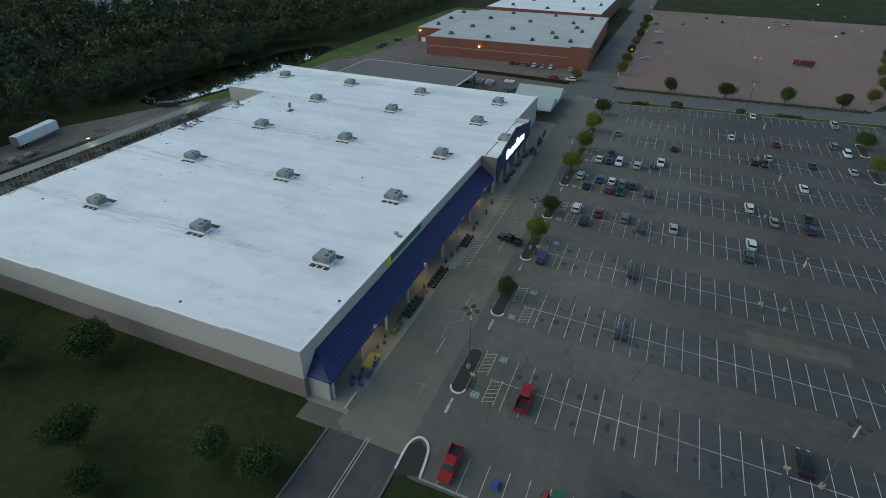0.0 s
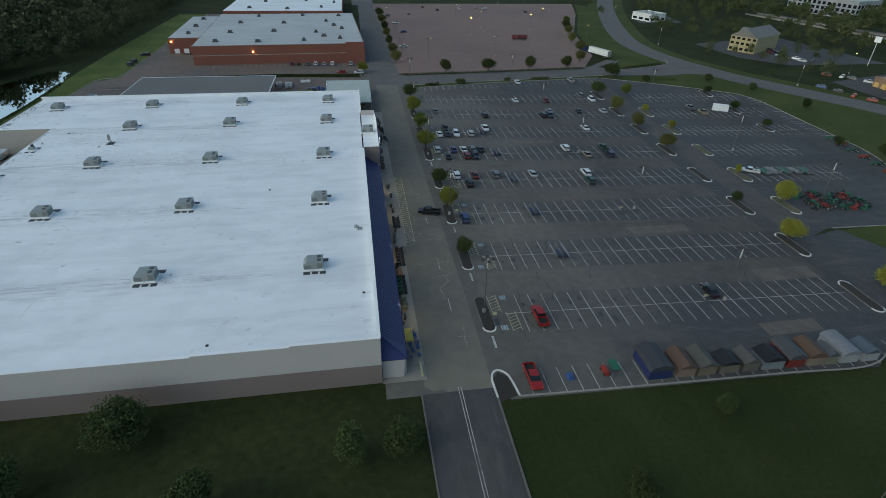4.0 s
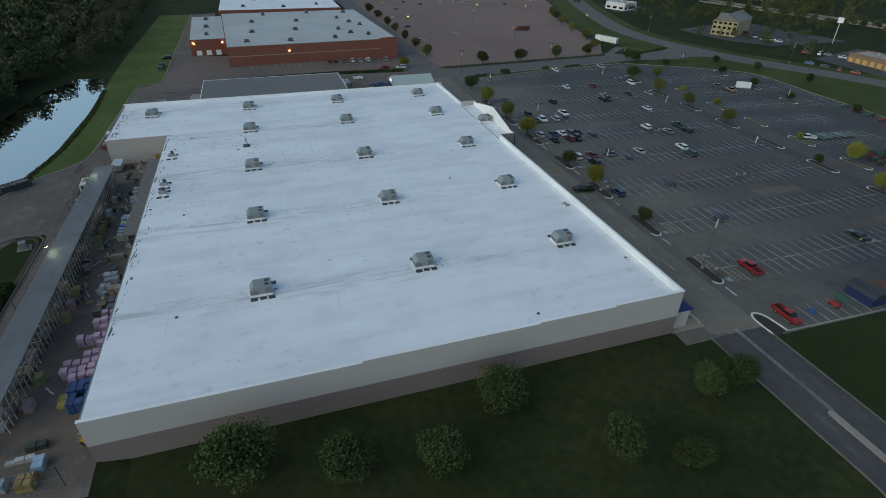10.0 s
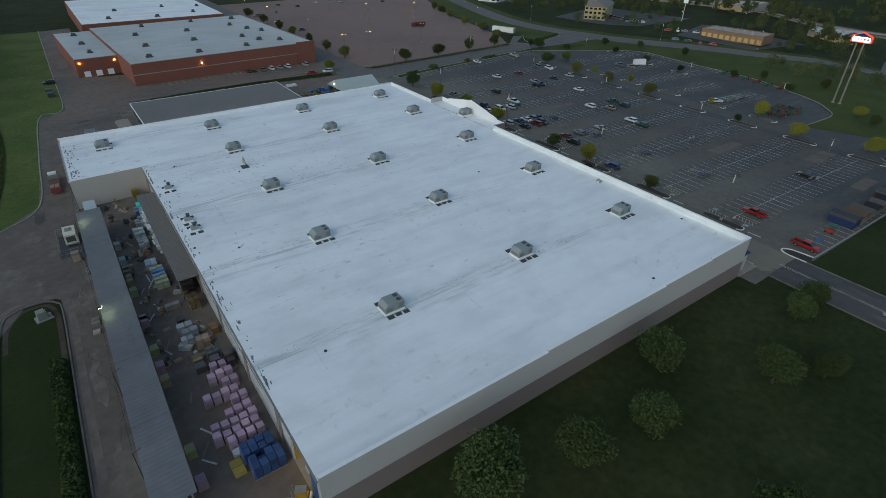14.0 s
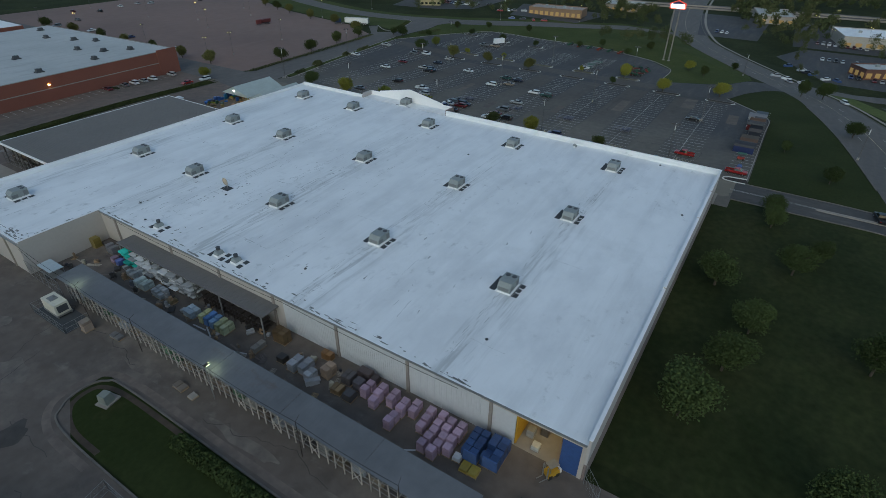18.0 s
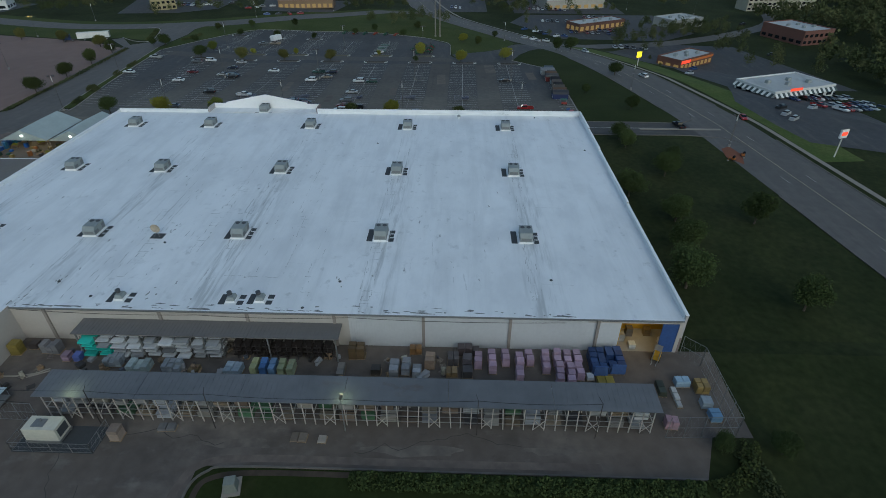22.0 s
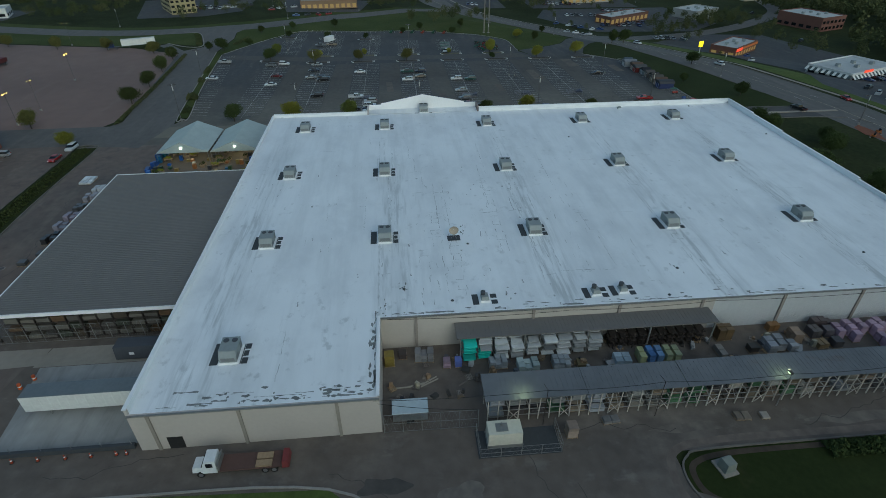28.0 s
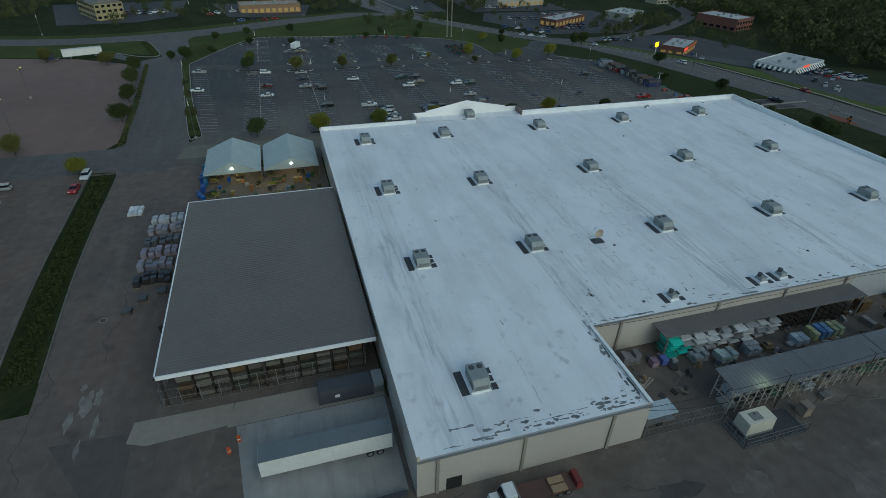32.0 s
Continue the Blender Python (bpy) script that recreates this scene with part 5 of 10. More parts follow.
def shell(prof, w, inset=0.1):
    """A car body: a side profile with rounded flanks."""
    g = Geo()
    k = len(prof)
    cy = sum(p[0] for p in prof) / k
    for x, s in ((-w, 0.96), (-w + inset, 1.0), (w - inset, 1.0), (w, 0.96)):
        g.v += [(x, cy + (y - cy) * s, z if s == 1.0 else 0.62 + (z - 0.62) * 0.88) for y, z in prof]
    g.f += [tuple(k - 1 - i for i in range(k)), tuple(3 * k + i for i in range(k))]
    for r in range(3):
        g.f += [(r * k + i, r * k + (i + 1) % k, (r + 1) * k + (i + 1) % k, (r + 1) * k + i) for i in range(k)]
    return g


WHEEL = None


def wheel_meshes(r):
    g = Geo()
    for x in (-0.11, 0.11):
        g.v += [(x, r * math.cos(i * math.pi / 7), r * math.sin(i * math.pi / 7)) for i in range(14)]
    g.f = [tuple(13 - i for i in range(14)), tuple(14 + i for i in range(14))] + [(i, (i + 1) % 14, 14 + (i + 1) % 14, 14 + i) for i in range(14)]
    t = g.mesh("tyre", RUBBER)
    g = Geo()
    for x in (-0.12, 0.12):
        g.v += [(x, r * 0.62 * math.cos(i * math.pi / 5), r * 0.62 * math.sin(i * math.pi / 5)) for i in range(10)]
    g.f = [tuple(9 - i for i in range(10)), tuple(10 + i for i in range(10))] + [(i, (i + 1) % 10, 10 + (i + 1) % 10, 10 + i) for i in range(10)]
    return t, g.mesh("rim", RIM)


TYRE, RIMM = wheel_meshes(0.33)
TYREB, RIMB = wheel_meshes(0.48)


def wheels(u, ys, w, big=False):
    for y in ys:
        for s in (-1, 1):
            wh = part("wheel", TYREB if big else TYRE, None, u)
            wh.location = (s * w, y, 0.48 if big else 0.33)
            part("rim", RIMB if big else RIMM, None, wh)


def lights(u, yf, yr, w, z):
    for s in (-1, 1):
        part("headlight", Geo().box(s * w - 0.2, s * w + 0.2, yf - 0.12, yf + 0.03, z - 0.08, z + 0.08), HEADL, u)
        part("tail_light", Geo().box(s * w - 0.16, s * w + 0.16, yr - 0.03, yr + 0.1, z, z + 0.2), TAILL, u)


def car(kind):
    u = thing("car", (0, 0, 0), "parked car", "car", "parked cars")
    if kind == "sedan":
        part("body", shell([(-2.3, 0.3), (2.3, 0.3), (2.38, 0.55), (2.2, 0.74), (1.05, 0.92), (-1.55, 0.95), (-2.3, 0.9), (-2.38, 0.6)], 0.9), CARP, u)
        part("cabin_glass", frustum(Geo(), -1.75, 1.15, 0.8, 0.9, -1.05, 0.25, 0.62, 1.36), GLASS, u)
        part("roof", frustum(Geo(), -1.12, 0.32, 0.66, 1.34, -1.0, 0.2, 0.56, 1.43), CARP, u)
        lights(u, 2.3, -2.32, 0.62, 0.66)
        wheels(u, (-1.4, 1.42), 0.8)
    elif kind == "suv":
        part("body", shell([(-2.25, 0.35), (2.25, 0.35), (2.33, 0.7), (2.15, 0.95), (1.0, 1.08), (-2.2, 1.1), (-2.32, 0.7)], 0.95), CARP, u)
        part("cabin_glass", frustum(Geo(), -2.2, 1.15, 0.86, 1.05, -1.95, 0.4, 0.7, 1.62), GLASS, u)
        part("roof", frustum(Geo(), -2.02, 0.45, 0.74, 1.6, -1.9, 0.35, 0.64, 1.72), CARP, u)
        lights(u, 2.26, -2.3, 0.66, 0.78)
        wheels(u, (-1.35, 1.42), 0.84)
    else:
        part("body", shell([(-2.85, 0.45), (2.7, 0.45), (2.78, 0.75), (2.65, 1.02), (1.35, 1.12), (-0.75, 1.12), (-0.75, 0.66), (-2.85, 0.66)], 0.96), CARP, u)
        g = Geo()
        for s in (-1, 1):
            g.box(s * 0.92 - 0.05, s * 0.92 + 0.05, -2.85, -0.75, 0.64, 1.12)
        g.box(-0.97, 0.97, -2.87, -2.78, 0.64, 1.12)
        part("bed", g, CARP, u)
        part("bed_liner", Geo().box(-0.86, 0.86, -2.77, -0.8, 0.62, 0.7), RUBBER, u)
        part("cabin_glass", frustum(Geo(), -0.75, 1.5, 0.86, 1.08, -0.62, 0.75, 0.7, 1.68), GLASS, u)
        part("roof", frustum(Geo(), -0.68, 0.8, 0.74, 1.66, -0.55, 0.7, 0.64, 1.78), CARP, u)
        lights(u, 2.68, -2.86, 0.68, 0.84)
        wheels(u, (-1.75, 1.75), 0.85)
    return u


COLS = {"white": (0.62, 0.63, 0.63), "silver": (0.36, 0.37, 0.37), "grey": (0.13, 0.14, 0.15), "black": (0.018, 0.018, 0.02), "blue": (0.03, 0.05, 0.13), "red": (0.30, 0.02, 0.02), "maroon": (0.12, 0.02, 0.025), "green": (0.03, 0.07, 0.06), "tan": (0.24, 0.2, 0.15), "darkblue": (0.02, 0.028, 0.05)}
WORD = {"sedan": "sedan", "suv": "sport utility vehicle", "pickup": "pickup truck"}
PROTO = {}


def park(kind, colour, x, y, turn=0.0, where="in a painted stall"):
    if kind not in PROTO:
        u = PROTO[kind] = car(kind)
        u.matrix_basis = rest(x, y, 0.07, turn)
    else:
        u = copy_thing(PROTO[kind], rest(x, y, 0.07, turn))
    tagged(u, f"{colour} {WORD[kind]} parked {where}")
    for c in u.children:
        if c.name.split(".")[0] in ("body", "roof", "bed"):
            c.color = (*COLS[colour], 1)
    return u


PARKED = [("sedan", "white", 34.3, 219.8, 0), ("pickup", "silver", 60.3, 221, 0), ("sedan", "white", 26.5, 195.2, 0), ("sedan", "maroon", 39.8, 195.2, 0), ("suv", "grey", 57, 200.6, 0), ("suv", "white", 60, 195.2, 180),
          ("sedan", "darkblue", 48.3, 180.6, 0), ("suv", "black", 32, 175.1, 0), ("sedan", "silver", 36.3, 180.6, 0), ("suv", "darkblue", 34.8, 175.1, 180), ("sedan", "silver", 59, 180.6, 0), ("sedan", "grey", -9, 180.6, 0), ("suv", "black", 9, 175.1, 0),
          ("sedan", "white", 43.4, 160.7, 0), ("suv", "black", -8.5, 160.7, 180), ("sedan", "darkblue", -8.5, 155.2, 0), ("sedan", "white", -11.4, 155.2, 0), ("suv", "white", -5.6, 155.2, 180), ("suv", "silver", -0.5, 155.2, 0), ("pickup", "white", 5.8, 160.5, 180),
          ("suv", "silver", -14.3, 140.6, 0), ("sedan", "blue", -9, 140.7, 0), ("sedan", "white", -5.8, 140.7, 0), ("suv", "grey", -3, 140.7, 0), ("sedan", "black", -0.2, 140.7, 0), ("sedan", "black", -11.7, 135.2, 0), ("suv", "maroon", -5.8, 135.2, 0), ("suv", "darkblue", -3, 135.2, 180),
          ("suv", "white", 28.4, 140.7, 0), ("sedan", "tan", 33.6, 135.2, 0), ("pickup", "green", 41.6, 140.5, 0), ("suv", "darkblue", 41.4, 134.8, 0),
          ("suv", "white", -11.7, 120.7, 0), ("sedan", "maroon", -6.3, 120.7, 0), ("suv", "black", -8.9, 115.2, 0), ("suv", "grey", -0.2, 120.7, 0), ("sedan", "silver", 11, 120.7, 0), ("suv", "white", 27.6, 120.8, 0), ("suv", "green", 26.6, 115.2, 0),
          ("suv", "blue", -14.2, 95.0, 0), ("pickup", "red", -7.5, 56.2, 0), ("pickup", "red", -13.5, 41.2, 180), ("sedan", "black", 30.3, 60.9, 0)]
for kd, cl, x, y, t in PARKED:
    park(kd, cl, x, y, t)
park("pickup", "black", -22.5, 99, 75, "askew in the lane")
for i, (x, cl) in enumerate(((-49, "white"), (-53, "silver"), (-57, "white"), (-61, "grey"), (-40, "silver"), (-68, "maroon"))):
    park("sedan" if i % 2 else "suv", cl, x, 258.6 + (x + 33) * 0.047, 0, "beside the brick store")
for kd, cl, x, y, t in (("sedan", "silver", -10, 300, 90), ("sedan", "grey", 5, 420, 0), ("suv", "black", 30, 440, 0), ("sedan", "white", -8, 380, 90), ("sedan", "maroon", 20, 455, 0), ("suv", "silver", 70, 445, 90), ("sedan", "black", 100, 430, 0), ("sedan", "blue", -6, 345, 90), ("sedan", "white", 50, 450, 0), ("suv", "grey", -12, 410, 90), ("sedan", "silver", 64, 452, 0)):
    park(kd, cl, x, y, t, "in the reddish neighbouring lot")


# yellow cart-return frames and the carts beside them
def cart_corral(x, y):
    u = thing("cart_return", (x, y, gz(x, y) + 0.05), "dark steel cart-return frame with a yellow sign", "cart return", "cart returns")
    for s in (-1, 1):
        part("rail", Geo().bar((s * 0.6, -0.8, 0.9), (s * 0.6, 0.8, 0.9), 0.05), POLE, u)
        for yy in (-0.8, 0.8):
            part("post", Geo().bar((s * 0.6, yy, 0), (s * 0.6, yy, 0.95), 0.05), POLE, u)
    part("sign_plate", Geo().box(-0.4, 0.4, 0.76, 0.84, 1.0, 1.6), YPAINT, u)
    part("foot", Geo().box(-0.7, 0.7, -0.9, 0.9, 0, 0.02), PATCH, u)


for x, y in ((27.5, 96.0), (27.6, 57.6), (-16.0, 56.0), (-15.8, 97), (27.5, 137), (33, 176)):
    cart_corral(x, y)


def cart_row(x, y, n, turn=0):
    u = thing("shopping_carts", (x, y, gz(x, y) + 0.06), "row of nested dark wire shopping carts", "shopping cart", "carts in the lot", turn=turn)
    for i in range(n):
        c = part("cart", Geo().box(-0.28, 0.28, i * 0.4 - 0.35, i * 0.4 + 0.35, 0.5, 0.95, -0.04).box(-0.22, 0.22, i * 0.4 - 0.4, i * 0.4 + 0.3, 0.12, 0.2), MATS["weathered_steel"], u)
        part("handle", Geo().bar((-0.28, i * 0.4 - 0.42, 1.0), (0.28, i * 0.4 - 0.42, 1.0), 0.04), NAVYW, c)
        part("castors", Geo().box(-0.24, -0.18, i * 0.4 - 0.3, i * 0.4 + 0.25, 0, 0.12).box(0.18, 0.24, i * 0.4 - 0.3, i * 0.4 + 0.25, 0, 0.12), RUBBER, c)


for x, y, n, t in ((-30.4, 157, 14, 0), (-29.6, 150, 10, 10), (-31.2, 150, 12, 0)):
    cart_row(x, y, n, t)


def pipe_corral(x, y, n):
    u = thing("cart_corral", (x, y, gz(x, y) + 0.06), "pale pipe-rail cart corral with nested carts", "cart return", "pipe corrals in the lot")
    for sx in (-1.35, 0.0, 1.35):
        for z in (0.45, 0.95):
            part("rail", Geo().bar((sx, -2.7, z), (sx, 2.7, z), 0.08), PIPE, u)
        for yy in (-2.7, 0.0, 2.7):
            part("post", Geo().bar((sx, yy, 0), (sx, yy, 1.05), 0.09), PIPE, u)
    for sx, m in ((-0.68, n), (0.68, n - 3)):
        row = part("cart_file", Geo().box(-0.01 + sx, 0.01 + sx, -2.3, -2.3 + 0.34 * m, 0.12, 0.16), STEEL, u, "file of nested blue-handled carts")
        for i in range(m):
            yy = -2.3 + i * 0.34
            part("cart", Geo().box(sx - 0.28, sx + 0.28, yy - 0.3, yy + 0.03, 0.5, 0.95, -0.04).box(sx - 0.22, sx + 0.22, yy - 0.3, yy + 0.25, 0.12, 0.18).bar((sx - 0.29, yy - 0.34, 1.0), (sx + 0.29, yy - 0.34, 1.0), 0.06), CARTB, row)


PIPE = mat("pale_galvanised_pipe", (0.22, 0.225, 0.26), 0.5, metal=0.3, var=0.15)
CARTB = mat("blue_grey_cart", (0.07, 0.08, 0.12), 0.5, metal=0.3, var=0.3)
for k, n in ((1, 7), (2, 9), (3, 5), (4, 8), (5, 6)):
    pipe_corral(4.2, rowy(k) + 0.3, n)

# goods along the store front
rs = random.Random(21)


def pallet_load(x, y, w, l, h, colour, label, category, name="pallet_stack", group="", z=0.0, turn=0.0, wrap=True, tiers=2, zb=None):
    u = thing(name, (x, y, (gz(x, y) + z) if zb is None else zb), label, category, group, turn=turn)
    g = Geo()
    for i in range(3):
        g.box(-w / 2, w / 2, -l / 2 + i * (l - 0.12) / 2, -l / 2 + i * (l - 0.12) / 2 + 0.12, 0, 0.1)
    g.box(-w / 2, w / 2, -l / 2, l / 2, 0.1, 0.13)
    part("pallet", g, WOOD, u)
    hh = h / tiers
    for i in range(tiers):
        nx, ny = max(1, round(w / 1.1)), max(1, round(l / 1.1))
        for p in range(nx):
            for q in range(ny):
                if i == tiers - 1 and i and nx * ny > 2 and rs.random() < 0.15:
                    continue
                x0, y0 = -w / 2 + 0.03 + p * (w - 0.06) / nx, -l / 2 + 0.03 + q * (l - 0.06) / ny
                a, o = rs.uniform(0.0, 0.06), rs.uniform(0.0, 0.06)
                top = hh * (rs.uniform(0.75, 1.0) if i == tiers - 1 else 0.985)
                b = part("load", Geo().box(x0 + a, x0 + (w - 0.06) / nx - 0.015, y0 + o, y0 + (l - 0.06) / ny - 0.015, 0.134 + i * hh, 0.13 + i * hh + top, 0.035), GOODSW if wrap else GOODS, u)
                k = rs.uniform(0.7, 1.15)
                b.color = (min(1, colour[0] * k), min(1, colour[1] * k), min(1, colour[2] * k), 1)
    return u


def patio_chair(x, y, turn):
    u = thing("patio_chair", (x, y, gz(x, y) + 0.16), "dark blue metal patio chair on the walk", "chair", "patio chairs", turn=turn)
    part("seat", Geo().box(-0.3, 0.3, -0.3, 0.3, 0.4, 0.46), BLUECH, u)
    part("backrest", Geo().bar((0, 0.3, 0.46), (0, 0.46, 1.0), 0.58, 0.05), BLUECH, u)
    part("arm_frame", Geo().box(-0.34, -0.29, -0.3, 0.34, 0.6, 0.65).box(0.29, 0.34, -0.3, 0.34, 0.6, 0.65), BLUECH, u)
    part("legs", Geo().box(-0.32, -0.27, -0.3, -0.25, 0, 0.6).box(0.27, 0.32, -0.3, -0.25, 0, 0.6).box(-0.32, -0.27, 0.25, 0.3, 0, 0.6).box(0.27, 0.32, 0.25, 0.3, 0, 0.6), STEEL, u)


def ride_mower(x, y, colour, turn):
    u = thing("riding_mower", (x, y, gz(x, y) + 0.16), "dark riding mower lined up on the walk", "lawn mower", "mowers on the walk", turn=turn)
    for nm, gq in (("hood", Geo().box(-0.28, 0.28, 0.2, 0.95, 0.35, 0.85, 0.06)), ("mower_deck", Geo().box(-0.55, 0.55, -0.4, 0.4, 0.12, 0.32, 0.05)), ("seat", Geo().box(-0.25, 0.25, -0.65, -0.2, 0.55, 0.7, 0.04).box(-0.25, 0.25, -0.75, -0.62, 0.6, 1.05))):
        b = part(nm, gq, ANYC, u)
        b.color = (*colour, 1) if nm != "seat" else (0.03, 0.03, 0.03, 1)
    for sx in (-0.42, 0.42):
        for yy, r in ((-0.55, 0.27), (0.7, 0.2)):
            w = part("wheel", Geo().tube(0, 0, -0.1, 0.1, r, seg=10), RUBBER, u)
            w.matrix_basis = pose(sx, yy, r, 0, 90, 0)


def planter(x, y, seed, leaf):
    rp = random.Random(seed)
    u = thing("potted_plant", (x, y, gz(x, y) + 0.16), "potted shrub standing on the store walk", "plant", "plants on the walk")
    part("pot", Geo().tube(0, 0, 0, 0.45, 0.2, 0.28, seg=10), MATS["bare_pot"], u)
    gq = Geo()
    for q in range(60):
        a, r, h, d = rp.uniform(0, 6.28), rp.uniform(0, 0.5), rp.uniform(0.4, 1.3), rp.uniform(0.06, 0.14)
        px, py = r * math.cos(a), r * math.sin(a)
        gq.quad((px - d, py, h), (px, py - d, h + d), (px + d, py, h), (px, py + d, h - d))
    part("foliage", gq, leaf, u)


mat("bare_pot", (0.14, 0.07, 0.045), 0.8)
BLUECH = mat("blue_painted_metal", (0.045, 0.075, 0.17), 0.5, metal=0.2, var=0.15)
for i, (x, y) in enumerate(((-31.0, 48.6), (-31.9, 49.5), (-31.0, 50.3), (-31.1, 51.6), (-32.2, 50.8), (-32.9, 49.4), (-31.2, 53.0), (-31.4, 54.4), (-32.4, 48.2))):
    patio_chair(x, y, rs.choice((80, 95, -90, 10)))
lum = thing("lumber_stack", (-32.3, 53.9, -0.65), "stack of yellow-painted timbers on the walk", "lumber")
for i in range(7):
    for q in range(2):
        part("timber", Geo().box(-0.85 + i * 0.24, -0.65 + i * 0.24, -1.7, 1.7 - 0.1 * (i % 3), 0.06 + q * 0.22, 0.26 + q * 0.22), mat("yellow_timber", (0.55, 0.45, 0.10), 0.7, var=0.25) if "yellow_timber" not in MATS else MATS["yellow_timber"], lum)
part("bearer", Geo().box(-0.9, 0.9, -1.2, -1.1, 0, 0.058).box(-0.9, 0.9, 1.1, 1.2, 0, 0.058), WOOD, lum)
for i in range(5):
    ride_mower(-32.0, 66.6 + i * 1.25, (0.025, 0.075, 0.04), 90 + rs.uniform(-8, 8))
for i in range(6):
    ride_mower(-31.4, 76.6 + i * 1.2, rs.choice(((0.03, 0.03, 0.03), (0.05, 0.02, 0.02))), 90 + rs.uniform(-8, 8))
for i in range(4):
    ride_mower(-31.0, 93.0 + i * 1.25, (0.03, 0.03, 0.035), 90 + rs.uniform(-8, 8))
FRONT = [(61.5, (0.14, 0.13, 0.08), "olive stacked benches on the walk", 3), (72.0, (0.26, 0.12, 0.05), "orange-brown display goods on the walk", 3), (73.6, (0.22, 0.16, 0.10), "tan display goods on the walk", 1), (128, (0.10, 0.05, 0.04), "flowering plants on racks at the entrance", 3), (133, (0.06, 0.07, 0.04), "plants on racks at the entrance", 3), (140, (0.10, 0.06, 0.05), "plants on racks at the entrance", 3), (147, (0.05, 0.06, 0.04), "plants on racks at the entrance", 3)]
for y, c, lb, m in FRONT:
    for i in range(m):
        pallet_load(-32.2 + 0.2 * rs.random(), y + i * 1.15, 1.1, 1.0, rs.uniform(0.5, 0.9), c, lb, "merchandise", name="display_stack", z=0.15, wrap=False, turn=rs.uniform(-6, 6), group="front display goods")
for i, (x, y) in enumerate(((-32.9, 57.2), (-32.4, 58.6), (-33.0, 60.0), (-32.7, 65.2), (-32.6, 75.4), (-32.2, 85.5), (-32.0, 88.0), (-31.6, 90.6), (-31.4, 100.2), (-31.6, 103.0), (-31.2, 108.8), (-31.6, 114.4), (-31.0, 160.0), (-31.4, 163.0), (-31.0, 166.5), (-31.3, 170.0))):
    planter(x, y, i, LEAF if i % 3 else LEAFB)
bench = thing("bollard_bench", (-31.0, 45.4, -0.65), "low yellow wooden barrier by the corner", "barrier")
part("rail", Geo().box(-0.15, 0.15, -1.6, 1.6, 0.3, 0.5), YPAINT, bench)
part("foot", Geo().box(-0.25, 0.25, -1.5, -1.3, 0, 0.3), YPAINT, bench)
part("foot", Geo().box(-0.25, 0.25, 1.3, 1.5, 0, 0.3), YPAINT, bench)


# garden sheds for sale along the lawn
def shed(x, y, w, d, wall, roof, style):
    u = thing("garden_shed", (x, y, gz(x, y) + 0.05), {"barn": "small display shed with a curved barn roof", "gable": "small display shed with a shingled gable roof", "arch": "pale carport shed with an arched roof"}[style], "shed", "display sheds for sale")
    h = 1.9
    body = part("wall", Geo().box(-w / 2, w / 2, 0, d, 0, h), ANYC, u)
    body.color = (wall[0] * 0.5, wall[1] * 0.52, wall[2] * 0.52, 1)
    if style == "gable":
        prof = [(-w / 2 - 0.15, h), (w / 2 + 0.15, h), (0, h + 0.9)]
    elif style == "barn":
        prof = [(-w / 2 - 0.12, h), (w / 2 + 0.12, h), (w / 2 - 0.15, h + 0.7), (0, h + 1.15), (-w / 2 + 0.15, h + 0.7)]
    else:
        prof = [(w / 2 * math.cos(a) * 1.05, h + 0.9 * math.sin(a)) for a in [math.pi * i / 8 for i in range(9)]]
    g = Geo()
    k = len(prof)
    g.v = [(a, -0.2, b) for a, b in prof] + [(a, d + 0.2, b) for a, b in prof]
    g.f = [tuple(i for i in range(k)), tuple(2 * k - 1 - i for i in range(k))] + [(k + i, k + (i + 1) % k, (i + 1) % k, i) for i in range(k)]
    r = part("roof", g, ANYC, u)
    r.color = (roof[0] * 0.36, roof[1] * 0.38, roof[2] * 0.4, 1)
    dr = part("door", Geo().box(-0.7, 0.7, d, d + 0.05, 0.1, 1.75), ANYC, u)
    dr.color = (*wall, 1)
    part("door_trim", Geo().box(-0.78, -0.7, d, d + 0.06, 0.1, 1.83).box(0.7, 0.78, d, d + 0.06, 0.1, 1.83), COPING, u)
    part("skid", Geo().box(-w / 2 + 0.2, -w / 2 + 0.4, 0, d, -0.12, 0).box(w / 2 - 0.4, w / 2 - 0.2, 0, d, -0.12, 0), WOOD, u)


for x, w, d, wall, roof, st in ((7.5, 3.9, 5.6, (0.02, 0.04, 0.16), (0.09, 0.09, 0.10), "barn"), (12.2, 3.2, 4.6, (0.34, 0.24, 0.18), (0.22, 0.12, 0.07), "gable"), (16.0, 3.2, 4.6, (0.27, 0.22, 0.15), (0.17, 0.15, 0.12), "gable"), (20.0, 3.6, 3.0, (0.26, 0.22, 0.17), (0.02, 0.02, 0.022), "gable"), (24.0, 2.9, 3.4, (0.22, 0.18, 0.15), (0.18, 0.15, 0.13), "gable"), (28.3, 4.0, 3.4, (0.30, 0.33, 0.34), (0.015, 0.015, 0.018), "gable"), (32.6, 3.2, 4.8, (0.26, 0.03, 0.025), (0.14, 0.14, 0.14), "barn"), (36.4, 3.2, 4.4, (0.38, 0.28, 0.22), (0.24, 0.13, 0.07), "barn"), (39.4, 2.4, 3.2, (0.32, 0.28, 0.2), (0.15, 0.15, 0.16), "gable"), (43.2, 3.6, 5.4, (0.5, 0.5, 0.5), (0.42, 0.42, 0.43), "arch"), (47.4, 3.2, 3.4, (0.5, 0.5, 0.5), (0.16, 0.2, 0.24), "gable")):
    shed(x, 39.0, w, d, wall, roof, st)
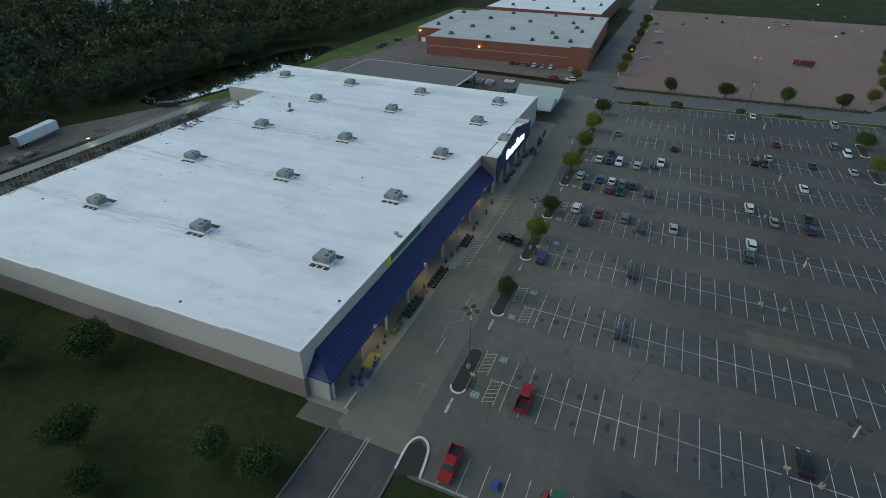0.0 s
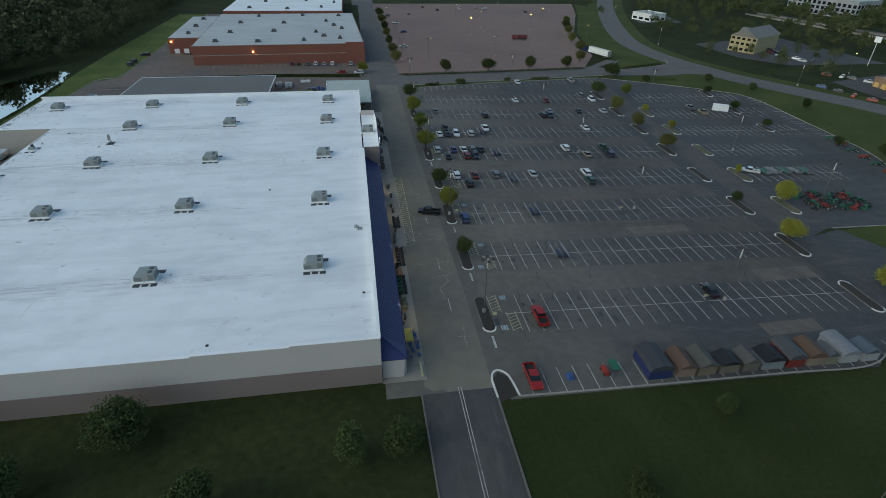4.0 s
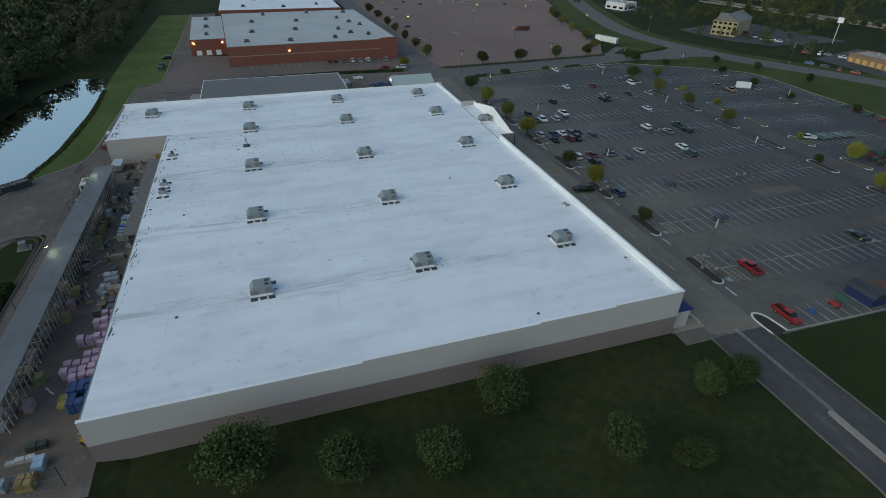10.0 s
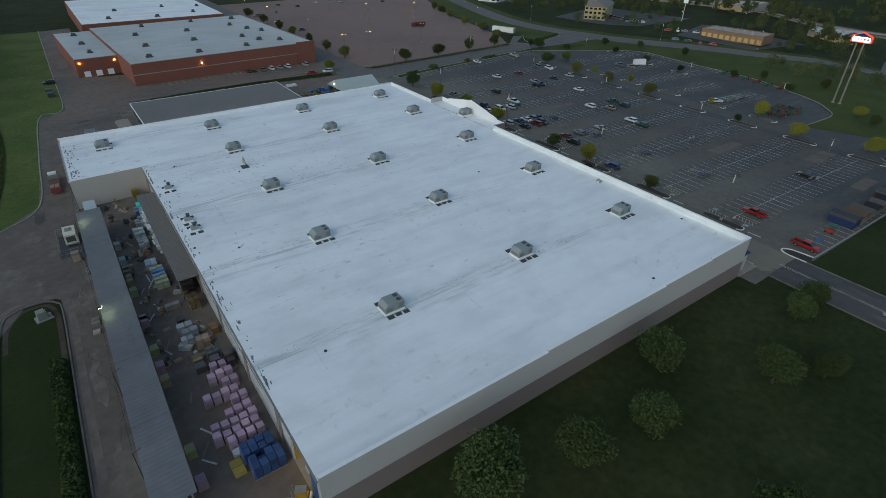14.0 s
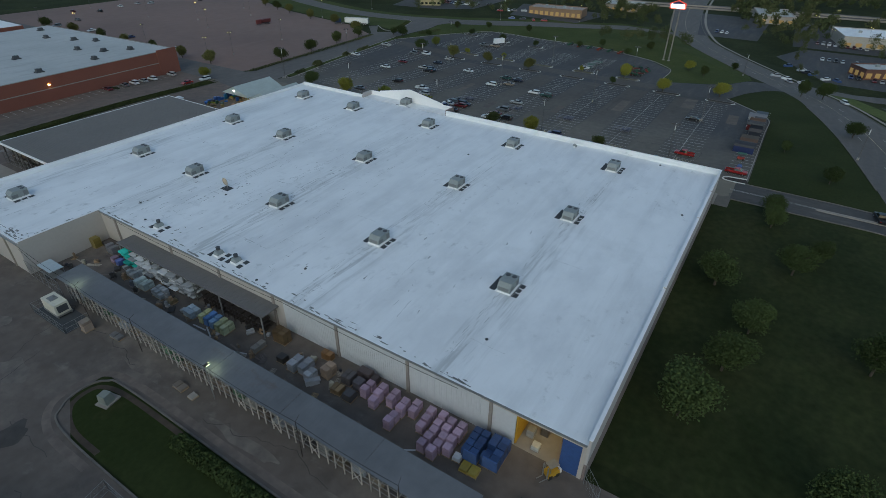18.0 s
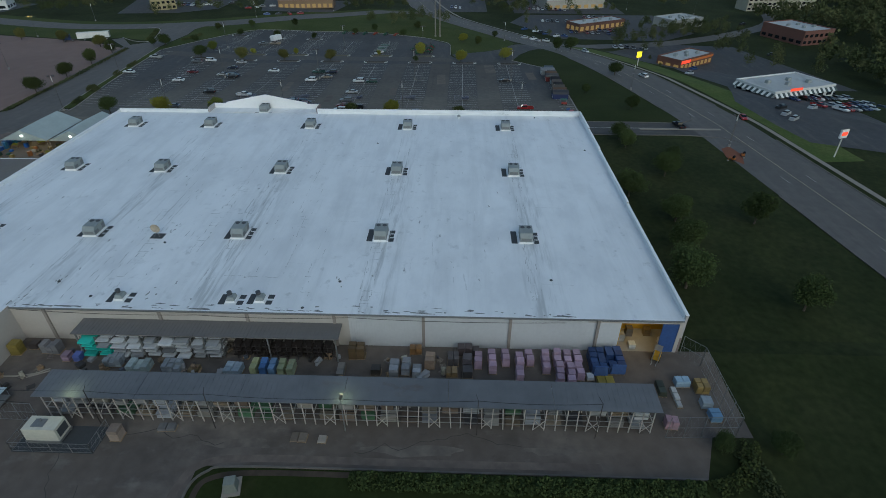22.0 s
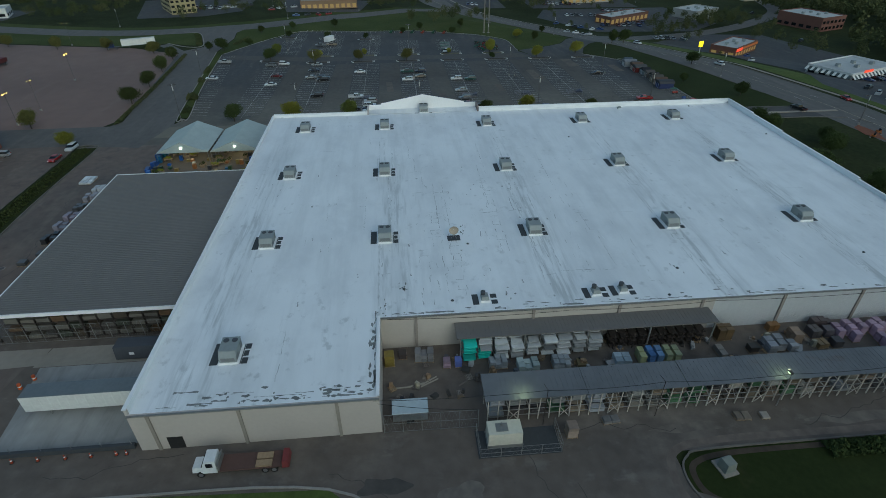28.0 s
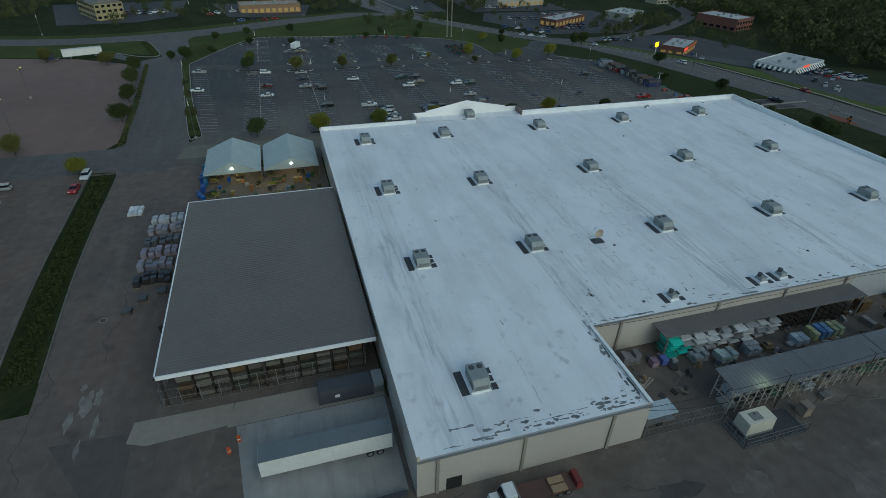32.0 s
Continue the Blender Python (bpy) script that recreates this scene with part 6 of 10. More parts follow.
blue = thing("tarped_pile", (-7.2, 41, gz(-7, 41) + 0.05), "small pile under a blue tarpaulin", "tarpaulin")
part("tarp", Geo().box(-0.6, 0.6, -0.7, 0.7, 0, 0.7, 0.25), MATS["blue_door"], blue)
tractor = thing("lawn_tractor", (-0.5, 41.5, gz(0, 41) + 0.05), "green and red garden machines under a small canopy", "tractor")
part("canopy", Geo().box(0.2, 1.6, -1.2, 1.2, 1.5, 1.6), mat("green_metal", (0.02, 0.10, 0.05), 0.5), tractor)
for s in (0.3, 1.5):
    for yy in (-1.1, 1.1):
        part("canopy_post", Geo().bar((s, yy, 0), (s, yy, 1.5), 0.06), STEEL, tractor)
part("body", Geo().box(-0.9, -0.1, -1.0, 1.0, 0.25, 0.9, 0.1), mat("red_machine", (0.25, 0.03, 0.02), 0.5), tractor)
part("tyres", Geo().box(-1.0, 0.0, -0.9, -0.5, 0, 0.5).box(-1.0, 0.0, 0.5, 0.9, 0, 0.4), RUBBER, tractor)

# ---------------------------------------------------------------- service yard behind the store
rs = random.Random(31)
rack = thing("lumber_rack", (-142, 94, -0.4), "long roofed lumber rack with pale posts", "storage rack")
ry = 51.8 - 94
segs = 6
L = (136.2 - 51.8) / segs
for i in range(segs):
    y0 = ry + i * L
    dz = rs.uniform(-0.05, 0.05)
    g = Geo()
    g.v += [(-2.4, y0 + 0.03, 5.25 + dz), (2.3, y0 + 0.03, 5.5 + dz), (2.3, y0 + L - 0.03, 5.5 + dz), (-2.4, y0 + L - 0.03, 5.25 + dz)]
    g.v += [(x, y, z - 0.08) for x, y, z in g.v[:4]]
    g.f += [(0, 1, 2, 3), (7, 6, 5, 4), (0, 4, 5, 1), (1, 5, 6, 2), (2, 6, 7, 3), (3, 7, 4, 0)]
    sh = part("roof_sheet", g, RACKROOF, rack, "grey corrugated roof sheet")
    g = Geo()
    y = y0 + 0.3
    while y < y0 + L - 0.2:
        g.bar((-2.4, y, 5.27 + dz), (2.3, y, 5.52 + dz), 0.06, 0.02)
        y += 0.7
    part("corrugations", g, RACKROOF, sh)
PALEPOST = mat("pale_painted_post", (0.40, 0.37, 0.325), 0.7, var=0.4, scale=3)
bays = 29
for i in range(2 * bays + 1):
    y = ry + 0.6 + i * (136.2 - 51.8 - 1.2) / bays / 2
    for x in (-1.62, 1.66):
        d = rs.uniform(-0.12, 0.12)
        part("post", Geo().bar((x, y + d, 0), (x, y - d, 5.2), 0.13, 0.13), PALEPOST, rack)
    if i % 2 == 0:
        part("arm", Geo().box(-1.5, 1.55, y - 0.05, y + 0.05, 2.15, 2.3), PALEPOST, rack)
    if i % 5 == 0:
        e = 1.43
        part("brace", Geo().bar((-1.7, y, 0.3), (-1.7, y + e, 2.2), 0.08).bar((-1.7, y + e, 0.3), (-1.7, y, 2.2), 0.08), PALEPOST, rack, "crossed brace")
    if i % 4 == 1:
        part("brace", Geo().bar((-1.55, y, 1.0), (1.6, y, 3.2), 0.07), PALEPOST, rack)
for z in (1.15, 2.22, 3.3, 4.4):
    part("beam", Geo().box(-1.68, -1.64, ry + 0.5, ry + 83.9, z, z + 0.14), STEEL, rack)
    part("beam", Geo().box(1.69, 1.73, ry + 0.5, ry + 83.9, z, z + 0.14), STEEL, rack)
pal = [(0.26, 0.21, 0.15), (0.34, 0.31, 0.26), (0.45, 0.46, 0.46), (0.28, 0.22, 0.15), (0.5, 0.5, 0.48), (0.12, 0.26, 0.13), (0.36, 0.35, 0.33), (0.40, 0.42, 0.45), (0.2, 0.15, 0.11), (0.1, 0.09, 0.09), (0.44, 0.43, 0.4)]
for i in range(bays):
    y = 51.8 + 0.6 + (i + 0.5) * (136.2 - 51.8 - 1.2) / bays
    for z in (0.0, 2.3):
        if rs.random() < 0.86:
            c = rs.choice(pal)
            u = thing("lumber_bundle", (-142 + rs.uniform(-0.15, 0.15), y, -0.4 + z), "strapped bundle of boards on the lumber rack", "lumber", "bundles on the rack")
            w, l, h = rs.uniform(1.6, 2.5), rs.uniform(1.6, 2.3), rs.uniform(0.4, 1.4)
            kk = rs.uniform(0.4, 0.95)
            c = tuple(v * kk for v in c)
            n = 3
            for q in range(n):
                b = part("board_layer", Geo().box(-w / 2 + rs.uniform(0, 0.2), w / 2 - rs.uniform(0, 0.2), -l / 2, l / 2, q * h / n + 0.03 * (q > 0), 0.02 + (q + 1) * h / n), ANYC, u)
                b.color = (*c, 1)
            part("strap", Geo().box(-0.3, -0.2, -l / 2 - 0.01, l / 2 + 0.01, 0.03, h + 0.03), RUBBER, u)
yl = thing("yard_lamp", (-144.6, 94.0, -0.4), "glowing yard lamp on a pole over the rack", "street lamp")
part("pole", Geo().tube(0, 0, 0, 6.6, 0.09, 0.06), STEEL, yl)
part("lamp_head", Geo().box(-0.1, 0.7, -0.2, 0.2, 6.5, 6.7), POLE, yl)
part("lens", Geo().box(0.1, 0.65, -0.16, 0.16, 6.42, 6.498), mat("pale_green_lamp", (0.8, 0.8, 0.6), emit=(0.9, 1.0, 0.55), power=8.0), yl)
for yy, ee in ((94.0, 32), (131.0, 22)):
    yd = new("yard_light", bpy.data.lights.new("yard_light", 'AREA'))
    yd.data.size, yd.data.energy, yd.data.color = 0.5, ee, (0.9, 1.0, 0.6)
    yd.matrix_world = look((-143.9, yy, 6.35), (-142.6, yy, 4.0))
for y in (128, 112, 76, 60):
    p = thing("utility_pole", (-144.7, y, -0.4), "thin dark pole beside the lumber rack", "pole", "yard poles")
    part("pole", Geo().tube(0, 0, 0, 7.0, 0.07, 0.05), POLE, p)
    part("arm", Geo().bar((0, 0, 6.9), (1.0, 0.3, 7.1), 0.05), POLE, p)

PINK, BLUEW, WHITEW, GREY = (0.35, 0.25, 0.32), (0.025, 0.05, 0.13), (0.36, 0.39, 0.41), (0.2, 0.2, 0.21)
# pink insulation bundles
for yc, n, xs0 in ((75.6, 2, -131.0), (73.4, 3, -130.6), (71.2, 2, -130.4), (69.2, 4, -131.0), (67.6, 2, -130.2), (65.0, 3, -130.4), (63.2, 5, -130.2), (61.6, 5, -130.4), (60.2, 4, -130.2)):
    for i in range(n):
        pallet_load(xs0 - i * 1.28, yc + rs.uniform(-0.15, 0.15), 1.2, 1.25, rs.uniform(1.45, 1.9), PINK, "wrapped pink insulation bundle on a pallet", "insulation", name="insulation_bundle", group="pink insulation bundles", z=0.07, tiers=3)
# blue covered stacks
for y, x, l in ((57.2, -131.6, 2.4), (54.5, -131.2, 2.6)):
    u = pallet_load(x, y, 4.3, l, 2.1, (0.03, 0.06, 0.15), "goods under dark blue wrap in the yard", "covered goods", name="covered_stack", group="blue covered stacks", z=0.06)
    b = part("flap", Geo().box(-2.2, -1.9, -l / 2 - 0.03, l / 2 - 0.4, 0.3, 2.15, 0.08), WRAP, u)
    b.color = (0.06, 0.11, 0.26, 1)
YARD = [(-131.0, 143.6, 1.6, 3.0, 1.9, GREY, "grey sheet goods leaning on a stand"), (-132.6, 140.2, 1.4, 1.2, 1.2, PINK, "wrapped pink goods"), (-132.6, 138.4, 1.4, 1.2, 1.2, (0.12, 0.16, 0.42), "wrapped blue goods"), (-133.2, 132.3, 2.0, 2.8, 1.4, WHITEW, "white sheet stack"), (-134.2, 127.8, 2.2, 3.4, 1.3, (0.48, 0.56, 0.54), "white and green wrapped boards"), (-134.2, 122.6, 2.0, 2.8, 1.5, WHITEW, "white wrapped boards"), (-134.3, 119.3, 1.6, 1.6, 0.6, (0.25, 0.19, 0.1), "low lumber stack"), (-134.5, 113.0, 2.2, 2.6, 1.3, (0.42, 0.5, 0.56), "pale blue wrapped goods"),
        (-134.0, 109.8, 2.4, 1.1, 1.6, (0.5, 0.52, 0.28), "pale yellow bagged goods"), (-134.0, 108.4, 2.4, 1.1, 1.7, (0.12, 0.24, 0.5), "blue bagged goods"), (-134.0, 107.0, 2.4, 1.1, 1.6, (0.2, 0.32, 0.5), "blue bagged goods"), (-134.0, 105.6, 2.4, 1.1, 1.6, (0.46, 0.5, 0.3), "pale yellow bagged goods"), (-134.0, 104.2, 2.4, 1.1, 1.5, (0.46, 0.5, 0.32), "pale yellow bagged goods"),
        (-130.6, 94.6, 1.8, 2.6, 2.3, (0.15, 0.10, 0.05), "brown crate"), (-134.0, 96.6, 2.6, 1.2, 0.9, (0.34, 0.31, 0.27), "pale board stack"), (-133.8, 91.2, 1.4, 1.6, 1.0, (0.07, 0.06, 0.05), "dark metal goods"), (-133.6, 88.4, 2.6, 1.5, 1.5, (0.32, 0.33, 0.35), "grey wrapped blocks"), (-133.2, 86.6, 2.6, 1.4, 1.5, (0.3, 0.31, 0.33), "grey wrapped blocks"), (-134.0, 84.9, 2.0, 1.4, 1.3, (0.36, 0.37, 0.38), "grey wrapped blocks"), (-132.0, 83.0, 2.2, 1.6, 1.7, (0.34, 0.25, 0.18), "brown boxed goods"), (-129.6, 85.4, 1.2, 2.0, 1.3, (0.28, 0.15, 0.06), "orange-brown boxed goods"),
        (-131.4, 79.4, 2.0, 1.8, 1.5, (0.10, 0.09, 0.09), "dark stacked trolleys"), (-133.8, 79.6, 1.6, 1.8, 0.9, (0.26, 0.18, 0.09), "lumber offcuts on a pallet"), (-133.9, 77.2, 1.6, 1.6, 1.3, (0.11, 0.1, 0.1), "dark stacked trolleys"), (-129.6, 77.0, 1.4, 3.6, 1.7, (0.09, 0.07, 0.07), "dark racked goods"), (-131.6, 77.2, 1.6, 1.6, 1.5, (0.1, 0.09, 0.1), "dark racked goods"),
        (-134.6, 56.4, 1.6, 2.6, 0.5, (0.42, 0.32, 0.06), "low stack of yellow boards"), (-134.0, 58.6, 1.2, 1.2, 0.6, (0.6, 0.62, 0.64), "crumpled white wrap"), (-134.8, 45.2, 1.4, 2.2, 1.2, (0.30, 0.42, 0.52), "pale blue boxed goods"), (-135.6, 42.6, 2.0, 2.0, 1.4, (0.36, 0.25, 0.09), "tan crate"), (-137.5, 46.8, 3.6, 0.9, 0.6, (0.5, 0.5, 0.48), "white boards"), (-138.6, 43.0, 1.6, 1.6, 1.2, (0.42, 0.48, 0.52), "white boxed goods"), (-140.8, 42.6, 1.8, 1.6, 1.1, (0.16, 0.28, 0.42), "blue boxed goods"), (-136.0, 48.6, 2.6, 1.2, 0.9, (0.06, 0.07, 0.05), "dark covered stack"), (-142.4, 49.2, 1.4, 1.8, 1.5, (0.38, 0.24, 0.27), "pink wrapped goods"),
        (-131.5, 149.0, 1.6, 1.6, 2.2, (0.26, 0.20, 0.05), "yellow wooden crate"), (-146.6, 124.6, 1.6, 1.5, 2.0, (0.34, 0.27, 0.22), "leaning stack of cartons"), (-145.0, 118.5, 1.2, 2.4, 0.5, (0.2, 0.2, 0.2), "grey metal frames on the ground"), (-146.0, 100.0, 1.4, 2.2, 0.35, (0.2, 0.17, 0.14), "grey pallets on the ground"), (-146.2, 96.8, 1.2, 1.2, 0.3, (0.35, 0.32, 0.28), "wooden pallet"), (-130.2, 147.0, 1.4, 1.4, 1.0, (0.06, 0.05, 0.05), "dark scrap")]
for x, y, w, l, h, c, lb in YARD:
    c = tuple(v * 0.8 for v in c)
    pallet_load(x, y, w, l, h, c, lb + " in the yard", "merchandise", name="yard_stack", group="yard stock", z=0.07, turn=rs.uniform(-4, 4), tiers=3 if h > 1 else 2)
# shelving under the lean-to
for i in range(9):
    y = 136.6 - i * 2.5
    u = thing("sheet_rack", (-130.6, y, -0.15), "steel rack of pale boards under the lean-to", "shelf", "racks under the lean-to")
    for yy in (-1.1, 1.1):
        for xx in (-1.0, 1.0):
            part("upright", Geo().box(xx - 0.05, xx + 0.05, yy - 0.05, yy + 0.05, 0, 3.9), STEEL, u)
    for q, z in enumerate((0.6, 1.6, 2.5, 3.3)):
        part("shelf", Geo().box(-1.05, 1.05, -1.15, 1.15, z - 0.08, z), STEEL, u)
        c = (0.06, 0.55, 0.45) if i < 1 or (i < 2 and q < 2) else (0.52, 0.54, 0.55)
        for x0, x1 in ((-1.75, -0.5), (-0.46, 0.95)):
            e0, e1 = rs.uniform(-1.2, -0.7), rs.uniform(0.7, 1.2)
            b = part("board", Geo().box(x0 + rs.uniform(-0.4, 0.35), x1, e0, e1, z + 0.004, z + rs.uniform(0.12, 0.42)), ANYC, u)
            kk = rs.choice((1.15, 1.0, 0.85, 0.6, 0.3))
            b.color = (c[0] * kk, c[1] * kk, c[2] * kk, 1)
for i in range(10):
    u = thing("pipe_rack", (-130.4, 113.4 - i * 1.6, -0.15), "dark rack of pipe and bar stock", "shelf", "racks under the lean-to")
    part("frame", Geo().box(-1.2, -1.1, -0.05, 0.05, 0, 3.2).box(0.9, 1.0, -0.05, 0.05, 0, 3.2), POLE, u)
    for z in (0.6, 1.5, 2.4):
        part("stock", Geo().box(-1.1, 0.9, -0.6, 0.6, z, z + 0.25), POLE, u)
        part("bracket", Geo().box(-1.15, 0.95, -0.06, 0.06, z - 0.08, z), POLE, u)
for x, y, h, c in ((-125.4, 52.0, 1.6, (0.3, 0.3, 0.28)), (-124.2, 50.4, 2.2, (0.08, 0.07, 0.06)), (-126.2, 45.6, 1.3, (0.42, 0.42, 0.4)), (-124.0, 47.4, 1.8, (0.16, 0.11, 0.05)), (-127.0, 50.6, 0.8, (0.4, 0.4, 0.36))):
    pallet_load(x, y, 1.2, 1.2, h, c, "boxed goods inside the lit doorway", "merchandise", name="doorway_stack", group="doorway stock", z=0.07)
# forklift in the doorway
fl = thing("forklift", (-129.6, 47.4, 0.0), "yellow and white forklift in the lit doorway", "forklift", turn=60)
part("body", Geo().box(-0.6, 0.6, -1.0, 0.8, 0.3, 1.1, 0.08), MATS["yellow_wall"], fl)
part("counterweight", Geo().box(-0.55, 0.55, -1.35, -1.0, 0.3, 1.0, 0.06), COPING, fl)
part("mast", Geo().box(-0.5, -0.38, 0.85, 1.0, 0.1, 2.4).box(0.38, 0.5, 0.85, 1.0, 0.1, 2.4), STEEL, fl)
part("fork", Geo().box(-0.4, -0.28, 1.0, 2.0, 0.08, 0.14), STEEL, fl)
part("fork", Geo().box(0.28, 0.4, 1.0, 2.0, 0.08, 0.14), STEEL, fl)
part("guard_roof", Geo().box(-0.55, 0.55, -0.8, 0.6, 2.1, 2.18), STEEL, fl)
for sx in (-0.5, 0.5):
    part("guard_post", Geo().bar((sx, -0.75, 1.1), (sx, -0.75, 2.1), 0.07), STEEL, fl)
    part("guard_post", Geo().bar((sx, 0.55, 1.1), (sx, 0.55, 2.1), 0.07), STEEL, fl)
part("tyres", Geo().box(-0.66, -0.45, -0.9, -0.4, 0, 0.5).box(0.45, 0.66, -0.9, -0.4, 0, 0.5).box(-0.66, -0.45, 0.2, 0.75, 0, 0.6).box(0.45, 0.66, 0.2, 0.75, 0, 0.6), RUBBER, fl)
# generator in its cage
gen = thing("generator", (-146.7, 133.9, -0.34), "cream-coloured generator housing on a skid", "generator")
part("skid", Geo().box(-1.3, 1.3, -2.4, 2.4, 0.3, 0.6), STEEL, gen)
b = part("housing", Geo().box(-1.2, 1.2, -2.3, 2.3, 0.6, 2.7, 0.06), ANYC, gen)
b.color = (0.55, 0.53, 0.44, 1)
part("radiator_grille", Geo().box(-0.85, 0.85, -2.33, -2.25, 1.0, 2.3), UNITD, gen)
part("exhaust", Geo().tube(0.3, 0.4, 2.7, 3.1, 0.15), STEEL, gen)
part("roof_hatch", Geo().box(-0.7, 0.6, -0.4, 1.2, 2.7, 2.8), STEEL, gen)
part("legs", Geo().box(-1.2, -1.0, -2.3, 2.3, 0, 0.3).box(1.0, 1.2, -2.3, 2.3, 0, 0.3), STEEL, gen)


def chain_fence(pts, h, label, zbase):
    u = thing("chain_link_fence", (0, 0, 0), label, "fence")
    for a, b in zip(pts, pts[1:]):
        d = math.dist(a, b)
        n = max(1, round(d / 2.6))
        for i in range(n + 1):
            x, y = a[0] + (b[0] - a[0]) * i / n, a[1] + (b[1] - a[1]) * i / n
            part("post", Geo().tube(x, y, zbase, zbase + h, 0.05, seg=6), STEEL, u)
        for z in (0.15, h / 2, h - 0.05):
            part("rail", Geo().bar((*a, zbase + z), (*b, zbase + z), 0.045), STEEL, u)
        g = Geo()
        k = int(d / 0.8)
        for i in range(k):
            p = [a[0] + (b[0] - a[0]) * i / k, a[1] + (b[1] - a[1]) * i / k]
            q = [a[0] + (b[0] - a[0]) * (i + 1) / k, a[1] + (b[1] - a[1]) * (i + 1) / k]
            g.bar((*p, zbase + 0.1), (*q, zbase + h - 0.05), 0.012)
            g.bar((*q, zbase + 0.1), (*p, zbase + h - 0.05), 0.012)
        part("mesh", g, STEEL, u)


chain_fence([(-149.2, 126.6), (-149.2, 137.4), (-145.2, 137.4)], 1.9, "chain-link cage round the generator", -0.35)
chain_fence([(-149.2, 126.6), (-145.2, 126.6)], 1.9, "chain-link cage round the generator", -0.35)
chain_fence([(-128.6, 43.4), (-131, 41.0), (-144.0, 41.0), (-144.4, 50.5)], 4.2, "tall chain-link fence round the yard corner", -0.3)
chain_fence([(-144.3, 137.0), (-144.1, 149.8)], 3.6, "chain-link gate line between rack and wall", -0.35)
sheet("generator_pad", [(-149.3, 126.5), (-145.0, 126.5), (-145.0, 137.6), (-149.3, 137.6)], PATCH, 0.09, "dark pad under the generator", "pavement")
cage = thing("cage_trailer", (-141.6, 146.2, -0.34), "low trailer with a pale tarpaulin roof", "trailer")
part("deck", Geo().box(-1.2, 1.2, -2.4, 2.4, 0.5, 0.65), STEEL, cage)
for sx in (-1.15, 1.15):
    for yy in (-2.3, 0, 2.3):
        part("stake", Geo().bar((sx, yy, 0.6), (sx, yy, 2.1), 0.06), STEEL, cage)
    part("tyre", Geo().box(sx - 0.12, sx + 0.12, -0.5, 0.5, 0, 0.6), RUBBER, cage)
b = part("tarp_roof", Geo().box(-1.3, 1.3, -2.5, 2.5, 2.1, 2.2, 0.05), ANYC, cage)
b.color = (0.40, 0.47, 0.50, 1)
SPALL = mat("pale_worn_patch", (0.136, 0.117, 0.1), 0.9, var=0.5, scale=0.8, big=0.3, bigvar=0.4)
OILY = mat("dark_stain", (0.062, 0.056, 0.05), 0.9, var=0.4, scale=0.8, big=0.3, bigvar=0.4)
# concrete-ring / utility box in the grass strip
ub = thing("utility_box", (-153.4, 106.5, -0.4), "pale grey utility cabinet on a slab", "utility box", turn=12)
part("slab", Geo().box(-1.3, 1.3, -1.1, 1.1, 0, 0.2), CONC, ub)
b = part("cabinet", Geo().box(-0.9, 0.6, -0.8, 0.8, 0.2, 1.7, 0.12), ANYC, ub)
b.color = (0.2, 0.215, 0.185, 1)
part("door", Geo().box(0.6, 0.64, -0.6, 0.6, 0.35, 1.5), UNITM, ub)
strip("yard_kerb", [(-150.5, 47), (-150.5, 80), (-150.5, 106), (-151.4, 110.6), (-154, 112), (-157.6, 111), (-159.8, 106), (-160, 80), (-160, 22)], 0.25, KERBD, 0.0, "concrete kerb round the grass strip", "kerb", height=0.22)


# flatbed truck
ft = thing("flatbed_truck", (-147.6, 167.4, -0.34), "white flatbed delivery truck with a rusty deck", "truck")
b = part("cab", frustum(Geo(), 3.2, 5.3, 1.1, 0.75, 3.25, 4.6, 0.95, 2.75), ANYC, ft)
b.color = (0.62, 0.64, 0.64, 1)
b = part("hood", Geo().box(-0.95, 0.95, 5.0, 6.3, 0.8, 1.6, 0.12), ANYC, ft)
b.color = (0.62, 0.64, 0.64, 1)
part("windscreen", frustum(Geo(), 4.5, 5.12, 0.9, 1.75, 4.3, 4.78, 0.82, 2.5), GLASS, ft)
part("side_window", Geo().box(-1.08, 1.08, 3.6, 4.4, 1.8, 2.45), GLASS, ft)
b = part("deck", Geo().box(-1.2, 1.2, -4.6, 3.0, 1.0, 1.18), ANYC, ft)
b.color = (0.09, 0.05, 0.04, 1)
part("headboard", Geo().box(-1.2, 1.2, 2.9, 3.05, 1.18, 2.3), STEEL, ft)
part("chassis", Geo().box(-0.5, 0.5, -4.5, 5.8, 0.6, 0.98), POLE, ft)
b = part("tail_lift", Geo().box(-1.1, 1.1, -5.6, -4.7, 0.7, 1.8, 0.1), ANYC, ft)
b.color = (0.16, 0.03, 0.03, 1)
wheels(ft, (5.3, -2.6, -3.7), 1.0, True)
fp = thing("wooden_pallet", (-147.7, 164.9, 0.86), "pale wooden pallets on the truck deck", "pallet")
part("slats", Geo().box(-1.0, -0.1, -1.0, 1.0, 0, 0.25).box(0.1, 1.0, -1.0, 1.0, 0, 0.25), WOOD, fp)

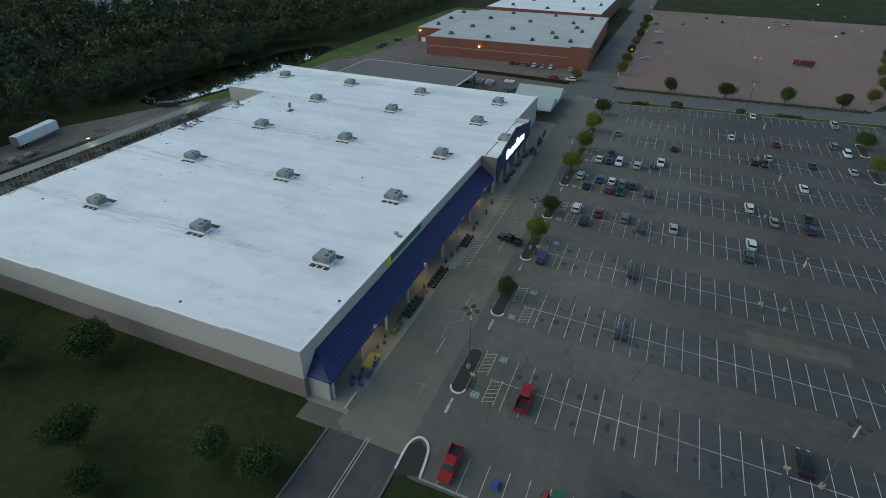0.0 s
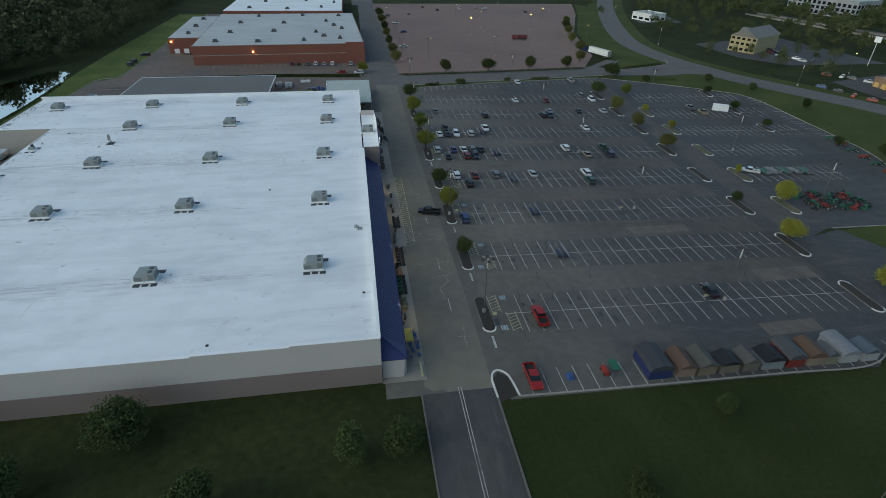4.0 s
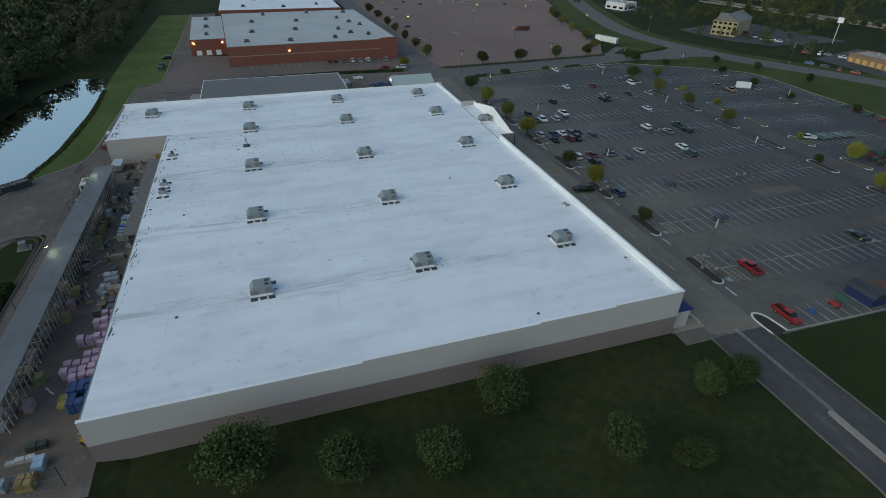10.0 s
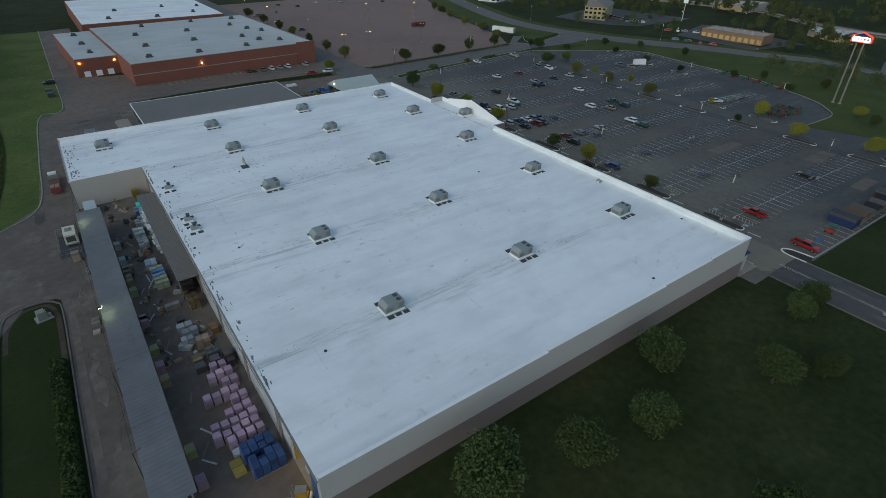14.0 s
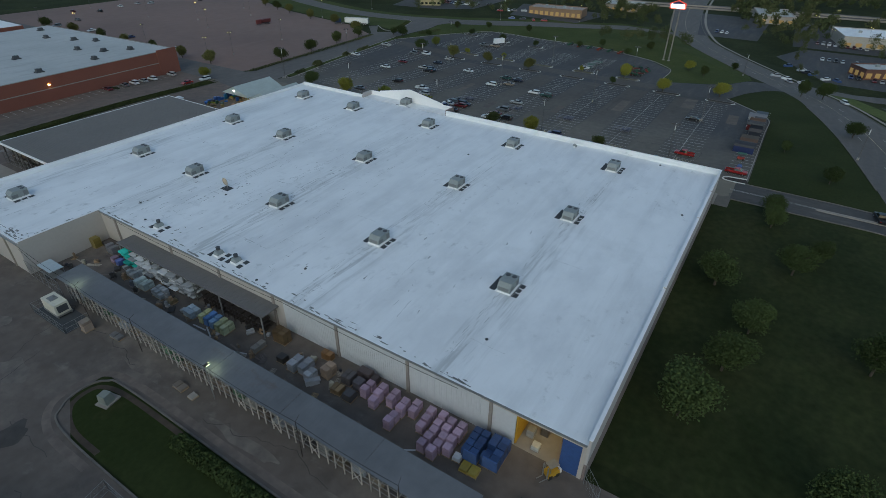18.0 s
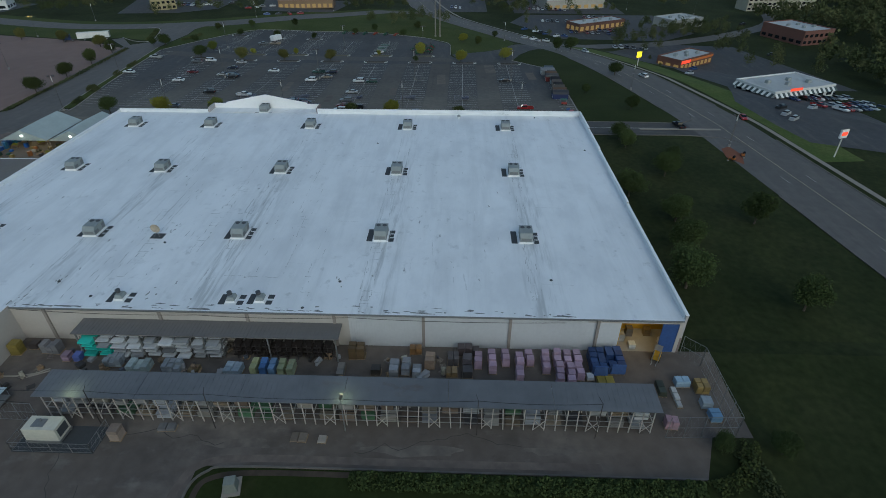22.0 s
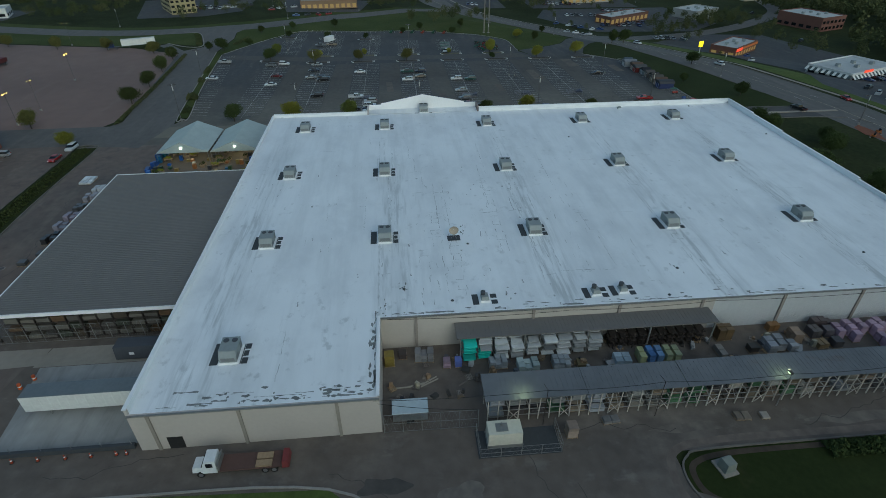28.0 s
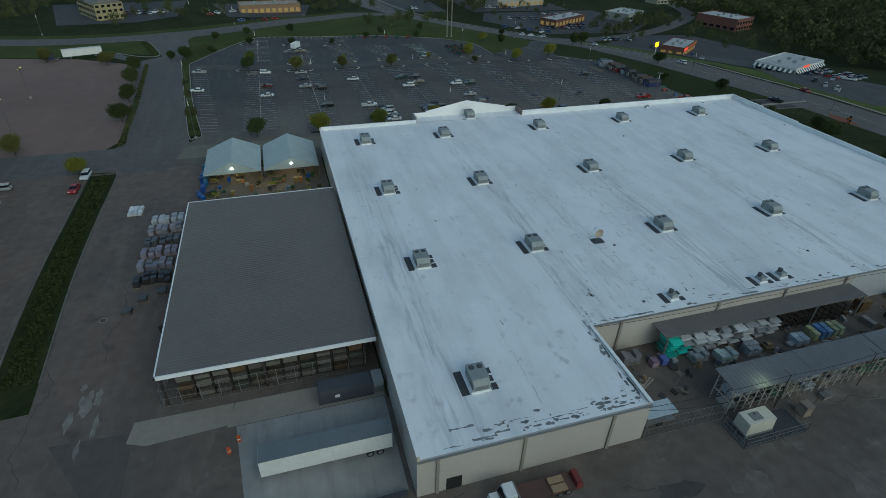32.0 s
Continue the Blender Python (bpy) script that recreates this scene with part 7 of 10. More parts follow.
sheet("asphalt_patch", [(-124.4, 226), (-124.9, 215.7), (-140.5, 215.9)], mat("dark_patch_asphalt", (0.085, 0.074, 0.066), 0.9, var=0.3, scale=0.6), 0.078, "darker patch in the yard asphalt", "pavement")
CHALK = mat("chalky_stain", (0.19, 0.175, 0.155), 0.9, var=0.6, scale=0.7, big=0.4, bigvar=0.5)
for x, y, w, l in ((-118, 223, 4.6, 0.9), (-117.0, 221.6, 3.2, 0.5), (-120.6, 224.6, 3.6, 0.5), (-114.6, 224, 1.6, 0.4), (-122.5, 221.0, 4.0, 0.35), (-126, 222.4, 3.0, 0.3)):
    sheet("asphalt_stain", [(x + w / 2 * math.cos(i * 0.45) * (1 + 0.3 * math.sin(i * 2.3 + y)), y + l * math.sin(i * 0.45) * (1 + 0.3 * math.cos(i * 1.9 + x))) for i in range(14)], CHALK, 0.079, "chalky spill on the yard asphalt", "pavement")
mh = thing("manhole_cover", (-99, 224.6, 0.064), "round iron manhole cover in the asphalt", "manhole cover")
part("lid", Geo().tube(0, 0, 0, 0.025, 0.5, seg=16), POLE, mh)
part("ring", Geo().tube(0, 0, 0, 0.015, 0.65, seg=16), CONC, mh)
for x, y, w, l, k in ((-158, 125, 5, 9, 1), (-154, 140, 4, 7, 1), (-146, 205, 5, 4, 1), (-136, 222, 7, 3, 0), (-152, 150, 3, 8, 0), (-147, 108, 2, 12, 1), (-147.5, 84, 2.2, 16, 1), (-164, 112, 6, 5, 0), (-168, 96, 3, 8, 1), (-130, 232, 6, 4, 1), (-147, 66, 1.6, 9, 1)):
    pts = [(x + w * math.cos(i * 0.314) * (0.8 + 0.2 * math.sin(i * 1.26 + x)) / 2, y + l * math.sin(i * 0.314) * (0.8 + 0.2 * math.cos(i * 0.942 + y)) / 2) for i in range(20)]
    sheet("asphalt_stain", pts, SPALL if k else OILY, 0.064 + 0.001 * k, "irregular worn patch in the yard asphalt", "pavement")
# cracks in the yard asphalt
g = Geo()
for x, y, a, n in ((-166, 118, 0.6, 14), (-160, 132, 1.9, 12), (-157, 128, 0.2, 10), (-163, 104, 1.4, 10), (-155, 146, 1.2, 12), (-145, 176, 1.6, 16), (-147, 205, 0.9, 12), (-138, 214, 2.6, 12), (-130, 228, 0.1, 20), (-110, 222, 0.05, 22), (-147, 110, 1.5, 24), (-146.4, 70, 1.6, 22), (-132, 250, 1.5, 20), (-136, 300, 1.6, 20), (-90, 219, 0.2, 20), (-166, 90, 1.5, 12)):
    for i in range(n):
        b = a + rs.uniform(-0.7, 0.7)
        e = (x + math.cos(b) * 1.1, y + math.sin(b) * 1.1)
        nx, ny = -math.sin(b) * 0.05, math.cos(b) * 0.05
        z0, z1 = gz(x, y) + 0.071, gz(*e) + 0.071
        g.quad((x - nx, y - ny, z0), (e[0] - nx, e[1] - ny, z1), (e[0] + nx, e[1] + ny, z1), (x + nx, y + ny, z0))
        x, y = e
tagged(single("cracks", g, OILY, "dark cracks in the yard asphalt", "cracks", "structure"), kind="stuff")
# loose things lying about the yard
for i in range(60):
    y = rs.uniform(77, 149)
    x = rs.choice((rs.uniform(-136.6, -133.4), rs.uniform(-138.6, -137.2), rs.uniform(-132.5, -130.5)))
    if 113 < y < 138 and x > -133:
        x -= 3.2
    u = thing("wooden_pallet", (x, y, gz(x, y) + 0.065), rs.choice(("grey weathered pallet lying in the yard", "splintered brown pallet in the yard")), "pallet", "loose pallets", turn=rs.uniform(0, 90))
    g = Geo()
    for q in range(5):
        g.box(-0.6, 0.6, -0.5 + q * 0.22, -0.36 + q * 0.22, 0.1, 0.13)
    for q in (-0.55, -0.04, 0.47):
        g.box(q, q + 0.08, -0.5, 0.52, 0, 0.1)
    b = part("slats", g, GOODS, u)
    b.color = (*rs.choice(((0.2, 0.17, 0.14), (0.26, 0.18, 0.10), (0.12, 0.1, 0.09))), 1)
    if rs.random() < 0.6:
        c = thing("carton", (x + rs.uniform(-0.2, 0.2), y + rs.uniform(-0.2, 0.2), gz(x, y) + 0.196), rs.choice(("dusty carton on a pallet in the yard", "wrapped goods on a pallet in the yard")), "carton", "loose cartons", turn=rs.uniform(0, 90))
        g = Geo()
        for q in range(rs.randint(1, 4)):
            a, b2 = rs.uniform(-0.5, 0), rs.uniform(-0.5, 0)
            g.box(a, a + rs.uniform(0.3, 0.6), b2, b2 + rs.uniform(0.3, 0.6), 0, rs.uniform(0.3, 1.2), 0.02)
        b = part("box", g, GOODS, c)
        b.color = (*rs.choice(((0.22, 0.15, 0.09), (0.3, 0.3, 0.3), (0.06, 0.055, 0.05), (0.10, 0.11, 0.13), (0.28, 0.26, 0.2), (0.05, 0.05, 0.06))), 1)
for i in range(22):
    y = rs.uniform(58, 148)
    x = rs.uniform(-137.8, -135.6)
    u = thing("plank", (x, y, gz(x, y) + 0.066), "loose board on the yard asphalt", "plank", "loose boards", turn=rs.uniform(-40, 40))
    b = part("board", Geo().box(-0.12, 0.12, -rs.uniform(0.8, 2.0), 1.2, 0, 0.06), GOODS, u)
    b.color = (*rs.choice(((0.3, 0.27, 0.22), (0.15, 0.12, 0.1), (0.4, 0.4, 0.4))), 1)

# loading dock
sheet("dock_apron", [(-142.6, 182.4), (-127.5, 182.4), (-127.5, 202.8), (-142.6, 201.4)], mat("pale_blue_concrete", (0.265, 0.262, 0.25), 0.8, var=0.2, scale=0.5, big=0.08, bigvar=0.35, streak=[((0.06, 0.5, 1), 0.5, 0.7, 0.6, (0.15, 0.145, 0.14)), ((0.05, 0.3, 1), 0.56, 0.7, 0.6, (0.36, 0.36, 0.35))]), 0.075, "pale concrete loading apron", "pavement")
sheet("dock_apron", [(-127.4, 182.3), (-123.2, 182.3), (-123.2, 203), (-127.4, 204)], CONC, 0.075, "pale concrete loading apron", "pavement")
rw = thing("retaining_wall", (-143.3, 192.7, -0.4), "low dark retaining wall with a rail", "wall")
part("wall", Geo().box(-0.25, 0.25, -10, 10, 0, 0.8), PATCH, rw)
for i in range(6):
    part("post", Geo().tube(0, -9.6 + i * 3.8, 0.8, 1.6, 0.04, seg=6), STEEL, rw)
for i, y in enumerate((183.5, 184.8, 188.0, 191.2, 194.6, 197.8, 200.6)):
    c = thing("traffic_cone", (-144.3, y, -0.34), "orange traffic cone beside the retaining wall", "traffic cone", "cones by the dock")
    part("foot", Geo().box(-0.22, 0.22, -0.22, 0.22, 0, 0.05), RUBBER, c)
    b = part("cone", Geo().tube(0, 0, 0.05, 0.8, 0.18, 0.04), ANYC, c)
    b.color = (0.3, 0.045, 0.015, 1)
    part("band", Geo().tube(0, 0, 0.38, 0.52, 0.125, 0.095), COPING, c)


def trailer(x, y, l, turn, wall, roof, label):
    u = thing("semi_trailer", (x, y, gz(x, y) + 0.06), label, "trailer", turn=turn)
    b = part("box", Geo().box(-1.3, 1.3, -l / 2, l / 2, 1.15, 3.9), ANYC, u)
    b.color = (*wall, 1)
    b = part("roof", Geo().box(-1.28, 1.28, -l / 2 + 0.03, l / 2 - 0.03, 3.9, 3.95), ANYC, u)
    b.color = (*roof, 1)
    g = Geo()
    for i in range(int(l / 1.2)):
        yy = -l / 2 + 0.6 + i * 1.2
        g.box(-1.33, -1.3, yy, yy + 0.06, 1.2, 3.85).box(1.3, 1.33, yy, yy + 0.06, 1.2, 3.85)
    b = part("side_posts", g, ANYC, u)
    b.color = (*wall, 1)
    part("rear_frame", Geo().box(-1.3, 1.3, -l / 2 - 0.05, -l / 2 - 0.002, 1.1, 3.92), STEEL, u)
    part("landing_gear", Geo().box(-0.9, -0.8, l / 2 - 3, l / 2 - 2.8, 0, 1.15).box(0.8, 0.9, l / 2 - 3, l / 2 - 2.8, 0, 1.15), STEEL, u)
    wheels(u, (-l / 2 + 1.6, -l / 2 + 2.9), 1.1, True)
    part("bogie", Geo().box(-1.0, 1.0, -l / 2 + 1.0, -l / 2 + 3.4, 0.6, 1.15), POLE, u)
    return u


trailer(-135.6, 191.4, 16.4, 0, (0.62, 0.63, 0.60), (0.13, 0.15, 0.16), "white semi-trailer backed against the loading dock")
trailer(-173.6, 97.6, 16, 16, (0.68, 0.70, 0.72), (0.6, 0.62, 0.64), "white semi-trailer parked by the woods")
t3 = trailer(95.2, 270.5, 15, 20, (0.66, 0.66, 0.62), (0.55, 0.55, 0.52), "white semi-trailer in the neighbouring lot")
tk = thing("tractor_unit", (91.4, 281.3, gz(91, 281) + 0.06), "dark blue truck tractor coupled to a white trailer", "truck", turn=20)
b = part("cab", Geo().box(-1.2, 1.2, -0.6, 1.6, 0.9, 3.3, 0.15), ANYC, tk)
b.color = (0.02, 0.04, 0.12, 1)
b = part("hood", Geo().box(-1.0, 1.0, 1.5, 3.0, 0.8, 1.9, 0.15), ANYC, tk)
b.color = (0.02, 0.04, 0.12, 1)
part("windscreen", Geo().box(-1.0, 1.0, 1.52, 1.6, 2.0, 2.9), GLASS, tk)
wheels(tk, (2.2, -1.6), 1.05, True)
part("chassis", Geo().box(-0.5, 0.5, -3, 1.5, 0.6, 0.95), POLE, tk)
dt = thing("roll_off_container", (-125.8, 188.4, 0.0), "dark steel compactor container at the dock", "container")
b = part("box", Geo().box(-1.25, 1.25, -4.6, 3.2, 0.3, 2.7, 0.12), ANYC, dt)
b.color = (0.055, 0.06, 0.07, 1)
part("rams", Geo().box(-1.0, 1.0, -6.2, -4.6, 0.3, 1.7), STEEL, dt)
part("hopper", Geo().box(-1.2, 1.2, -6.0, -4.7, 1.7, 2.6, -0.1), UNITM, dt)
part("runners", Geo().box(-0.8, -0.6, -4.5, 3.1, 0, 0.3).box(0.6, 0.8, -4.5, 3.1, 0, 0.3), POLE, dt)
part("label_plate", Geo().box(-1.27, -1.2, 0.2, 0.9, 1.2, 1.7), COPING, dt)
for i, (x, y) in enumerate(((-131.4, 203.6), (-129.8, 202.4))):
    c = thing("traffic_barrel", (x, y, -0.2), "orange striped traffic barrel", "traffic barrel", "barrels by the dock")
    b = part("drum", Geo().tube(0, 0, 0.05, 1.0, 0.3, 0.25), ANYC, c)
    b.color = (0.5, 0.09, 0.02, 1)
    part("band", Geo().tube(0, 0, 0.5, 0.65, 0.285, 0.275), COPING, c)
    part("foot", Geo().tube(0, 0, 0, 0.05, 0.42), RUBBER, c)

# ---------------------------------------------------------------- garden centre
for i in range(6):
    x = -121.0 + i * 10.0
    for y in (184.0, 198.5, 212.0):
        part("canopy_post", Geo().box(x - 0.15, x + 0.15, y - 0.15, y + 0.15, -0.1, 5.6), POLE, gc)
part("fascia", Geo().box(-121.6, -121.402, 182.2, 212.5, 5.45, 6.08), COPING, gc, "white fascia")
part("fascia", Geo().box(-121.6, -70.5, 212.302, 212.5, 5.45, 6.08), COPING, gc)
part("fascia", Geo().box(-70.498, -70.3, 182.2, 212.5, 5.45, 6.08), COPING, gc)
# added black sheet that stands for the shade deep inside the canopy
part("back_panel", Geo().box(-110, -109.8, 182.4, 213.4, 0, 5.5), DARK, gc)
g = Geo()
x = -121.2
while x < -70.6:
    g.box(x, x + 0.06, 182.25, 212.2, 6.0, 6.04)
    x += 0.6
part("roof_ribs", g, GREYROOF, gc)
for i in range(11):
    y = 185.2 + i * 2.4
    u = thing("pallet_rack", (-119.8, y, 0), "dark steel pallet rack with bagged goods under the canopy", "shelf", "racks under the canopy")
    for xx in (-0.9, 0.9):
        part("upright", Geo().box(xx - 0.06, xx + 0.06, -1.15, -1.05, 0, 4.8), POLE, u)
    for z in (0.2, 1.9, 3.5):
        part("beam", Geo().box(-1.0, 1.0, -1.1, 1.2, z - 0.1, z), POLE, u)
        b = part("carton", Geo().box(-0.85, 0.85, -0.95, 1.05, z + 0.004, z + rs.uniform(0.5, 1.2)), ANYC, u)
        b.color = rs.choice(((0.06, 0.045, 0.03, 1), (0.09, 0.08, 0.07, 1), (0.13, 0.12, 0.1, 1), (0.045, 0.05, 0.035, 1), (0.1, 0.06, 0.03, 1)))
chain_fence([(-121.5, 184), (-121.5, 212.6), (-98, 212.8), (-71, 212.8)], 3.4, "dark mesh fence round the canopy", 0.0)
sheet("canopy_apron", [(-127, 203.5), (-123.2, 203.2), (-123.2, 216), (-126.6, 216.5), (-127.6, 214)], CONC, 0.1, "pale concrete slab at the canopy corner", "pavement")


def tent(y0, y1):
    u = thing("market_tent", (-41.5, (y0 + y1) / 2, -0.6), "white translucent gable tent over the plants", "tent", "garden tents")
    hw, z0, z1, x0, x1 = (y1 - y0) / 2 - 0.2, 3.2, 6.1, -8.5, 8.5
    for s in (-1, 1):
        g = Geo()
        g.v = [(x0, s * hw, z0), (x1, s * hw, z0), (x1, 0, z1), (x0, 0, z1)]
        g.v += [(x, y, z - 0.06) for x, y, z in g.v]
        g.f = [(0, 1, 2, 3), (7, 6, 5, 4), (0, 4, 5, 1), (1, 5, 6, 2), (2, 6, 7, 3), (3, 7, 4, 0)]
        part("roof_panel", g, TENT, u)
    for x in (x0, x1):
        g = Geo()
        g.v = [(x, -hw, z0 - 0.1), (x, hw, z0 - 0.1), (x, 0, z1 - 0.1), (x + 0.05, -hw, z0 - 0.1), (x + 0.05, hw, z0 - 0.1), (x + 0.05, 0, z1 - 0.1)]
        g.f = [(2, 1, 0), (3, 4, 5), (0, 1, 4, 3), (1, 2, 5, 4), (2, 0, 3, 5)]
        part("gable_end", g, TENT, u)
    for x in (x0, -2.8, 2.8, x1):
        for s in (-1, 1):
            part("pole", Geo().tube(x, s * (hw - 0.1), 0, z0, 0.06, seg=6), STEEL, u)
    lm = part("lamp", Geo().box(x0 - 0.2, x0 - 0.02, -0.25, 0.25, 4.3, 4.7), WHITEGLOW, u, "lit white flood lamp")
    la2 = new("tent_light", bpy.data.lights.new("tent_light", 'AREA'))
    la2.data.size, la2.data.energy, la2.data.color = 3.0, 110, (1.0, 0.80, 0.5)
    la2.matrix_world = look((-44, (y0 + y1) / 2, 4.2), (-46, (y0 + y1) / 2, 0))
    return u


tent(183.4, 197.5)
tent(197.7, 211.8)
sheet("plant_court", [(-70, 183), (-33, 183), (-33, 213), (-70, 213)], mat("warm_paving", (0.13, 0.105, 0.08), 0.85, var=0.2, scale=1.0), 0.12, "tan paved plant court", "pavement")
rs = random.Random(77)
for i in range(50):
    x, y = rs.uniform(-69, -36), rs.uniform(184, 212)
    if -70.5 < x < -69:
        continue
    u = thing("plant_table", (x, y, gz(x, y) + 0.12), rs.choice(("bench of dark green potted plants", "bench of potted shrubs and flowers")), "plants", "garden benches", turn=rs.choice((0, 90)))
    part("bench", Geo().box(-1.0, 1.0, -0.5, 0.5, 0.5, 0.6), WOOD, u)
    part("trestle", Geo().box(-0.95, -0.85, -0.45, 0.45, 0, 0.5).box(0.85, 0.95, -0.45, 0.45, 0, 0.5).box(-0.85, 0.85, -0.05, 0.05, 0.2, 0.28), WOOD, u)
    g = Geo()
    for q in range(26):
        a, bb = rs.uniform(-0.95, 0.95), rs.uniform(-0.45, 0.45)
        h, s = rs.uniform(0.2, 0.8), rs.uniform(0.12, 0.25)
        g.quad((a - s, bb, 0.6 + h * 0.4), (a, bb - s, 0.6 + h), (a + s, bb, 0.6 + h * 0.7), (a, bb + s, 0.6 + h * 0.5))
    b = part("foliage", g, rs.choice((LEAF, LEAF, LEAFB, LEAFY)), u)
BLUES = ((0.02, 0.09, 0.30), (0.03, 0.14, 0.28), (0.03, 0.2, 0.3), (0.02, 0.07, 0.24))
for i in range(15):
    pallet_load(-57.5 + i * 1.35, 212.0 + rs.uniform(-0.7, 0.7), 1.1, 1.1, rs.uniform(1.0, 2.2), rs.choice(BLUES), "blue stacked garden goods along the court fence", "merchandise", name="garden_stack", group="garden stock", z=0.12)
for i in range(24):
    pallet_load(rs.uniform(-58, -47), 185.5 + i * 1.08, 1.0, 1.0, rs.uniform(0.5, 1.6), rs.choice(BLUES[:2] + ((0.3, 0.12, 0.04), (0.24, 0.17, 0.05), (0.04, 0.08, 0.03), (0.05, 0.05, 0.05), (0.03, 0.07, 0.04), (0.32, 0.3, 0.26))), "mixed garden goods and planters in the plant court", "merchandise", name="garden_stack", group="garden stock", z=0.12, turn=rs.uniform(-10, 10), tiers=1)
for i in range(30):
    r, q = divmod(i, 5)
    x, y = -90 + r * 4.6, 215.4 + q * 1.3
    c = ((0.03, 0.03, 0.032), (0.2, 0.19, 0.22), (0.22, 0.19, 0.23), (0.08, 0.08, 0.085), (0.24, 0.23, 0.25), (0.38, 0.39, 0.4))[r]
    x, y = x + rs.uniform(-0.5, 0.5), y + rs.uniform(-0.25, 0.25)
    for k in range(2):
        pallet_load(x + k * 1.5, y, 1.25, 1.2, rs.uniform(0.9, 1.4), c, "wrapped bags of soil on a pallet", "merchandise", name="soil_pallet", group="pallets along the canopy", z=0.08)
for x, y in ((-95, 219), (-93.5, 216), (-98, 221)):
    pallet_load(x, y, 1.6, 1.6, 0.7, (0.06, 0.06, 0.06), "dark pallet on the asphalt", "pallet", z=0.08)
pallet_load(-60, 225.6, 4.2, 3.0, 0.5, (0.55, 0.57, 0.58), "white plastic sheet over low goods", "covered goods", z=0.08, tiers=1)
lm = new("court_light", bpy.data.lights.new("court_light", 'AREA'))
lm.data.size, lm.data.energy, lm.data.color = 2.0, 90, (1.0, 0.75, 0.4)
lm.matrix_world = look((-51.0, 197, 5.2), (-58, 197, 0))

# loose clutter in the yard
rs = random.Random(90)
for i in range(44):
    x, y = rs.uniform(-136.5, -129.5), rs.uniform(78, 147)
    if rs.random() < 0.5:
        x = rs.uniform(-139.4, -138.2)
    u = thing("yard_clutter", (x, y, gz(x, y) + 0.06), rs.choice(("dark scrap and boards on the ground", "broken wooden pallet on the asphalt", "small wrapped parcel on the asphalt")), "clutter", "loose yard clutter", turn=rs.uniform(0, 180))
    c = rs.choice(((0.05, 0.045, 0.04), (0.16, 0.12, 0.08), (0.3, 0.3, 0.3), (0.08, 0.08, 0.09), (0.2, 0.16, 0.1)))
    w, l, h = rs.uniform(0.5, 1.4), rs.uniform(0.6, 1.8), rs.uniform(0.15, 0.9)
    for k in range(3):
        b = part("piece", Geo().box(-w / 2 + rs.uniform(0, 0.3), w / 2 - rs.uniform(0, 0.3), -l / 2 + rs.uniform(0, 0.3), l / 2 - rs.uniform(0, 0.3), k * h / 3 + 0.002 * k, (k + 1) * h / 3, 0.02), ANYC, u)
        b.color = (*c, 1)
for i in range(14):
    y = rs.uniform(54, 134)
    u = thing("yard_stack", (-139.0, y, gz(-139, y) + 0.06), "strapped stack standing beside the rack", "merchandise", "stock beside the rack")
    c = rs.choice(((0.30, 0.36, 0.38), (0.26, 0.2, 0.1), (0.34, 0.34, 0.3), (0.22, 0.24, 0.1), (0.3, 0.2, 0.24)))
    for k in range(2):
        b = part("load", Geo().box(-0.6, 0.6, -0.8, 0.8, 0.1 + k * 0.7, 0.1 + (k + 1) * 0.69, 0.04), WRAP, u)
        b.color = (*c, 1)
    part("pallet", Geo().box(-0.65, 0.65, -0.85, 0.85, 0, 0.1), WOOD, u)
oc = thing("open_container", (-164.5, 140.0, -0.35), "dark open container heaped with pale scrap", "container", turn=-52)
part("shell", Geo().box(-1.3, 1.3, -3.4, 3.4, 0.1, 1.5), PATCH, oc)
part("rim", Geo().box(-1.4, -1.25, -3.45, 3.45, 1.5, 1.6).box(1.25, 1.4, -3.45, 3.45, 1.5, 1.6), POLE, oc)
g = Geo()
for k in range(24):
    a, b2 = rs.uniform(-1.0, 1.0), rs.uniform(-3, 3)
    g.bar((a, b2, 1.45), (a + rs.uniform(-0.8, 0.8) * 0.5, b2 + rs.uniform(-1, 1), 1.9), 0.25, 0.1)
part("scrap", g, KERB, oc)
strip("bank_kerb", [(-170.5, 126.7), (-161.2, 145.2), (-151.8, 156.7), (-150.3, 191), (-148.4, 233.8), (-142, 238.4), (-140.3, 250), (-140.5, 294), (-140.5, 420)], 0.3, KERB, 0.0, "concrete kerb along the pond bank", "kerb", height=0.2)

chain_fence([(-161.2, 92.5), (-161.4, 72), (-161.4, 50)], 2.2, "dark chain-link fence of the equipment corner", -0.35)
chain_fence([(-161.2, 92.5), (-166.4, 91.5)], 2.2, "dark chain-link fence of the equipment corner", -0.35)
rs = random.Random(14)
for x, y, t in ((-163.5, 88.5, 20), (-163.0, 83.0, 80), (-165.5, 79, 10), (-163.2, 75.5, 50), (-165.8, 71, 0), (-163.6, 66, 15)):
    u = thing("flat_trailer", (x, y, -0.34), "dark steel equipment trailer behind the fence", "trailer", "stored trailers", turn=t)
    part("deck", Geo().box(-1.0, 1.0, -2.2, 2.2, 0.55, 0.7), PATCH, u)
    part("tongue", Geo().bar((0, 2.2, 0.6), (0, 3.4, 0.5), 0.1), STEEL, u)
    b = part("load", Geo().box(-0.8, 0.7, -1.8, 0.6, 0.704, rs.uniform(1.0, 1.7), 0.1), ANYC, u)
    b.color = (*rs.choice(((0.05, 0.05, 0.05), (0.12, 0.11, 0.1), (0.2, 0.2, 0.2))), 1)
    wheels(u, (-0.3,), 1.0)
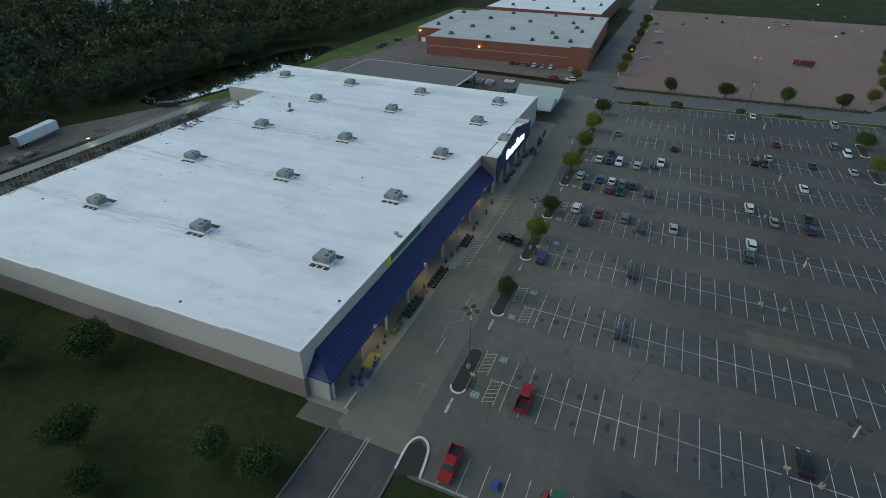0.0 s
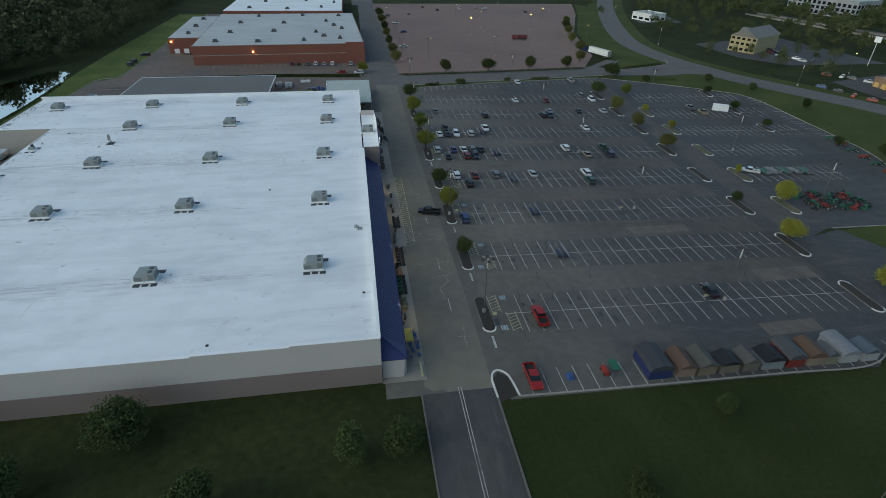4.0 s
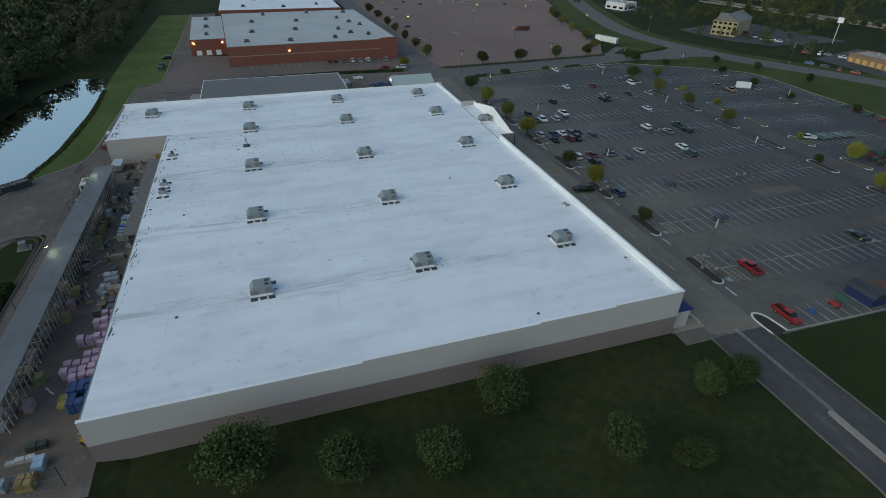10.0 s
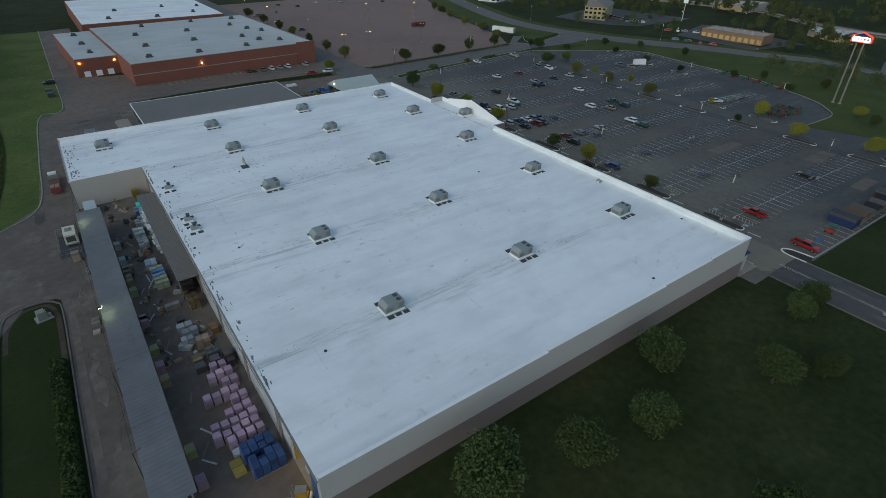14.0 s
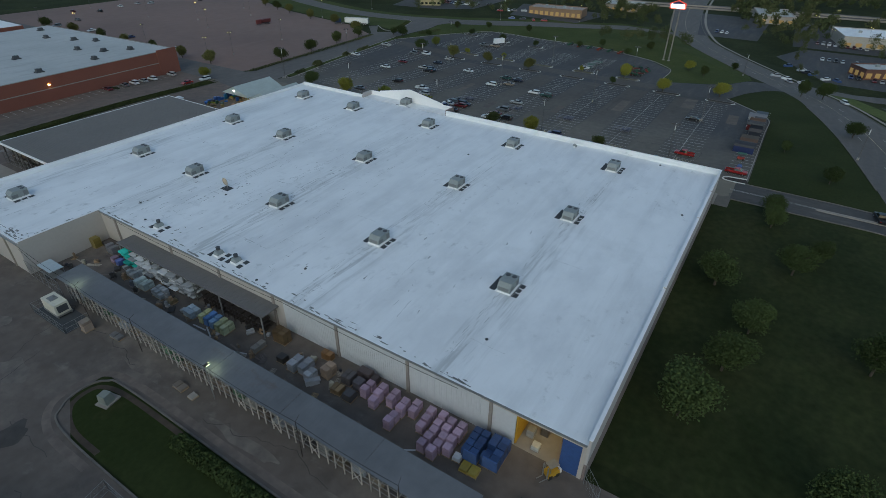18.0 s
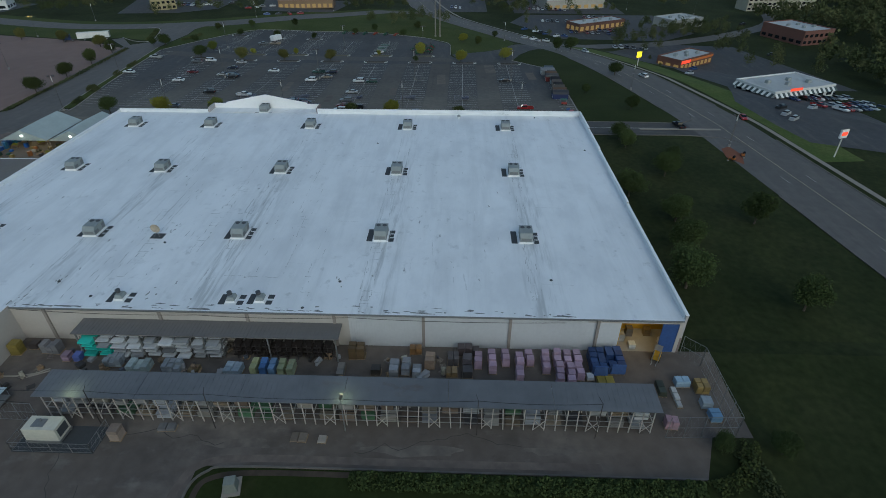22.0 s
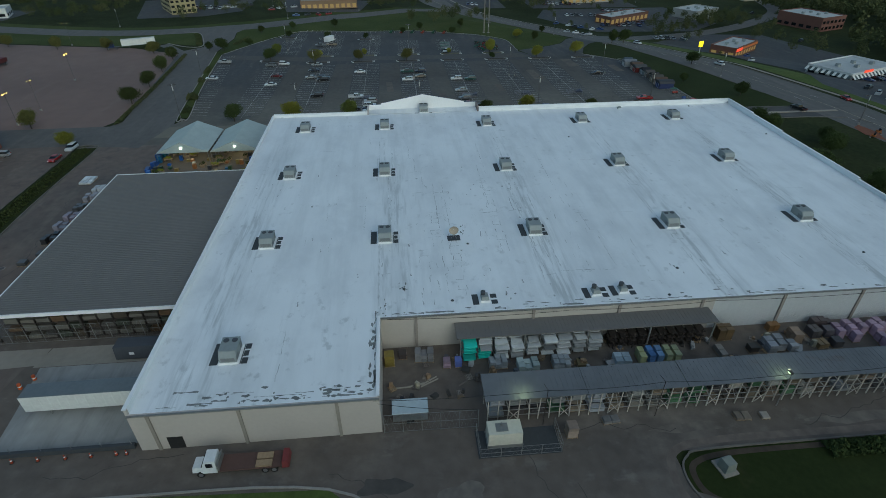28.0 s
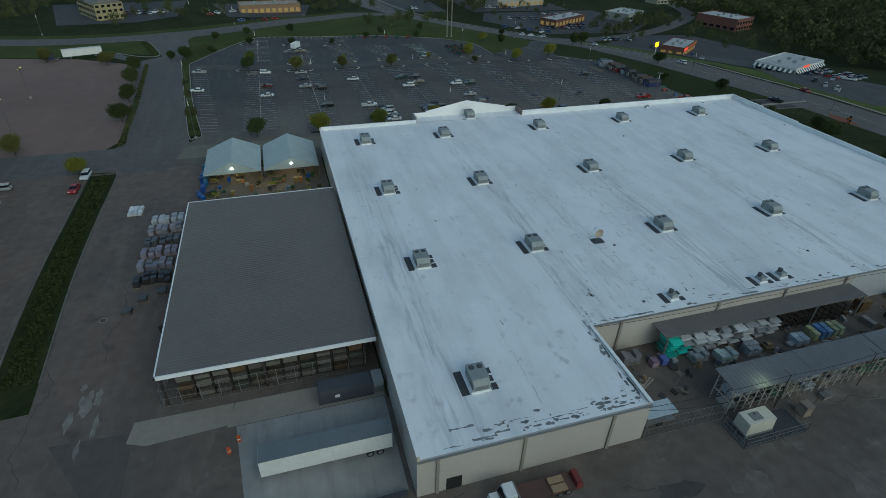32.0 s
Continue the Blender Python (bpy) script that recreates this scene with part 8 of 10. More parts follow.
# bays beside the brick store
for i in range(24):
    x = -104 + i * 2.75
    if abs(x + 65) > 2.2:
        ob = part("stall_line", HALF, None, brick_yard)
        ob.matrix_basis = rest(x, 259.0 + (x + 33) * 0.047, 0.07, 0, 2.7)
isl = thing("traffic_island", (-65, 257.4, gz(-65, 257) + 0.06), "small grassed island beside the brick store", "traffic island")
part("kerb", Geo().prism([(1.3 * math.cos(a), 3.0 * math.sin(a)) for a in [math.pi * i / 8 for i in range(16)]], 0, 0.16), KERBD, isl)
part("bed", Geo().prism([(1.05 * math.cos(a), 2.75 * math.sin(a)) for a in [math.pi * i / 8 for i in range(16)]], 0.16, 0.18), GRASS, isl)

# overhead cables of the yard
for n, pts in enumerate((((-143.9, 151, 6.0), (-144.7, 128, 6.5), (-144.7, 112, 6.5), (-144.6, 94, 6.1), (-144.7, 76, 6.5), (-144.7, 60, 6.5)), ((-128.3, 149, 6.2), (-128.5, 120, 6.0), (-128.5, 96, 6.1), (-128.5, 62, 6.0)), ((-143.9, 150.4, 5.4), (-144.2, 137, 3.2)))):
    u = thing("overhead_cable", (0, 0, 0), "thin dark cable strung along the yard", "cable", "yard cables")
    for a, b in zip(pts, pts[1:]):
        prev = Vector(a)
        for i in range(1, 9):
            f = i / 8
            q = Vector(a).lerp(Vector(b), f) - Vector((0, 0, 1.6 * f * (1 - f)))
            if i == 1:
                g = Geo()
            g.bar(prev, q, 0.045)
            prev = q
        part("span", g, RUBBER, u)

# soil and dust along the kerb of the yard lawn
DUST = mat("pinkish_dust", (0.136, 0.111, 0.094), 0.95, var=0.5, scale=0.7, big=0.15, bigvar=0.5)
SOIL = mat("bare_brown_soil", (0.052, 0.038, 0.026), 0.95, var=0.5, scale=1.0, big=0.2, bigvar=0.5)
strip("dust_drift", [(-149.2, 60), (-149.3, 84), (-149.2, 104), (-150.2, 111.4), (-153.8, 113.4), (-158.4, 112.6), (-161.0, 107.5), (-161.2, 98)], 1.1, DUST, 0.0645, "pale dust drifted against the kerb", "ground")
strip("soil_margin", [(-151.3, 88), (-151.3, 104), (-152.2, 109.6), (-154.2, 110.9), (-157.0, 110.0), (-158.9, 105.6), (-159.1, 99)], 0.8, SOIL, 0.045, "bare brown soil inside the kerb", "ground")

# ---------------------------------------------------------------- brick neighbours: details
part("band", Geo().box(-113.5, -33, 247.93, 247.998, 5.2, 5.5), KERB, nb, "pale stone band")
part("coping", Geo().box(-113.6, -32.9, 247.9, 248.4, 9.65, 9.8), KERB, nb)
part("coping", Geo().box(-33.4, -32.9, 248.4, 346, 9.65, 9.8), KERB, nb)
part("coping", Geo().box(-130.1, -113.62, 275.9, 276.3, 8.4, 8.55), KERB, nb)
part("corner_block", Geo().box(-42, -32.9, 247.6, 248, -1, 10.4), BRICK, nb)
part("pier", Geo().box(-33.0, -32.6, 255, 256.5, -1, 9.4), KERB, nb)
for x in (-126.5, -122, -117.5):
    part("dock_door", Geo().box(x - 1.2, x + 1.2, 275.94, 275.998, 0.3, 3.3), COPING, nb)
part("exit_door", Geo().box(-86.6, -85.4, 247.94, 247.998, -0.9, 1.6), mat("rust_door", (0.2, 0.06, 0.04), 0.7), nb)
for x, y in ((-86, 247.9), (-128.4, 275.9), (-115, 275.9)):
    part("wall_lamp", Geo().box(x - 0.3, x + 0.3, y - 0.25, y, 6.6, 7.0), AMBER, nb, "glowing amber wall lamp")
rs = random.Random(3)


def small_unit(x, y, z):
    u = thing("roof_unit", (x, y, z), "dark boxy rooftop unit on a pale roof", "air conditioner", "neighbouring roof units", turn=rs.choice((0, 90)))
    part("housing", Geo().box(-1.0, 1.0, -0.7, 0.7, 0.3, 1.3, 0.08), UNITD, u)
    part("curb", Geo().box(-1.4, 1.4, -1.1, 1.1, 0, 0.3), PATCH, u)
    part("fan", Geo().tube(0.4, 0, 1.3, 1.4, 0.4), UNITM, u)
    return u


u0 = small_unit(-104, 258, 9.65)
u0.matrix_basis = NBM @ pose(-104, 258, 9.65)
for x, y, z in [(-84, 256, 9.65), (-62, 258, 9.65), (-44, 262, 9.65), (-100, 282, 9.65), (-78, 284, 9.65), (-56, 280, 9.65), (-42, 290, 9.65), (-98, 312, 9.65), (-74, 310, 9.65), (-50, 315, 9.65), (-90, 336, 9.65), (-64, 338, 9.65), (-42, 335, 9.65), (-46, 300, 9.65), (-52, 268, 9.65), (-122, 288, 8.45), (-122, 310, 8.45), (-122, 335, 8.45), (-105, 385, 8.9), (-80, 380, 8.9), (-58, 388, 8.9), (-98, 415, 8.9), (-70, 420, 8.9), (-50, 412, 8.9)]:
    copy_thing(u0, (NBM if y < 350 else pose(0, 0, -0.4)) @ pose(x, y, z, 0, 0, rs.choice((0, 90))))

# ---------------------------------------------------------------- plants
strip("verge", [(-118, 233.0), (-112, 233.4), (-86, 235.4), (-60, 236.3), (-36, 237)], 6.0, GRASS, 0.1, "grass strip between two lots", "grass")
strip("verge_kerb", [(-112, 230.3), (-86, 232.3), (-60, 233.2), (-37, 233.8), (-34.2, 235.6), (-34, 239), (-37, 240.6), (-60, 239.4), (-86, 238.5), (-112, 236.6)], 0.25, KERBD, 0.0, "concrete kerb round the grass strip", "kerb", height=0.22)
LEAFV = {"green": LEAF, "lime": LEAFL, "yellow": LEAFY, "brown": LEAFB, "dark": LEAFF}


def leaf_cloud(seed, lumps, n, size, rad, zc, squash=0.8, low=0.0):
    """Many small leaf clumps round a few uneven lumps."""
    r = np.random.RandomState(seed)
    cen = r.normal(0, 1, (lumps, 3))
    cen /= np.linalg.norm(cen, axis=1)[:, None]
    cen *= (rad * 0.62 * r.uniform(0.35, 1.0, (lumps, 1)))
    cen[:, 2] *= squash
    lr = rad * r.uniform(0.3, 0.52, lumps)
    k = r.randint(0, lumps, n)
    d = r.normal(0, 1, (n, 3))
    d /= np.linalg.norm(d, axis=1)[:, None]
    p = cen[k] + d * lr[k][:, None] * r.uniform(0.55, 1.08, (n, 1))
    p[:, 2] += zc
    p[:, 2] = np.maximum(p[:, 2], low)
    a = r.normal(0, 1, (n, 3))
    a /= np.linalg.norm(a, axis=1)[:, None]
    b = np.cross(a, r.normal(0, 1, (n, 3)))
    b /= np.linalg.norm(b, axis=1)[:, None]
    s = size * r.uniform(0.6, 1.4, (n, 1))
    return np.stack([p - a * s, p - b * s * 0.7, p + a * s, p + b * s * 0.7], 1)


def cloud_mesh(name, quads, material):
    n = len(quads)
    me = bpy.data.meshes.new(name)
    me.vertices.add(4 * n)
    me.vertices.foreach_set("co", quads.reshape(-1).astype(np.float32))
    me.loops.add(4 * n)
    me.loops.foreach_set("vertex_index", np.arange(4 * n, dtype=np.int32))
    me.polygons.add(n)
    me.polygons.foreach_set("loop_start", np.arange(0, 4 * n, 4, dtype=np.int32))
    me.materials.append(material)
    me.update(calc_edges=True)
    return me


def trunk_geo(h, r, seed):
    q = random.Random(seed)
    g = Geo().tube(0, 0, 0, h * 0.45, r, r * 0.75, 8)
    for i in range(5):
        a = i * 2.5 + q.uniform(-0.3, 0.3)
        z = h * (0.32 + 0.07 * i)
        e = (math.cos(a) * h * 0.2, math.sin(a) * h * 0.2, z + h * 0.16)
        g.bar((0, 0, z), e, r * 0.7)
        g.bar(e, (e[0] * 1.2, e[1] * 1.1, e[2] + h * 0.05), r * 0.35)
    g.bar((0, 0, h * 0.44), (0.1, 0.05, h * 0.72), r * 0.9)
    return g


TREES = {}


def tree(x, y, h, colour="green", z=None, label=None, variant=None):
    v = (int(abs(x * 7 + y * 3)) % 3) if variant is None else variant
    key = (colour, v)
    zb = gz(x, y) if z is None else z
    if key not in TREES:
        u = thing("tree", (x, y, zb), "", "tree", "trees")
        part("trunk", trunk_geo(6.0, 0.14, v), BARK, u)
        part("crown", cloud_mesh("crown", leaf_cloud(40 + v, 34, 9000, 0.115, 2.75, 3.5, 0.9, 0.5), LEAFV[colour]), None, u)
        TREES[key] = u
        u.scale = (h / 5.2, h / 5.2, h / 6)
    else:
        u = copy_thing(TREES[key], pose(x, y, zb, 0, 0, (x * 37 + y * 11) % 360))
        u.scale = (h / 5.2 * (1 + 0.15 * math.sin(x * 3)), h / 5.2 * (1 + 0.15 * math.sin(y * 5)), h / 6)
    tagged(u, label or {"green": "young leafy green tree", "lime": "young pale green tree", "yellow": "young tree with yellowing leaves", "brown": "young tree with browning autumn leaves", "dark": "dense dark green tree at dusk"}[colour] + " in the grass" * (z is None) + " in a kerbed bed" * (z is not None))
    return u


for x, y, h, c in ((-17.5, 79.5, 4.6, "green"), (-17.5, 102.0, 6.2, "yellow"), (-17.3, 116, 5.2, "green"), (-17.6, 143.5, 6.6, "yellow"), (-17.3, 161.5, 6.4, "lime"), (-17.6, 180.0, 7.0, "yellow"), (-16.9, 199.0, 6.6, "dark"),
                   (62.8, 79.0, 6.5, "yellow"), (63.2, 100, 3.4, "dark"), (64, 140, 6.2, "brown"), (64.5, 162, 6.0, "brown"), (65, 182, 6.8, "brown"), (65.4, 202, 6.6, "dark"), (76.4, 99, 7.0, "yellow"), (77.2, 160, 3.6, "yellow"), (77.4, 181, 3.2, "yellow"), (78, 201, 5.5, "lime"), (76.8, 119, 3.0, "yellow"), (117.4, 160.5, 4.0, "dark"), (131, 140, 4.0, "dark"), (117.4, 181, 4.2, "dark"), (128, 112, 4.0, "dark"), (96, 217.6, 4.0, "dark"), (117.4, 201.5, 4.0, "dark")):
    tree(x, y, h, c, gz(x, y) + 0.15)
for x, y, h, c in ((4.6, 239.6, 6.4, "green"), (25.5, 241, 6.4, "green"), (47, 243.5, 6.4, "green"), (67, 245.5, 6.0, "green"), (79, 258, 6, "brown"), (89, 283, 6, "brown"), (93, 308, 6, "brown"), (101, 335, 6, "brown"), (113, 372, 6, "brown"), (-17.5, 262, 6, "brown"), (-17.5, 283, 5.5, "brown"), (-17.5, 305, 5.5, "green"), (-17.5, 330, 5.5, "brown"), (-17.5, 352, 6, "green"), (-17.5, 380, 6, "brown"), (-34.5, 243, 5, "yellow"), (106, 352, 6, "green"), (-17.5, 410, 6, "green"),
                   (-73, 37, 6.2, "dark"), (-97, 32, 6.6, "dark"), (-85, 29.6, 6.0, "dark"), (-61, 24.5, 6.0, "dark"), (-110, 35.8, 8.0, "dark"), (-53, 20.3, 4.4, "dark"), (-85.4, 12, 6.5, "dark"), (-116, 17, 6.5, "dark"), (-42, 30, 5, "dark"), (-35.5, 30.4, 4.6, "dark"), (-6.3, 19, 4.4, "dark"), (14, 31, 3.4, "dark"), (42.7, 13, 5.0, "dark"), (70, 58, 6, "yellow"), (96, 30, 6, "dark"), (100, 22, 6.5, "dark"), (-146.5, 36, 3.5, "dark"), (-146, 43.5, 3.0, "dark"),
                   (84, 234, 4, "dark"), (84, 227.6, 6, "dark"), (128, 218, 4, "green"), (141, 203, 4, "dark"), (150, 180, 4.5, "dark"), (140, 130, 4.5, "dark"), (146, 105, 5, "green"), (112, 78, 5, "yellow"), (104, 70, 5, "green"), (128, 60, 4, "dark")):
    tree(x, y, h * (1.25 if y < 40 else 1.1), c)


def hedge(name, line, width, height, material, label, n_per_m=22, size=0.15, seed=1):
    r = np.random.RandomState(seed)
    left, right = ribbon(line, width)
    L_, R_ = np.array(left), np.array(right)
    seg = np.linalg.norm((L_[1:] + R_[1:] - L_[:-1] - R_[:-1]) / 2, axis=1)
    n = int(seg.sum() * n_per_m * 1.7 * max(1.0, width * 0.6))
    k = r.choice(len(seg), n, p=seg / seg.sum())
    t = r.rand(n, 1)
    a, b = L_[k] * (1 - t) + L_[k + 1] * t, R_[k] * (1 - t) + R_[k + 1] * t
    s = r.rand(n, 1)
    xy = a * (1 - s) + b * s
    bump = 0.75 + 0.25 * np.sin(xy[:, 0] * 1.7 + xy[:, 1] * 2.3) * np.sin(xy[:, 1] * 0.9)
    z = np.array([gz(v[0], v[1]) for v in xy]) + height * bump * r.uniform(0.1, 1.0, n) ** 0.5 * (1 - 0.6 * np.abs(2 * s[:, 0] - 1) ** 3)
    p = np.column_stack([xy, z])
    d1 = r.normal(0, 1, (n, 3))
    d1 /= np.linalg.norm(d1, axis=1)[:, None]
    d2 = np.cross(d1, r.normal(0, 1, (n, 3)))
    d2 /= np.linalg.norm(d2, axis=1)[:, None]
    sz = size * r.uniform(0.6, 1.5, (n, 1))
    ob = new(name, cloud_mesh(name, np.stack([p - d1 * sz, p - d2 * sz, p + d1 * sz, p + d2 * sz], 1), material))
    return tagged(ob, label, "hedge", "", "stuff")


hedge("hedge", [(-17, 236.2), (-12, 236.8), (20, 238.4), (50, 240.6), (76, 242.6)], 1.6, 1.2, LEAFD, "clipped dark hedge along the lot", 26)
hedge("hedge", [(-112, 233.4), (-86, 235.4), (-60, 236.3), (-37, 237)], 4.0, 0.9, LEAF, "low green hedge strip", 22, seed=2)
hedge("hedge", [(95, 242), (104, 244.6), (114, 247.6), (121, 250.6)], 3.0, 1.1, LEAFD, "dark low shrubs on the corner", 26, seed=3)
hedge("hedge", [(-152.2, 48), (-152.3, 70), (-152.2, 92)], 2.4, 1.7, LEAFF, "rough dark hedge beside the service lane", 90, seed=4)
hedge("hedge", [(-145, 39.6), (-150, 42), (-152, 47)], 2.4, 1.6, LEAF, "scrubby bushes at the end of the lane", 30, seed=5)
hedge("shrubs", [(-8, 217.4), (-2, 218.2)], 2.4, 1.4, LEAFD, "dark rounded shrubs on the verge", 40, seed=6)
hedge("shrubs", [(6, 219.4), (10, 220)], 3.6, 3.0, LEAFD, "large dark shrub on the verge", 90, seed=7)
hedge("shrubs", [(29, 222.6), (32, 223)], 2.4, 2.2, LEAFD, "dark rounded shrubs on the verge", 60, seed=8)
hedge("shrubs", [(42, 224.4), (51, 225.4)], 2.0, 1.3, LEAFD, "dark rounded shrubs on the verge", 40, seed=9)
hedge("shrubs", [(97, 225), (106, 223.6), (114, 222)], 2.4, 1.3, LEAFD, "dark low shrubs beside the road", 22, seed=10)
hedge("shrubs", [(-160.5, 232), (-159, 200), (-160.5, 165), (-165, 141)], 1.6, 0.7, LEAF, "rough grass on the pond bank", 22, seed=11)
hedge("hedge", [(-146, 41), (-158, 40), (-172, 46)], 3, 1.4, LEAFD, "scrub at the end of the yard", 22, seed=12)


def woods(name, spots, label, seed, n=80, size=0.75, material=LEAFD):
    r = np.random.RandomState(seed)
    base = [leaf_cloud(seed + i, 10, n, size, 4.6, 6.0, 1.0, 0.3) for i in range(6)]
    out = []
    for i, (x, y, s) in enumerate(spots):
        q = base[i % 6] * np.array([s, s, s * r.uniform(0.8, 1.25)])
        a = r.uniform(0, 6.28)
        c, sn = math.cos(a), math.sin(a)
        q = np.stack([q[..., 0] * c - q[..., 1] * sn + x, q[..., 0] * sn + q[..., 1] * c + y, q[..., 2] + gz(x, y)], -1)
        out.append(q)
    ob = new(name, cloud_mesh(name, np.concatenate(out), material))
    return tagged(ob, label, "trees", "", "stuff")


def scatter(seed, x0, x1, y0, y1, step, inside, smin=0.7, smax=1.3):
    r = random.Random(seed)
    spots = []
    x = x0
    while x < x1:
        y = y0
        while y < y1:
            px, py = x + r.uniform(-step / 2, step / 2), y + r.uniform(-step / 2, step / 2)
            if inside(px, py):
                spots.append((px, py, r.uniform(smin, smax)))
            y += step
        x += step
    return spots


HOUSES = ((-298, 343), (-322, 300), (-300, 408), (-340, 285), (-372, 280))


def west(x, y):
    """The wood beyond the pond and the service lane."""
    if any((x - a) ** 2 + (y - b) ** 2 < 360 for a, b in HOUSES):
        return False
    if y < 135:
        return x < -178 - 0.02 * y
    if y < 262:
        return x < -187
    return x < -166 - (y - 262) * 0.03


woods("woods", scatter(1, -330, -160, -40, 560, 7.5, lambda x, y: west(x, y) and not west(x + 26, y), 0.75, 1.3), "dense dark broadleaf edge of the woods", 100, 420, 0.36, LEAFW)
woods("woods", scatter(31, -420, -160, -40, 640, 9.0, lambda x, y: west(x + 24, y), 0.9, 1.5), "dense dark broadleaf woods beyond the pond", 110, 130, 0.7, LEAFW)
woods("woods", scatter(19, -202, -186, 130, 262, 5.5, west, 0.85, 1.25), "tall dark trees on the pond bank", 170, 420, 0.4, LEAFW)
woods("woods", scatter(9, -196, -176, 20, 132, 6.0, west, 0.45, 0.8), "shrubby edge of the dark woods", 140, 380, 0.26, LEAFW)


def eastwood(x, y):
    line = -92 - 0.16 * max(0, x - 30) - 0.4 * max(0, 30 - x)
    return y < line and not (105 < x < 170 and y > -150) and not (225 < x < 285 and y > -200)


woods("woods", scatter(2, -60, 330, -330, -90, 8.5, eastwood), "dense dark broadleaf woods behind the restaurants", 200, 170, 0.6)


def town(x, y):
    r = math.sin(x * 0.031) * math.sin(y * 0.043 + 1) + 0.5 * math.sin(x * 0.09 + y * 0.05)
    near_curve = abs(x - (206 - max(0, y - 92) * 0.33)) < 22 if y < 265 else abs(x - (136 + max(0, y - 300) * 0.33)) < 18
    near_main = abs(y - (42 + (x - 135) * 0.62)) < 26 if x < 260 else abs(y - (105 + (x - 260) * 0.1)) < 24
    b = any(abs(x - bx) < 26 and abs(y - by) < 26 for bx, by in ((180, -8), (218, 189), (203, 290), (265, -4), (186, 391), (86, -33), (365, 420)))
    return r > -0.28 and not near_curve and not near_main and not b and x > 150


woods("woods", scatter(3, 150, 262, -90, 520, 10.0, town, 0.5, 1.0), "scattered dark trees among the shops", 300, 460, 0.32)
woods("woods", scatter(33, 262, 560, -90, 620, 12.0, town, 0.6, 1.25), "scattered dark trees among far shops", 310, 200, 0.62)
woods("woods", [(124 + i * 2.6, -8 - i * 4.4 + 2 * math.sin(i * 2.3), 0.85 + 0.2 * math.sin(i * 1.7)) for i in range(13)] + [(112, -20, 0.6), (117, -29, 0.7), (109, -58, 0.9), (118, -66, 1.0), (82, -62, 0.8), (72, -70, 0.9), (128, -78, 1.0), (100, -66, 0.8), (88, -16, 0.35), (66, -14, 0.3), (62, -84, 1.1), (92, -80, 1.1), (150, 26, 0.5), (160, 33, 0.45), (150, -66, 0.9), (166, -72, 1.0), (188, 36, 0.6), (206, 34, 0.7), (214, -4, 0.7), (236, 48, 0.8), (222, 44, 0.7), (170, -34, 0.6)], "row of dark trees beside the side street", 330, 420, 0.34)

# ---------------------------------------------------------------- shops across the road
def lot_sheet(poly, label="asphalt car park of a roadside restaurant", dz=0.1):
    return sheet("side_lot", poly, ASPH, dz, label, "parking lot")


strip("road_verge", [(-50, -29), (-10, -25), (40, -17), (84, -5), (120, 16)], 12, VERGE, 0.05, "bright grass verge beside the footpath", "grass")
strip("side_street", [(122, 32), (127, 2), (136, -40), (160, -85), (200, -130), (262, -152)], 10, ROADM, 0.12, "side street between the restaurants", "road")
lot_sheet([(-36, -27), (-22, -24), (5, -22), (30, -30), (52, -24), (70, -22), (84, -12), (112, 0), (135, -30), (128, -75), (60, -86), (20, -92), (-20, -72), (-44, -46)])
lot_sheet([(142, -40), (147, 20), (196, 46), (226, 34), (226, -58), (164, -66)])
lot_sheet([(236, 60), (236, 96), (330, 110), (330, 60)])
lot_sheet([(201, 168), (192, 214), (240, 226), (252, 160)])
lot_sheet([(190, 242), (174, 262), (170, 300), (240, 320), (250, 242)], dz=0.14)
lot_sheet([(230, -40), (232, 40), (330, 44), (330, -40)])
lot_sheet([(172, 378), (180, 410), (212, 410), (206, 376)])


